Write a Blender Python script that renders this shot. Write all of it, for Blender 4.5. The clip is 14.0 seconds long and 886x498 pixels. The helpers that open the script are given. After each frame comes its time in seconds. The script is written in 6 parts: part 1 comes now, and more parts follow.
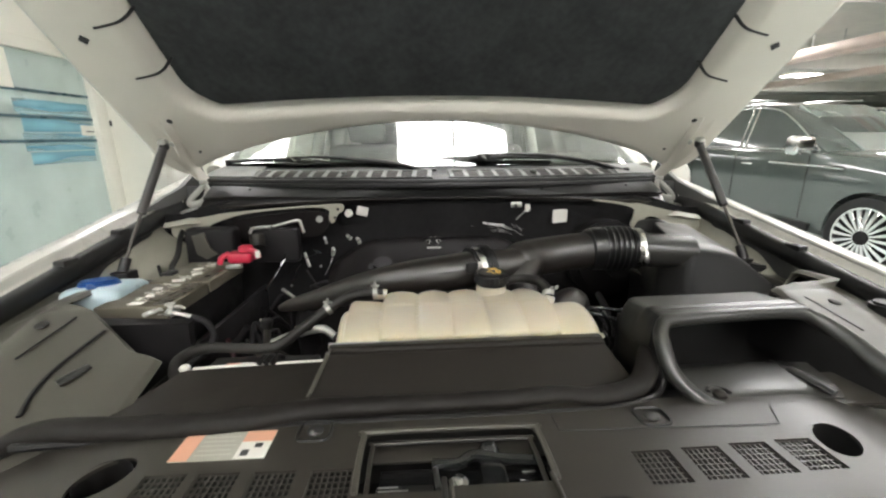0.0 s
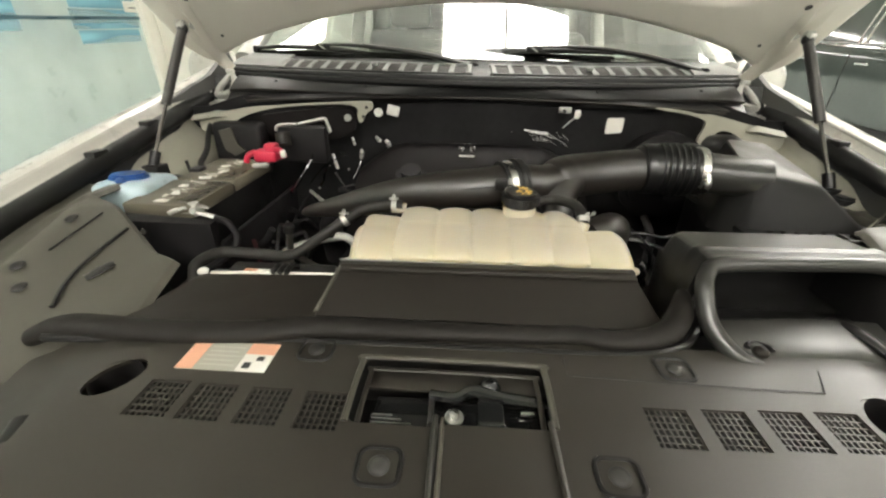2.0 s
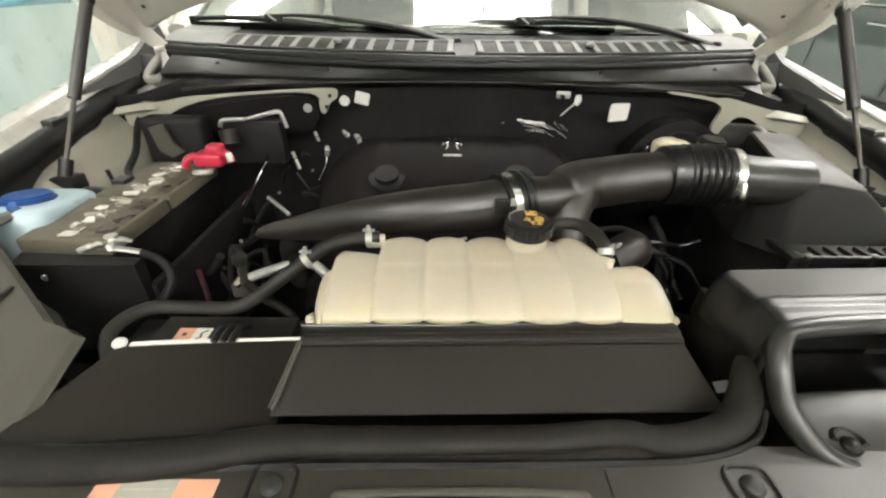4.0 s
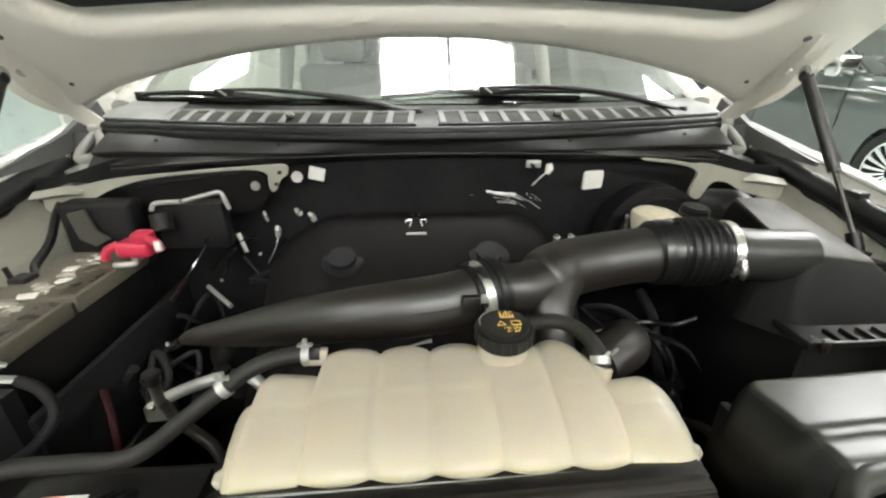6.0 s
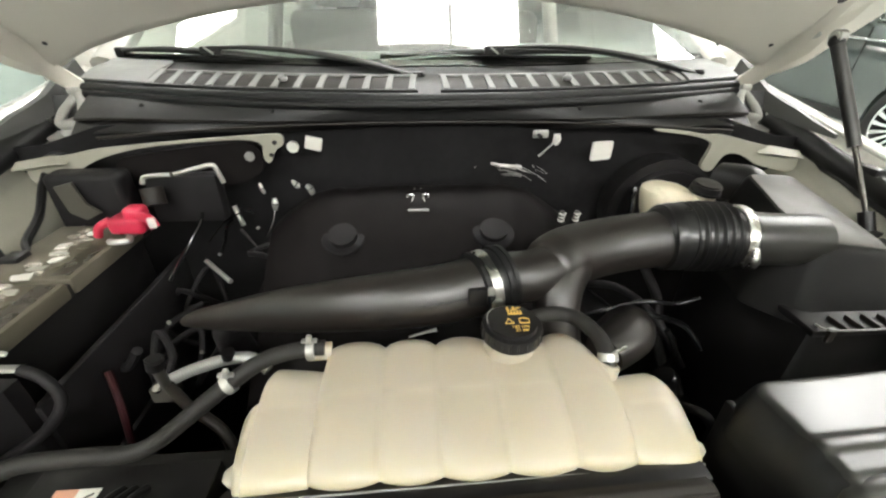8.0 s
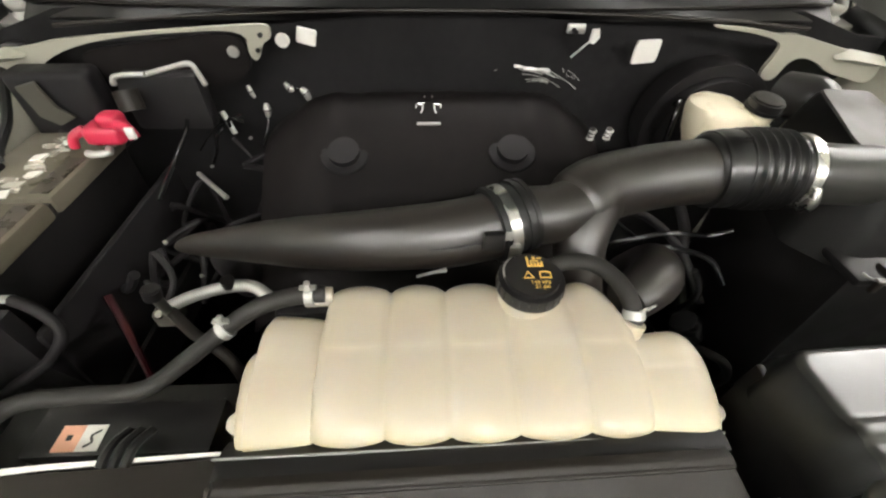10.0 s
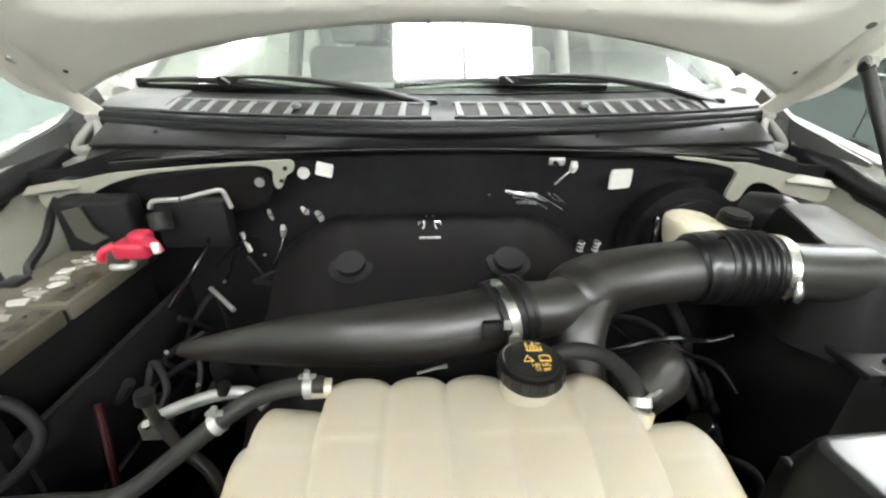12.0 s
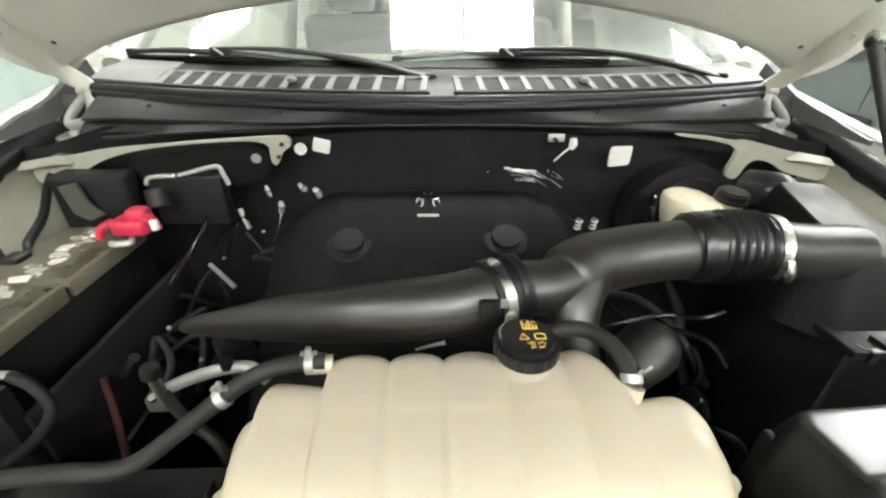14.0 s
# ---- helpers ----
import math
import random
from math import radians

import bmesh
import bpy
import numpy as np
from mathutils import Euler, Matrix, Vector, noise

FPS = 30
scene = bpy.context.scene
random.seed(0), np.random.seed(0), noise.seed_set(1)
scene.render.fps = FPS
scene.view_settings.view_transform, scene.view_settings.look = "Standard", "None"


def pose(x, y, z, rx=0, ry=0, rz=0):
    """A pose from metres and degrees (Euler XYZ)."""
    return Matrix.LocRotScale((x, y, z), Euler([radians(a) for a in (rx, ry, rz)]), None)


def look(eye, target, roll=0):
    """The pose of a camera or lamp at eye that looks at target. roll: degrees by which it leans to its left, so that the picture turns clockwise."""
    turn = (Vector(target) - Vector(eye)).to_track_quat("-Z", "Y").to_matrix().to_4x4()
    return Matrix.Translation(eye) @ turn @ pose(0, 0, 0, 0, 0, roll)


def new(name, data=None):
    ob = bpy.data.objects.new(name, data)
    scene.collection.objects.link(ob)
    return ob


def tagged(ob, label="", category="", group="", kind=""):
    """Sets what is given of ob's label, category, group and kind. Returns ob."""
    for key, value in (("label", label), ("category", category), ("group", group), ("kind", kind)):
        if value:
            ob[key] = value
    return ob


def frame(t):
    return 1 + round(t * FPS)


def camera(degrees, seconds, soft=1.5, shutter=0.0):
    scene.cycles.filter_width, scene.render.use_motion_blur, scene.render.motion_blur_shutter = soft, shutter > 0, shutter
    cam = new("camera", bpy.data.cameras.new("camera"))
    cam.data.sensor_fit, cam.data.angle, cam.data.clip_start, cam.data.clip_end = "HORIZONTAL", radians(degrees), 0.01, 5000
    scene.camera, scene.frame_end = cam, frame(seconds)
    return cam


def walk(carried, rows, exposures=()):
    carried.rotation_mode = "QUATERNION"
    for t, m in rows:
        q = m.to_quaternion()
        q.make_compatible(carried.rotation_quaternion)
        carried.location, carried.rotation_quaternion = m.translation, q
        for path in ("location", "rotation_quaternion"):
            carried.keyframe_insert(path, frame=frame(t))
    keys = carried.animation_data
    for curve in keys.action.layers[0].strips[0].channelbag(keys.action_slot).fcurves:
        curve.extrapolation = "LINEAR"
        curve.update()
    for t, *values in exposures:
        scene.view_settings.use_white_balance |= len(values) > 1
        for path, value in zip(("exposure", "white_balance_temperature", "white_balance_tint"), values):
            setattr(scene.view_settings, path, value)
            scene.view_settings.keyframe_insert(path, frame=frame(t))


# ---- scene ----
cam = camera(94.2, 14.0, soft=2.3)
PATH = [
    (0, (-0.066, 0.055, 1.471), (0.049, 2.003, 1.031), -0.4),
    (0.5, (-0.067, 0.068, 1.468), (-0.087, 2.019, 1.028), -0.2),
    (1, (-0.041, 0.083, 1.473), (-0.144, 2.031, 1.033), -0.1),
    (1.5, (-0.026, 0.098, 1.471), (-0.136, 2.008, 0.887), 0.2),
    (2, (-0.029, 0.118, 1.479), (-0.123, 1.905, 0.586), 1.1),
    (2.5, (-0.024, 0.15, 1.495), (-0.115, 1.863, 0.466), 1.0),
    (2.7, (-0.025, 0.162, 1.497), (-0.11, 1.879, 0.475), 1.2),
    (4.8, (-0.066, 0.366, 1.509), (0.026, 2.075, 0.473), 0.4),
    (5, (-0.053, 0.382, 1.508), (0.05, 2.09, 0.472), 0.4),
    (5.5, (-0.03, 0.406, 1.503), (0.084, 2.174, 0.576), 0.1),
    (6, (-0.026, 0.398, 1.508), (0.096, 2.231, 0.718), -0.1),
    (6.5, (-0.024, 0.393, 1.52), (0.1, 2.214, 0.703), -0.1),
    (7, (-0.026, 0.398, 1.522), (0.101, 2.156, 0.577), 0.2),
    (7.2, (-0.034, 0.404, 1.529), (0.106, 2.152, 0.567), 0.3),
    (9.5, (-0.033, 0.491, 1.546), (0.05, 2.032, 0.273), 1.0),
    (10, (-0.033, 0.506, 1.545), (0.042, 1.934, 0.146), 1.2),
    (10.5, (-0.032, 0.512, 1.543), (0.049, 1.948, 0.153), 1.1),
    (11, (-0.035, 0.502, 1.535), (0.052, 2.083, 0.314), 0.9),
    (11.5, (-0.033, 0.477, 1.514), (0.047, 2.259, 0.609), 0.2),
    (12, (-0.032, 0.461, 1.52), (0.042, 2.265, 0.66), 0.2),
    (12.5, (-0.033, 0.46, 1.527), (0.041, 2.231, 0.603), 0.3),
    (13, (-0.033, 0.461, 1.529), (0.037, 2.207, 0.556), 0.3),
    (13.5, (-0.033, 0.46, 1.528), (0.04, 2.206, 0.557), 0.4),
    (14, (-0.032, 0.46, 1.527), (0.049, 2.207, 0.555), 0.5),
]
# The car's own frame: its bay leans a little against the level floor.
CAR = pose(0, 0, 1.4) @ pose(0, 0, 0, -2.5) @ pose(0, 0, -1.4)
EXPOSURES = [(0, 0.28, 6300, 13), (1.0, 0.22, 6300, 13), (1.5, 0.20, 6400, 12), (2.0, 0.46, 6700, 10), (2.5, 0.74, 6800, 10), (5, 0.56, 6300, 10), (6.5, 0.54, 6250, 10), (9.5, 0.72, 6500, 12), (10.2, 0.74, 6500, 13), (11.5, 0.86, 6000, 9), (12.5, 0.84, 6150, 9), (14, 0.84, 6250, 9)]
walk(cam, [(t, CAR @ look(eye, target, roll)) for t, eye, target, roll in PATH], EXPOSURES)

# ---- world and light ----
world = bpy.data.worlds.new("world")
scene.world = world
world.use_nodes = True
world.node_tree.nodes["Background"].inputs[0].default_value = (0.80, 0.86, 0.84, 1)
world.node_tree.nodes["Background"].inputs[1].default_value = 0.35
LAMP = 22.0


# ---- materials ----
def mat(name, col, rough=0.5, metal=0.0, var=0.12, scale=30, bump=0.04, grain=600, coat=0.0, sss=0.0, rvar=0.1, spec=0.5):
    m = bpy.data.materials.new(name)
    m.use_nodes = True
    nt = m.node_tree
    b = nt.nodes["Principled BSDF"]
    tc = nt.nodes.new("ShaderNodeTexCoord")
    big = nt.nodes.new("ShaderNodeTexNoise")
    big.inputs["Scale"].default_value, big.inputs["Detail"].default_value = scale / 6, 4
    fine = nt.nodes.new("ShaderNodeTexNoise")
    fine.inputs["Scale"].default_value, fine.inputs["Detail"].default_value = scale, 5
    gr = nt.nodes.new("ShaderNodeTexNoise")
    gr.inputs["Scale"].default_value, gr.inputs["Detail"].default_value = grain, 2
    for n in (big, fine, gr):
        nt.links.new(tc.outputs["Object"], n.inputs["Vector"])
    add = nt.nodes.new("ShaderNodeMath")
    add.operation = "ADD"
    nt.links.new(big.outputs["Fac"], add.inputs[0])
    nt.links.new(fine.outputs["Fac"], add.inputs[1])
    mr = nt.nodes.new("ShaderNodeMapRange")
    mr.inputs["From Min"].default_value, mr.inputs["From Max"].default_value = 0.6, 1.4
    mr.inputs["To Min"].default_value, mr.inputs["To Max"].default_value = 1 - var, 1 + var
    nt.links.new(add.outputs[0], mr.inputs["Value"])
    mul = nt.nodes.new("ShaderNodeVectorMath")
    mul.operation = "SCALE"
    mul.inputs[0].default_value = col
    nt.links.new(mr.outputs[0], mul.inputs["Scale"])
    nt.links.new(mul.outputs[0], b.inputs["Base Color"])
    rr = nt.nodes.new("ShaderNodeMapRange")
    rr.inputs["From Min"].default_value, rr.inputs["From Max"].default_value = 0.3, 0.7
    rr.inputs["To Min"].default_value, rr.inputs["To Max"].default_value = max(0.02, rough - rvar), min(1, rough + rvar)
    nt.links.new(fine.outputs["Fac"], rr.inputs["Value"])
    nt.links.new(rr.outputs[0], b.inputs["Roughness"])
    bp = nt.nodes.new("ShaderNodeBump")
    bp.inputs["Strength"].default_value, bp.inputs["Distance"].default_value = bump, 0.002
    nt.links.new(gr.outputs["Fac"], bp.inputs["Height"])
    nt.links.new(bp.outputs[0], b.inputs["Normal"])
    b.inputs["Metallic"].default_value, b.inputs["Coat Weight"].default_value = metal, coat
    b.inputs["Specular IOR Level"].default_value = spec
    b.inputs["Subsurface Weight"].default_value = sss
    b.inputs["Subsurface Scale"].default_value = 0.02
    return m


def glow(name, col, strength):
    m = bpy.data.materials.new(name)
    m.use_nodes = True
    b = m.node_tree.nodes["Principled BSDF"]
    b.inputs["Base Color"].default_value = (*col, 1)
    b.inputs["Emission Color"].default_value = (*col, 1)
    b.inputs["Emission Strength"].default_value = strength
    return m


def glass(name, col, rough=0.0):
    m = bpy.data.materials.new(name)
    m.use_nodes = True
    b = m.node_tree.nodes["Principled BSDF"]
    b.inputs["Base Color"].default_value = (*col, 1)
    b.inputs["Transmission Weight"].default_value, b.inputs["Roughness"].default_value, b.inputs["IOR"].default_value = 1.0, rough, 1.45
    return m


WHITE = mat("white_paint", (0.60, 0.585, 0.535), 0.3, var=0.03, bump=0.01, coat=0.4, rvar=0.05)
# Dark grey for the white fender's tip: its shade put into the colour.
TIPM = mat("shaded_tip_paint", (0.085, 0.085, 0.08), 0.45, var=0.12, bump=0.05)
# Body paint darkened: the shade inside the bay is put into its colour.
INNER = mat("shaded_body_paint", (0.34, 0.33, 0.27), 0.42, var=0.07, bump=0.03)
HINGEP = mat("dusty_hinge_paint", (0.36, 0.355, 0.32), 0.36, var=0.12, scale=40, bump=0.04, coat=0.2)
HOODIN = mat("hood_inner_paint", (0.74, 0.70, 0.62), 0.4, var=0.05, scale=8, bump=0.02, coat=0.2)
COVERP = mat("worn_cover_plastic", (0.0325, 0.0288, 0.0232), 0.41, var=0.16, scale=10, bump=0.06, grain=900, rvar=0.06, spec=0.65)
SNORK = mat("smooth_snorkel_plastic", (0.026, 0.0252, 0.0222), 0.31, var=0.08, scale=8, bump=0.02, rvar=0.03, spec=0.7)
SEALM = mat("dull_bulb_rubber", (0.0120, 0.0100, 0.0082), 0.62, var=0.15, bump=0.1, spec=0.3)
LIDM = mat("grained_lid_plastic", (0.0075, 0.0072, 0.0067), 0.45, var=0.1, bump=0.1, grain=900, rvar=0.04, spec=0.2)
# Lighter copy of the lid plastic: light on the upper face, in colour.
LIDLIT = mat("lit_lid_plastic", (0.062, 0.060, 0.052), 0.42, var=0.18, scale=12, bump=0.08, grain=900, spec=0.6)
ENGP = mat("matt_engine_plastic", (0.0105, 0.0090, 0.0088), 0.55, var=0.3, bump=0.1, spec=0.08)
SEATM = mat("grey_seat_leather", (0.16, 0.165, 0.15), 0.5, var=0.1, bump=0.05)
DASH = mat("pale_dash_plastic", (0.50, 0.54, 0.50), 0.5, var=0.06)
PLASTIC = mat("grained_grey_plastic", (0.0175, 0.0146, 0.0118), 0.45, var=0.14, scale=14, bump=0.10, grain=900, rvar=0.06, spec=0.25)
COWL = mat("weathered_cowl_plastic", (0.025, 0.025, 0.0242), 0.45, var=0.12, scale=14, bump=0.1, grain=900)
SLAT = mat("pale_grille_plastic", (0.24, 0.245, 0.235), 0.4, var=0.1, scale=20, bump=0.06)
SHELF = mat("grey_splash_panel", (0.074, 0.070, 0.057), 0.38, var=0.1, scale=9, bump=0.06)
EAR = mat("pale_tank_plastic", (0.52, 0.48, 0.39), 0.35, var=0.06)
DARKRED = mat("dark_red_cable", (0.045, 0.003, 0.006), 0.5, var=0.2)
SHINY = mat("shiny_black_sleeve", (0.008, 0.008, 0.008), 0.16, var=0.2, spec=0.9)
PINM = mat("matt_pin_plastic", (0.024, 0.023, 0.0205), 0.55, var=0.1, bump=0.05)
RODM = mat("dark_strut_rod", (0.10, 0.095, 0.085), 0.35, metal=0.8, var=0.1)
BLACK = mat("black_plastic", (0.0105, 0.0098, 0.0096), 0.38, var=0.25, bump=0.1)
WIPERM = mat("satin_wiper_paint", (0.022, 0.022, 0.021), 0.38, var=0.12, bump=0.03, spec=0.7)
HOSEM = mat("dusty_hose_rubber", (0.022, 0.0206, 0.0182), 0.6, var=0.25, scale=40, bump=0.12, spec=0.35)
BELLOW = mat("shiny_bellows_rubber", (0.0075, 0.0072, 0.007), 0.30, var=0.15, bump=0.03, rvar=0.03, spec=0.7)
GLOSSY = mat("satin_black_plastic", (0.0150, 0.0118, 0.0095), 0.40, rvar=0.03, spec=1.0, var=0.04, scale=8, bump=0.01)
DARK = mat("dark_metal", (0.0150, 0.0138, 0.0142), 0.55, var=0.4, bump=0.2, spec=0.2)
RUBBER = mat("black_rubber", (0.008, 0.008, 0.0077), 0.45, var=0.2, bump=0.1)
FELT = mat("black_felt", (0.052, 0.054, 0.054), 0.95, var=0.35, scale=60, bump=0.6, grain=500, spec=0.15)
STEEL = mat("bright_steel", (0.62, 0.61, 0.58), 0.28, metal=1.0, var=0.12, bump=0.05)
# Foil and plug rings: their glints are painted as a near-white base.
GLINT = mat("bright_foil_glint", (0.80, 0.79, 0.76), 0.25, metal=0.25, var=0.15, scale=60, bump=0.1)
ZINC = mat("zinc_clip", (0.50, 0.50, 0.47), 0.4, metal=0.6, var=0.15, bump=0.08)
REDP = mat("red_plastic", (0.56, 0.03, 0.07), 0.35, var=0.12, bump=0.05)
BATTERY = mat("dusty_battery_case", (0.128, 0.115, 0.084), 0.55, var=0.18, scale=25, bump=0.1)
LABELW = mat("white_label", (0.75, 0.73, 0.68), 0.4, var=0.06)
LABELO = mat("faded_orange_label", (0.74, 0.39, 0.26), 0.4, var=0.1)
LABELL = mat("label_print_lines", (0.47, 0.46, 0.40), 0.4, var=0.1)
LIDBAND = mat("brown_label_film", (0.050, 0.040, 0.027), 0.3, var=0.2, scale=50, bump=0.1)
FOIL = mat("crumpled_foil_label", (0.62, 0.58, 0.50), 0.22, metal=0.5, var=0.3, scale=90, bump=0.3)
LABELG = mat("grey_label", (0.40, 0.39, 0.33), 0.4, var=0.1)
INK = mat("black_print", (0.03, 0.03, 0.03), 0.5)
YELLOW = mat("yellow_print", (0.85, 0.55, 0.14), 0.5)
BLUECAP = mat("blue_cap", (0.018, 0.085, 0.30), 0.35, var=0.1)
MILKY = mat("milky_plastic", (0.50, 0.63, 0.68), 0.35, var=0.06)
CREAM = mat("cream_plastic", (0.80, 0.72, 0.54), 0.32, var=0.06)
CONCRETE = mat("polished_concrete", (0.57, 0.63, 0.60), 0.42, var=0.03, scale=1.5, bump=0.0, grain=60, rvar=0.02)
CEILM = mat("ceiling_concrete", (0.72, 0.69, 0.63), 0.8, var=0.12, scale=4, bump=0.1, grain=80)
FIREF = mat("firewall_felt", (0.0165, 0.0158, 0.0162), 0.95, var=0.35, scale=60, bump=0.5, grain=500, spec=0.15)
WALLM = mat("white_wall_paint", (0.80, 0.78, 0.70), 0.6, var=0.04, scale=5, bump=0.05)
GREYCAR = mat("grey_green_car_paint", (0.080, 0.095, 0.088), 0.12, var=0.05, coat=1.0, bump=0.005, rvar=0.04)
BLUECAR = mat("blue_car_paint", (0.03, 0.20, 0.36), 0.25, var=0.05, coat=1.0, bump=0.005)
TINT = mat("dark_window_glass", (0.02, 0.024, 0.024), 0.06, var=0.05, bump=0.0, rvar=0.02)
# Pale metallic base puts the mirrored ceiling's brightness into the glass colour.
SCREENG = mat("pale_sheen_windscreen_glass", (0.62, 0.68, 0.64), 0.10, metal=0.65, var=0.04, bump=0.0, rvar=0.02)
CHROME = mat("chrome", (0.8, 0.8, 0.8), 0.12, metal=1.0, var=0.05, bump=0.01, rvar=0.04)
GLASS = glass("clear_glass", (0.92, 0.97, 0.95))
BLUEFILM = mat("blue_window_film", (0.05, 0.10, 0.125), 0.3, var=0.15, scale=6)
LIGHT = glow("lamp_panel", (1.0, 0.98, 0.93), LAMP)


# tank plastic: cream, with the yellow coolant showing through below its level
def tank_material():
    m = mat("translucent_tank_plastic", (0.50, 0.45, 0.35), 0.30, var=0.02, scale=6, bump=0.0, rvar=0.015, sss=0.4)
    nt = m.node_tree
    b = nt.nodes["Principled BSDF"]
    src = b.inputs["Base Color"].links[0].from_socket
    tc = nt.nodes.new("ShaderNodeTexCoord")
    sep = nt.nodes.new("ShaderNodeSeparateXYZ")
    nt.links.new(tc.outputs["Object"], sep.inputs[0])
    ramp = nt.nodes.new("ShaderNodeMapRange")
    ramp.inputs["From Min"].default_value, ramp.inputs["From Max"].default_value = 0.090, 0.130
    nt.links.new(sep.outputs["Z"], ramp.inputs["Value"])
    mix = nt.nodes.new("ShaderNodeMix")
    mix.data_type = "RGBA"
    mix.inputs["A"].default_value = (0.55, 0.505, 0.29, 1)
    nt.links.new(ramp.outputs[0], mix.inputs["Factor"])
    nt.links.new(src, mix.inputs["B"])
    nt.links.new(mix.outputs["Result"], b.inputs["Base Color"])
    b.inputs["Subsurface Radius"].default_value = (1.0, 0.8, 0.5)
    b.inputs["Coat Weight"].default_value, b.inputs["Coat Roughness"].default_value = 0.14, 0.2
    return m


TANK = tank_material()


def film(name, col, low, high, stretch, scale):
    """A thin printed film, or an added veil, on glass: partly see-through, in soft streaks."""
    m = mat(name, col, 0.35, var=0.12, scale=4, bump=0.0)
    nt = m.node_tree
    tc = nt.nodes.new("ShaderNodeTexCoord")
    mp = nt.nodes.new("ShaderNodeMapping")
    mp.inputs["Scale"].default_value = stretch
    no = nt.nodes.new("ShaderNodeTexNoise")
    no.inputs["Scale"].default_value, no.inputs["Detail"].default_value = scale, 1.5
    mr = nt.nodes.new("ShaderNodeMapRange")
    mr.inputs["From Min"].default_value, mr.inputs["From Max"].default_value = 0.32, 0.68
    mr.inputs["To Min"].default_value, mr.inputs["To Max"].default_value = low, high
    nt.links.new(tc.outputs["Object"], mp.inputs["Vector"])
    nt.links.new(mp.outputs[0], no.inputs["Vector"])
    nt.links.new(no.outputs["Fac"], mr.inputs["Value"])
    nt.links.new(mr.outputs[0], nt.nodes["Principled BSDF"].inputs["Alpha"])
    return m


FILM = film("pale_blue_film", (0.26, 0.55, 0.68), 0.10, 0.70, (1, 0.5, 4.0), 1.8)
VEIL = film("windscreen_veil", (0.78, 0.83, 0.80), 0.10, 0.17, (1, 1, 1), 3.0)
HAZE = film("frosted_haze_film", (0.60, 0.70, 0.67), 0.50, 0.75, (1, 0.6, 0.6), 1.5)

# ---- shape helpers ----
ROOTS = {}


def thing(name, at, label, category, group="", m=CAR):
    """An Empty at the thing's base; its parts are given in the same frame."""
    ob = new(name)
    ob.empty_display_size = 0.05
    ob.matrix_basis = m @ Matrix.Translation(at)
    ROOTS[ob.name] = Vector(at)
    return tagged(ob, label, category, group)


def part(name, bm, material, parent, label="", smooth=True):
    top = parent
    while top.parent:
        top = top.parent
    bm.transform(Matrix.Translation(-ROOTS[top.name]))
    me = bpy.data.meshes.new(name)
    bmesh.ops.recalc_face_normals(bm, faces=bm.faces)
    bm.to_mesh(me)
    bm.free()
    me.materials.append(material)
    if smooth:
        me.polygons.foreach_set("use_smooth", [True] * len(me.polygons))
        me.set_sharp_from_angle(angle=radians(38))
    ob = new(name, me)
    ob.parent = parent
    return tagged(ob, label) if label else ob


def structure(name, bm, material, label, category, smooth=False):
    me = bpy.data.meshes.new(name)
    bmesh.ops.recalc_face_normals(bm, faces=bm.faces)
    bm.to_mesh(me)
    bm.free()
    me.materials.append(material)
    if smooth:
        me.polygons.foreach_set("use_smooth", [True] * len(me.polygons))
        me.set_sharp_from_angle(angle=radians(38))
    return tagged(new(name, me), label, category, "", "structure")


def box(x0, x1, y0, y1, z0, z1, bev=0.004, seg=2, bm=None, m=None):
    b = bmesh.new()
    bmesh.ops.create_cube(b, size=1)
    b.transform(Matrix.Translation(((x0 + x1) / 2, (y0 + y1) / 2, (z0 + z1) / 2)) @ Matrix.Diagonal((x1 - x0, y1 - y0, z1 - z0, 1)))
    if bev > 0:
        bmesh.ops.bevel(b, geom=b.edges[:], offset=bev, segments=seg, affect="EDGES", profile=0.5)
    if m:
        b.transform(m)
    return join(bm, b)


def join(bm, b):
    if bm is None:
        return b
    me = bpy.data.meshes.new("tmp")
    b.to_mesh(me)
    b.free()
    bm.from_mesh(me)
    bpy.data.meshes.remove(me)
    return bm


def smooth_line(pts, n=8):
    """A curve through the points."""
    p = [Vector(q) for q in pts]
    if len(p) < 3:
        return [p[0].lerp(p[-1], i / n) for i in range(n + 1)]
    out = []
    for i in range(len(p) - 1):
        a, b, c, d = p[max(i - 1, 0)], p[i], p[i + 1], p[min(i + 2, len(p) - 1)]
        for k in range(n):
            t = k / n
            out.append(0.5 * (2 * b + (c - a) * t + (2 * a - 5 * b + 4 * c - d) * t * t + (3 * b - a - 3 * c + d) * t ** 3))
    out.append(p[-1])
    return out


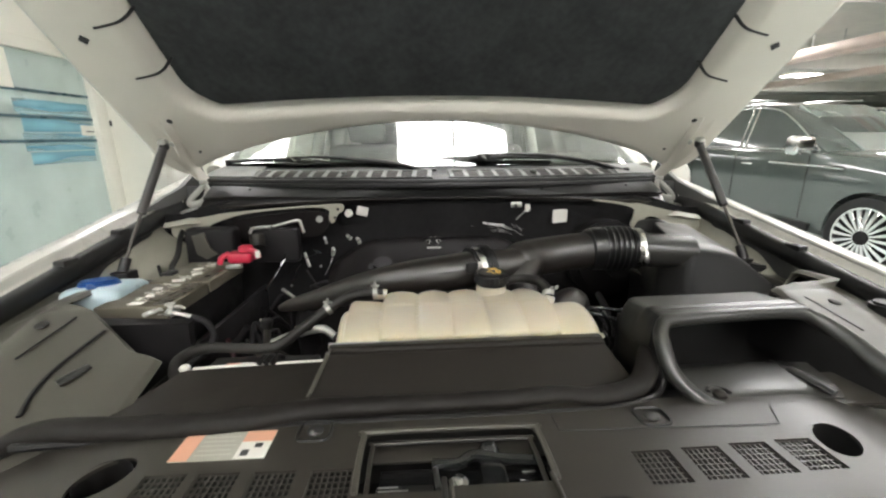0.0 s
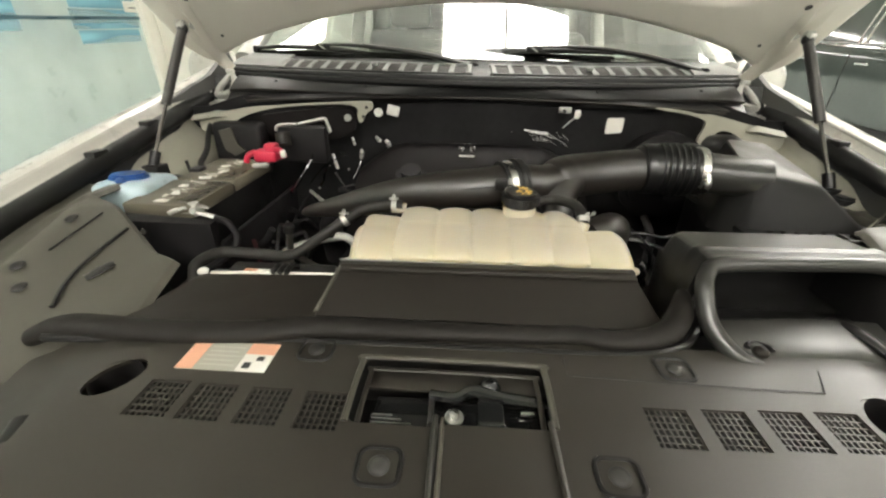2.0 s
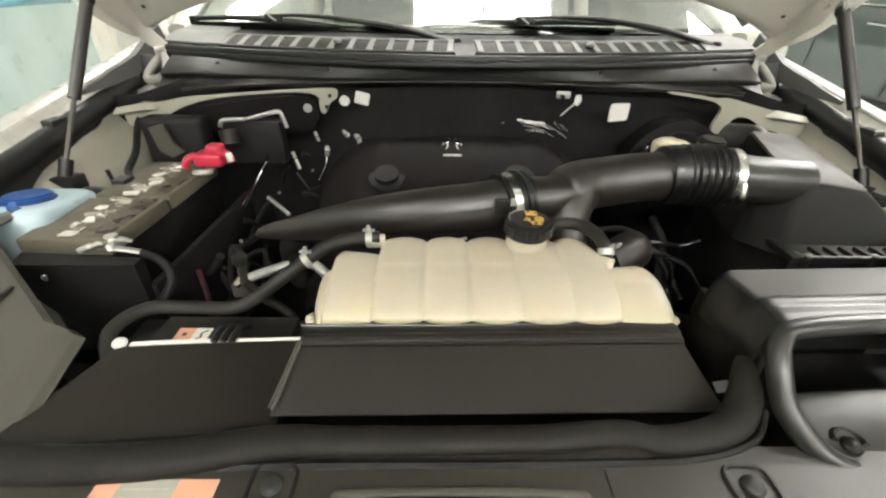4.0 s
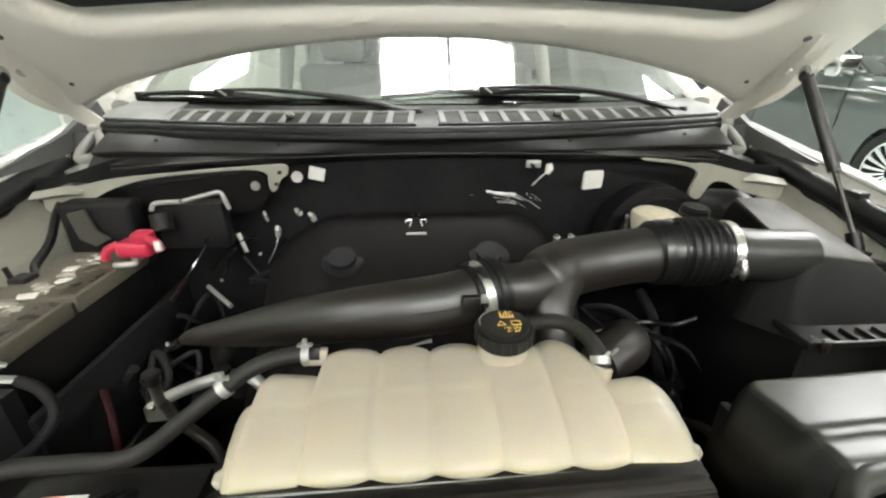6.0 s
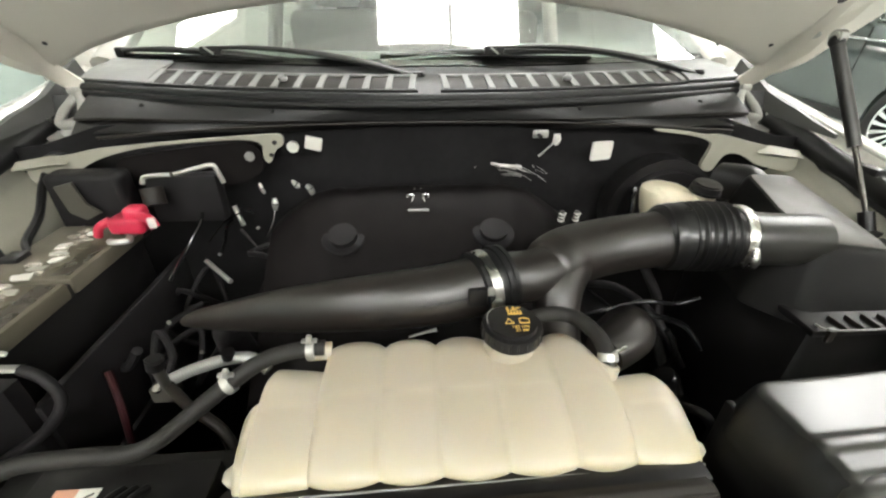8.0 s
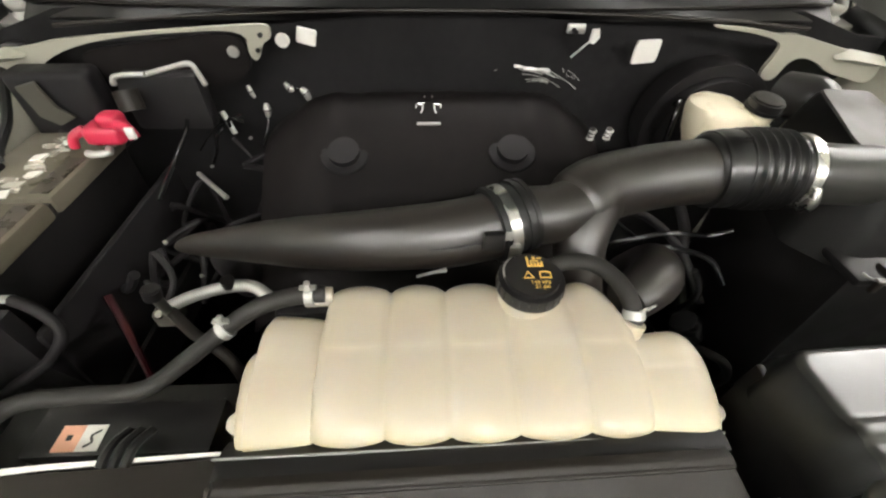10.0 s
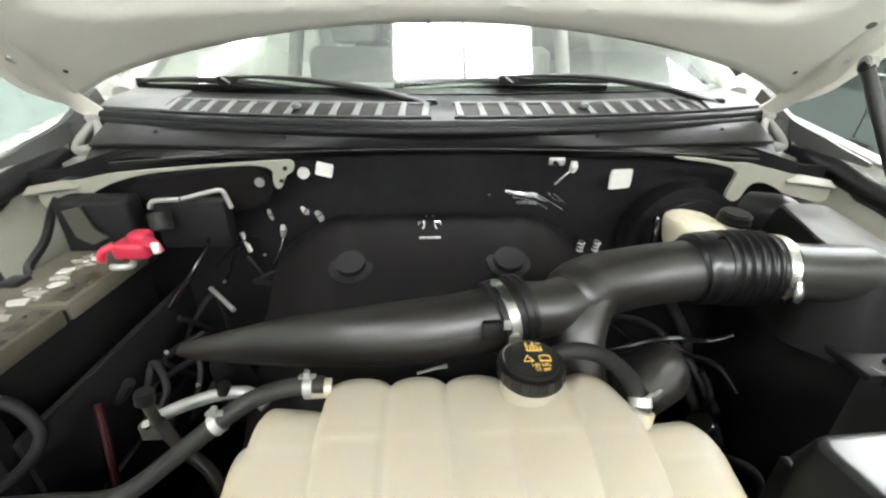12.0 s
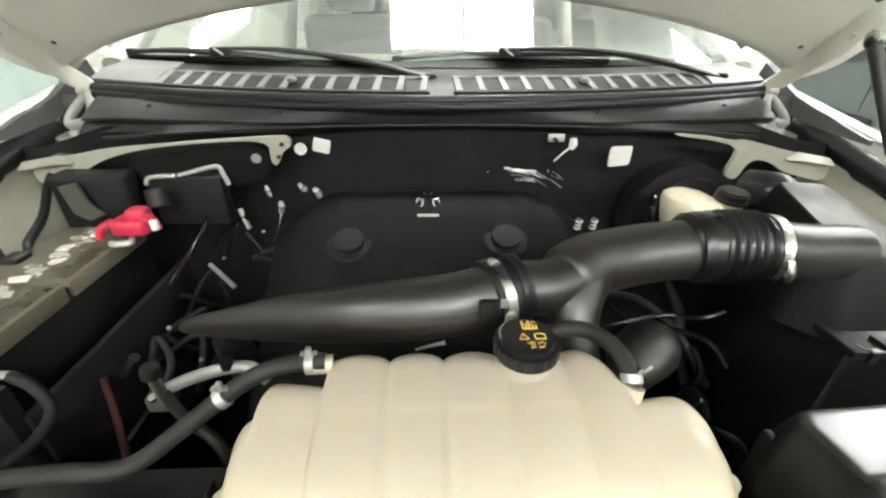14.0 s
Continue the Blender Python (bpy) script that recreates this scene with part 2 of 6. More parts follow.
def tube(pts, radius, seg=14, n=8, flat=1.0, caps=True, bm=None, curve=True):
    """A round bar along a curve; radius: a number or one for each point."""
    line = smooth_line(pts, n) if curve else [Vector(q) for q in pts]
    if isinstance(radius, (int, float)):
        rad = [radius] * len(line)
    else:
        k = (len(line) - 1) / (len(radius) - 1)
        rad = []
        for i in range(len(line)):
            f = i / k
            j = min(int(f), len(radius) - 2)
            rad.append(radius[j] + (radius[j + 1] - radius[j]) * (f - j))
    b = bmesh.new()
    up = None
    rings = []
    for i, c in enumerate(line):
        d = (line[min(i + 1, len(line) - 1)] - line[max(i - 1, 0)]).normalized()
        if up is None:
            up = Vector((0, 0, 1)) if abs(d.z) < 0.9 else Vector((0, 1, 0))
        side = d.cross(up).normalized()
        up = side.cross(d).normalized()
        rings.append([b.verts.new(c + rad[i] * (math.cos(a) * side + flat * math.sin(a) * up)) for a in [2 * math.pi * s / seg for s in range(seg)]])
    for r, s in zip(rings, rings[1:]):
        for j in range(seg):
            b.faces.new((r[j], r[(j + 1) % seg], s[(j + 1) % seg], s[j]))
    if caps:
        b.faces.new(rings[0][::-1])
        b.faces.new(rings[-1])
    return join(bm, b)


def loft(rings, closed=True, caps=True, bm=None):
    """Skin over rings of equally many points."""
    b = bmesh.new()
    vs = [[b.verts.new(p) for p in r] for r in rings]
    n = len(rings[0])
    for r, s in zip(vs, vs[1:]):
        for j in range(n if closed else n - 1):
            b.faces.new((r[j], r[(j + 1) % n], s[(j + 1) % n], s[j]))
    if caps and closed:
        b.faces.new(vs[0][::-1])
        b.faces.new(vs[-1])
    return join(bm, b)


def sheet(f, nu, nv, thick=0.0, bm=None):
    """A sheet through f(u, v), u and v from 0 to 1, thickened along its normals."""
    b = bmesh.new()
    vs = [[b.verts.new(f(i / nu, j / nv)) for i in range(nu + 1)] for j in range(nv + 1)]
    for j in range(nv):
        for i in range(nu):
            b.faces.new((vs[j][i], vs[j][i + 1], vs[j + 1][i + 1], vs[j + 1][i]))
    if thick:
        b.normal_update()
        bmesh.ops.solidify(b, geom=b.faces[:], thickness=thick)
    return join(bm, b)


def prism(outline, z0, z1, bev=0.0, m=None, bm=None, seg=2):
    """An outline in x and y, raised from z0 to z1."""
    b = bmesh.new()
    f = b.faces.new([b.verts.new((x, y, z0)) for x, y in outline])
    r = bmesh.ops.extrude_face_region(b, geom=[f])
    bmesh.ops.translate(b, vec=(0, 0, z1 - z0), verts=[v for v in r["geom"] if isinstance(v, bmesh.types.BMVert)])
    if bev:
        bmesh.ops.bevel(b, geom=b.edges[:], offset=bev, segments=seg, affect="EDGES")
    if m:
        b.transform(m)
    return join(bm, b)


def disc(c, r, h, axis=(0, 0, 1), seg=20, bev=0.0, bm=None, r2=None):
    b = bmesh.new()
    bmesh.ops.create_cone(b, cap_ends=True, segments=seg, radius1=r, radius2=r if r2 is None else r2, depth=h)
    if bev:
        bmesh.ops.bevel(b, geom=[e for e in b.edges if len(e.link_faces) == 2 and e.calc_face_angle(0) > 0.6], offset=bev, segments=2, affect="EDGES")
    b.transform(Matrix.Translation(c) @ Vector(axis).to_track_quat("Z", "Y").to_matrix().to_4x4())
    return join(bm, b)


def dome(c, r, h, axis=(0, 0, 1), bm=None):
    b = bmesh.new()
    bmesh.ops.create_uvsphere(b, u_segments=16, v_segments=8, radius=1)
    b.transform(Matrix.Translation(c) @ Vector(axis).to_track_quat("Z", "Y").to_matrix().to_4x4() @ Matrix.Diagonal((r, r, h, 1)))
    return join(bm, b)


def round_rect(w, h, r, n=5, cx=0, cy=0):
    out = []
    for sx, sy, a0 in ((1, 1, 0), (-1, 1, 90), (-1, -1, 180), (1, -1, 270)):
        for k in range(n + 1):
            a = radians(a0 + 90 * k / n)
            out.append((cx + sx * (w / 2 - r) + r * math.cos(a), cy + sy * (h / 2 - r) + r * math.sin(a)))
    return out


def carve(ob, cutter):
    """Cuts the bmesh cutter, given in ob's own frame, out of ob."""
    me = bpy.data.meshes.new("cutter")
    bmesh.ops.recalc_face_normals(cutter, faces=cutter.faces)
    cutter.to_mesh(me)
    cutter.free()
    tool = new("cutter", me)
    tool.matrix_world = ob.matrix_world
    mod = ob.modifiers.new("cut", "BOOLEAN")
    mod.operation, mod.solver, mod.object = "DIFFERENCE", "EXACT", tool
    tool.parent = ob.parent
    dg = bpy.context.evaluated_depsgraph_get()
    dg.update()
    done = bpy.data.meshes.new_from_object(ob.evaluated_get(dg))
    ob.modifiers.clear()
    ob.data = done
    bpy.data.objects.remove(tool)
    ob.data.set_sharp_from_angle(angle=radians(38))


def writing(body, size, m, material, parent, name="lettering", depth=0.0004):
    cu = bpy.data.curves.new(name, "FONT")
    cu.body, cu.size, cu.extrude, cu.align_x, cu.align_y = body, size, depth, "CENTER", "CENTER"
    ob = new(name, cu)
    dg = bpy.context.evaluated_depsgraph_get()
    me = bpy.data.meshes.new_from_object(ob.evaluated_get(dg))
    bpy.data.objects.remove(ob)
    b = bmesh.new()
    b.from_mesh(me)
    b.transform(m)
    return part(name, b, material, parent, smooth=False)


def smoothstep(a, b, x):
    t = min(1, max(0, (x - a) / (b - a)))
    return t * t * (3 - 2 * t)


# ---- the car that stands with its hood open ----
def crest(y):
    return 1.37 + 0.2 * (y - 1.4)


def seal_y(x):
    return 1.25 + 0.30 * x * x


def glass_y(x):
    return 1.40 + 0.33 * x * x


suv = thing("suv", (0, 2.4, 0.0), "white full-size suv standing with its hood raised", "car")
for s in (-1, 1):
    prof = [(0.800, -0.055), (0.803, -0.030), (0.825, -0.022), (0.835, -0.006), (0.855, 0.0), (0.885, -0.006), (0.93, -0.030), (0.975, -0.085), (1.0, -0.19), (1.01, -0.36), (1.0, -0.60), (0.985, -0.78)]

    def fender_at(u, v, s=s, prof=prof):
        y = 0.02 + 1.60 * v
        f = u * (len(prof) - 1)
        i = min(int(f), len(prof) - 2)
        a, b = prof[i], prof[i + 1]
        x, dz = a[0] + (b[0] - a[0]) * (f - i), a[1] + (b[1] - a[1]) * (f - i)
        pull = 0.35 * smoothstep(0.45, 0.0, y) ** 1.5
        return Vector((s * x * (1 - pull * 0.55), y, crest(y) + dz - 0.10 * smoothstep(0.35, 0.0, y)))

    fender = part("fender", sheet(fender_at, 33, 40, 0.004), WHITE, suv)
    arch = disc((s * 1.0, 0.88 - 2.4, 0.40), 0.46, 0.5, (1, 0, 0), 40)
    carve(fender, arch)

    def apron_at(u, v, s=s, lo=0.872, hi=1.38):
        y = lo + (hi - lo) * v
        c = crest(y)
        wall = [(0.794, c - 0.050), (0.775, c - 0.080), (0.725, c - 0.120), (0.685, 1.05), (0.65, 0.80)]
        rise = 1.165 + 0.33 * min(0.185, max(-0.12, y - 0.55))
        inner = 0.440 + 0.040 * smoothstep(0.626, 0.640, y) + 1.28 * min(0.123, max(0, y - 0.637)) + 0.050 * smoothstep(0.755, 0.785, y) if s < 0 else 0.585 + 0.155 * smoothstep(0.745, 0.800, y)
        shelf = [(0.794, c - 0.048), (0.755, 0.6 * (c - 0.060) + 0.4 * rise), (max(0.69, inner + 0.030), rise - 0.003), (inner + 0.010, rise - 0.001), (inner, rise - 0.006)]
        k = smoothstep(0.905, 0.862, y)
        f = u * 4
        i = min(int(f), 3)
        p = [(1 - k) * Vector(wall[j]) + k * Vector(shelf[j]) for j in (i, i + 1)]
        q = p[0].lerp(p[1], f - i)
        pull = 0.35 * smoothstep(0.45, 0.0, y) ** 1.5
        return Vector((s * q.x * (1 - 0.55 * pull), y, q.y))

    part("inner_apron", sheet(apron_at, 24, 30, 0.003), INNER, suv, "inner apron, body paint darkened to greyish beige for shade")
    part("splash_panel", sheet(lambda u, v, f=apron_at: f(u, v, lo=0.12, hi=0.872), 24, 94, 0.003), SHELF, suv, "dull grey plastic splash panel")
    # rubber strip along the fender edge
    strip = [(s * 0.800, y, crest(y) - 0.036) for y in (0.44, 0.6, 0.8, 1.0, 1.2, 1.36)]
    part("fender_seal", tube(strip, 0.022, 12, 6, 1.0), RUBBER, suv)
    part("seal_band", sheet(lambda u, v, s=s: Vector((s * (0.803 - 0.051 * u * (1 - 0.55 * smoothstep(0.45, 0.75, v)) * smoothstep(1.0, 0.86, v)), 0.44 + 0.84 * v, crest(0.44 + 0.84 * v) - 0.024 - 0.064 * u * (1 - 0.5 * smoothstep(0.45, 0.75, v)) * smoothstep(1.0, 0.86, v) - 0.006 * math.sin(3.1 * u) + 0.003 * math.sin(40 * v))), 8, 40, 0.004), RUBBER, suv, "wide black rubber fender flap")
    part("fender_edge_trim", tube([(s * 0.838, y, crest(y) - 0.004) for y in (0.5, 0.8, 1.1, 1.4)], 0.005, 10, 6), WHITE, suv)
    for y in (0.62, 0.93, 1.10):
        part("seal_clip", box(s * 0.80 - 0.012, s * 0.80 + 0.012, y - 0.02, y + 0.02, crest(y) - 0.030, crest(y) - 0.008, 0.004), RUBBER, suv)
    # shelf marks: slots and plugs
    def on_shelf(px, py, s=s):
        return Vector((s * px, py, 1.1665 + 0.33 * min(0.185, max(-0.12, py - 0.55))))

    part("shelf_slot", tube([on_shelf(0.553, 0.583), on_shelf(0.542, 0.598), on_shelf(0.531, 0.612)], [0.008, 0.010, 0.008], 12, 4, 0.35), BLACK, suv)
    part("shelf_seam", tube([on_shelf(0.563, 0.535), on_shelf(0.575, 0.575), on_shelf(0.573, 0.62), on_shelf(0.557, 0.682)], 0.0030, 8, 6, 0.7), BLACK, suv)
    part("shelf_seam", tube([on_shelf(0.645, 0.63), on_shelf(0.622, 0.715)], 0.0022, 8, 5, 0.7), BLACK, suv)
    for px, py in ((0.633, 0.563), (0.664, 0.70), (0.652, 0.525), (0.668, 0.600)):
        part("shelf_plug", dome(on_shelf(px, py), 0.010, 0.003, (0, -0.3, 1)), BLACK, suv)
    # hinge
    hb = tube([(s * x, y, z) for x, y, z in ((0.716, 1.372, 1.392), (0.707, 1.362, 1.372), (0.716, 1.357, 1.346), (0.742, 1.356, 1.334), (0.764, 1.360, 1.334), (0.756, 1.364, 1.352), (0.736, 1.370, 1.374), (0.720, 1.374, 1.391))], [0.006, 0.009, 0.010, 0.011, 0.012, 0.011, 0.010, 0.007], 12, 6, 0.8)
    hb = loft([[(s * 0.735, 1.372, 1.302), (s * 0.740, 1.340, 1.300), (s * 0.740, 1.338, 1.306), (s * 0.735, 1.372, 1.308)], [(s * 0.776, 1.372, 1.310), (s * 0.775, 1.330, 1.305), (s * 0.775, 1.328, 1.311), (s * 0.776, 1.372, 1.317)], [(s * 0.812, 1.372, 1.324), (s * 0.806, 1.338, 1.316), (s * 0.806, 1.336, 1.322), (s * 0.812, 1.372, 1.331)]], bm=hb)
    hb = tube([(s * 0.745, 1.366, 1.340), (s * 0.752, 1.362, 1.322), (s * 0.762, 1.358, 1.310)], [0.008, 0.010, 0.014], 10, 5, 0.7, bm=hb)
    hb = disc((s * 0.722, 1.374, 1.396), 0.008, 0.022, (1, 0, 0), 14, 0.002, bm=hb)
    part("hood_hinge", hb, HINGEP, suv)
    part("hinge_pocket", sheet(lambda u, v, s=s: Vector((s * (0.690 + 0.10 * u), 1.405 - 0.010 * u - 0.045 * v, 1.385 - 0.100 * v)), 8, 8, 0.004), COWL, suv)
    tip = loft([[(s * x, y, z) for x, y, z in ring] for ring in (
        ((0.806, 1.20, 1.334), (0.812, 1.20, 1.334), (0.810, 1.20, 1.326), (0.804, 1.20, 1.326)),
        ((0.802, 1.26, 1.348), (0.812, 1.26, 1.348), (0.808, 1.265, 1.330), (0.798, 1.265, 1.330)),
        ((0.798, 1.300, 1.362), (0.811, 1.300, 1.362), (0.806, 1.305, 1.334), (0.791, 1.305, 1.334)),
        ((0.792, 1.338, 1.372), (0.806, 1.338, 1.372), (0.804, 1.345, 1.340), (0.786, 1.345, 1.340)),
        ((0.787, 1.382, 1.386), (0.802, 1.382, 1.386), (0.800, 1.396, 1.352), (0.780, 1.396, 1.352)),
        ((0.785, 1.431, 1.411), (0.800, 1.431, 1.411), (0.798, 1.455, 1.368), (0.776, 1.455, 1.368)),
        ((0.784, 1.50, 1.445), (0.80, 1.50, 1.445), (0.798, 1.52, 1.38), (0.776, 1.52, 1.38)))])
    part("fender_tip", tip, TIPM, suv)

# windscreen panel below the rubber strip, and the cowl top with its grille
def cowl_face(u, v):
    x = -0.700 + 1.40 * u
    y0, z0 = seal_y(x) + 0.006, 1.393
    y1 = 1.285 - 0.36 * min(x * x, 0.09)
    z1 = 1.338
    k = smoothstep(0.60, 0.735, abs(x))
    y1, z1 = y1 + 0.03 * k, z1 - 0.012 * k
    return Vector((x, y0 + (y1 - y0) * v - 0.008 * math.sin(math.pi * v), z0 + (z1 - z0) * v))


part("cowl_panel", sheet(lambda u, v: cowl_face(u, 0.64 * v), 44, 8, 0.004), COWL, suv, "dark grey moulded cowl panel")
part("cowl_step", sheet(lambda u, v: cowl_face(u, 0.62 + 0.38 * v) + Vector((0, 0.010 + 0.006 * v, -0.002)), 44, 4, 0.003), BLACK, suv, "black stepped lower edge of the cowl")
part("cowl_edge", tube([cowl_face(k / 24, 0.64) + Vector((0, -0.001, 0)) for k in range(25)], 0.0026, 8, 2), PLASTIC, suv)
for x, z in ((-0.56, 1.38), (-0.30, 1.375), (0.30, 1.375), (0.58, 1.38)):
    v = cowl_face((x + 0.70) / 1.40, 0.3)
    part("cowl_clip", disc((x, v.y - 0.005, v.z), 0.005, 0.006, (0, -0.8, 0.6), 10), BLACK, suv)
part("seal_bead", tube([(x, seal_y(x) - 0.010, 1.388) for x in [-0.735 + 1.47 * i / 24 for i in range(25)]], 0.0085, 10, 3), RUBBER, suv)
part("cowl_seal", tube([(x, seal_y(x), 1.398) for x in [-0.735 + 1.47 * i / 24 for i in range(25)]], 0.0105, 12, 3, 1.0), RUBBER, suv)


def cowl_top(x, v):
    """The cowl's upper face, from the rubber strip (0) to the glass (1)."""
    a = Vector((x, seal_y(x) + 0.008, 1.404))
    b = Vector((x, glass_y(x) + 0.02, 1.442))
    p = a.lerp(b, v)
    p.z += 0.006 * math.sin(math.pi * min(1, v * 1.6)) if v < 0.62 else 0
    return p


grille = part("cowl_grille", sheet(lambda u, v: cowl_top(-0.75 + 1.5 * u, v), 60, 10, 0.004), COWL, suv, "grey cowl grille under the wipers")
for half, count in ((-1, 12), (1, 12)):
    for i in range(count + 1):
        x = half * (0.034 + 0.530 * i / count)
        lean = -0.004 * half
        a, b = cowl_top(x, 0.06), cowl_top(x + lean, 0.42)
        ring = []
        for p, w in ((a, 0.0078), (b, 0.0066)):
            ring.append([p + Vector((-w, 0, -0.002)), p + Vector((w, 0, -0.002)), p + Vector((w * 0.8, 0, 0.0065)), p + Vector((-w * 0.8, 0, 0.0065))])
        part("slat", loft(ring), SLAT, grille, smooth=False)
    part("grille_gap", sheet(lambda u, v, half=half: cowl_top(half * (0.028 + 0.54 * u), 0.06 + 0.36 * v) + Vector((0, 0, 0.0022)), 30, 4), PLASTIC, grille)
    for v, r, m in ((0.045, 0.0045, COWL), (0.435, 0.0052, SLAT)):
        part("grille_rail", tube([cowl_top(half * (0.022 + 0.55 * k / 8), v) + Vector((0, 0, 0.003)) for k in range(9)], r, 8, 3, 0.7), m, grille)
    part("screw_cap", dome(cowl_top(half * 0.285, 0.22) + Vector((0, 0, 0.008)), 0.010, 0.006), SLAT, grille)
part("cowl_cover", sheet(lambda u, v: cowl_top(-0.74 + 0.17 * u, 0.05 + 0.75 * v) + Vector((0, 0, 0.007)), 8, 6, 0.004), SLAT, suv)
part("cowl_cover", sheet(lambda u, v: cowl_top(0.58 + 0.16 * u, 0.05 + 0.75 * v) + Vector((0, 0, 0.007)), 8, 6, 0.004), SLAT, suv)


def shield(u, v):
    x = (-0.76 + 1.52 * u) * (1 - 0.14 * v)
    return Vector((x, glass_y(x) + 0.78 * v, 1.440 + 0.50 * v - 0.04 * v * v - 0.03 * v * (x / 0.7) ** 2))


part("windscreen", sheet(shield, 40, 20, 0.004), GLASS, suv, "clear curved windscreen")
# Pale layer added over the glass, standing in for its glare and reflections.
part("veil_layer", sheet(lambda u, v: shield(0.01 + 0.98 * u, 0.03 + 0.95 * v) + Vector((0, -0.003, 0.004)), 40, 20), VEIL, suv, "thin pale veil added to brighten the windscreen")
part("windscreen_border", sheet(lambda u, v: shield(u, -0.03 + 0.06 * v) - Vector((0, 0, 0.006)), 40, 2, 0.003), BLACK, suv)
# body shell: firewall, cabin, and an unseen pan added to keep light out
part("firewall", sheet(lambda u, v: Vector((-0.79 + 1.58 * u, 1.292 - 0.045 * abs(2 * u - 1) ** 3 + 0.01 * math.sin(9 * u), 0.45 + (0.90 - 0.035 * smoothstep(0.78, 0.95, abs(2 * u - 1))) * v)), 30, 12, 0.01), FIREF, suv, "black felt-lined firewall")
part("light_stop_pan", box(-0.66, 0.66, 0.10, 1.28, 0.42, 0.46, 0.01), DARK, suv)
for s in (-1, 1):
    part("frame_rail", box(s * 0.52 - 0.06, s * 0.52 + 0.06, 0.06, 1.29, 0.46, 0.62, 0.01), DARK, suv)
    part("wheel_house", box(s * 0.70 - 0.05, s * 0.70 + 0.05, 0.40, 1.32, 0.46, 0.85, 0.02), DARK, suv)


part("lower_body", box(-1.0, 1.0, 1.66, 4.95, 0.42, 1.30, 0.06, 3), WHITE, suv)
part("roof", sheet(lambda u, v: Vector(((-0.70 + 1.4 * u), 2.30 + 2.55 * v, 1.90 - 0.05 * (2 * u - 1) ** 2 - 0.06 * (v - 0.4) ** 2)), 20, 16, 0.03), WHITE, suv)
for s in (-1, 1):
    part("roof_pillar", tube([(s * 0.775, 1.58, 1.42), (s * 0.745, 1.95, 1.64), (s * 0.70, 2.32, 1.85)], 0.035, 12, 6, 0.8), WHITE, suv)
    part("roof_pillar", tube([(s * 0.80, 3.05, 1.30), (s * 0.70, 3.10, 1.85)], 0.04, 10, 4), WHITE, suv)
    part("roof_pillar", tube([(s * 0.80, 4.85, 1.30), (s * 0.69, 4.70, 1.84)], 0.06, 10, 4), WHITE, suv)
    part("belt_panel", box(s * 0.93 - 0.07, s * 0.93 + 0.07, 1.62, 4.9, 1.26, 1.34, 0.03), WHITE, suv)
    part("side_window", loft([[(s * 0.915, 1.72, 1.33), (s * 0.80, 2.35, 1.83), (s * 0.80, 4.7, 1.83), (s * 0.915, 4.85, 1.33)], [(s * 0.905, 1.72, 1.33), (s * 0.79, 2.35, 1.83), (s * 0.79, 4.7, 1.83), (s * 0.905, 4.85, 1.33)]]), GLASS, suv, smooth=False)
    part("side_mirror", dome((s * 1.10, 1.95, 1.36), 0.11, 0.07, (0, 1, 0)), WHITE, suv)
    part("mirror_arm", tube([(s * 0.96, 1.95, 1.31), (s * 1.05, 1.95, 1.33)], 0.02), BLACK, suv)
part("dashboard", sheet(lambda u, v: Vector((-0.72 + 1.44 * u, glass_y(-0.72 + 1.44 * u) + 0.05 + 0.55 * v, 1.405 + 0.035 * math.sin(math.pi * v) + 0.03 * smoothstep(0.55, 0.66, u) * smoothstep(0.95, 0.84, u) * smoothstep(0.4, 0.9, v))), 40, 12, 0.02), DASH, suv)
for s in (-1, 1):
    seat = box(s * 0.40 - 0.25, s * 0.40 + 0.25, 2.85, 3.05, 0.9, 1.55, 0.06, 3)
    part("seat_back", box(s * 0.40 - 0.12, s * 0.40 + 0.12, 2.87, 3.0, 1.56, 1.74, 0.04, 3, seat), SEATM, suv)
part("tailgate", loft([[(-0.95, 4.93, 0.60), (0.95, 4.93, 0.60), (0.93, 4.95, 1.30), (-0.93, 4.95, 1.30)], [(-0.95, 4.97, 0.60), (0.95, 4.97, 0.60), (0.93, 4.99, 1.30), (-0.93, 4.99, 1.30)]]), WHITE, suv, smooth=False)
part("rear_window", loft([[(-0.88, 4.90, 1.30), (0.88, 4.90, 1.30), (0.72, 4.72, 1.84), (-0.72, 4.72, 1.84)], [(-0.88, 4.91, 1.30), (0.88, 4.91, 1.30), (0.72, 4.73, 1.84), (-0.72, 4.73, 1.84)]]), TINT, suv, smooth=False)
# nose: grille, bumper, lamps
part("front_grille", box(-0.52, 0.52, -0.02, 0.05, 0.62, 1.04, 0.03, 3), BLACK, suv)
for k in range(7):
    part("grille_bar", box(-0.50, 0.50, -0.028, -0.012, 0.66 + 0.055 * k, 0.675 + 0.055 * k, 0.003), CHROME, suv)
part("front_bumper", box(-0.92, 0.92, -0.05, 0.22, 0.36, 0.60, 0.05, 3), WHITE, suv)
for s in (-1, 1):
    part("headlamp", box(s * 0.69 - 0.14, s * 0.69 + 0.14, 0.02, 0.20, 0.80, 0.98, 0.03, 3), CHROME, suv)


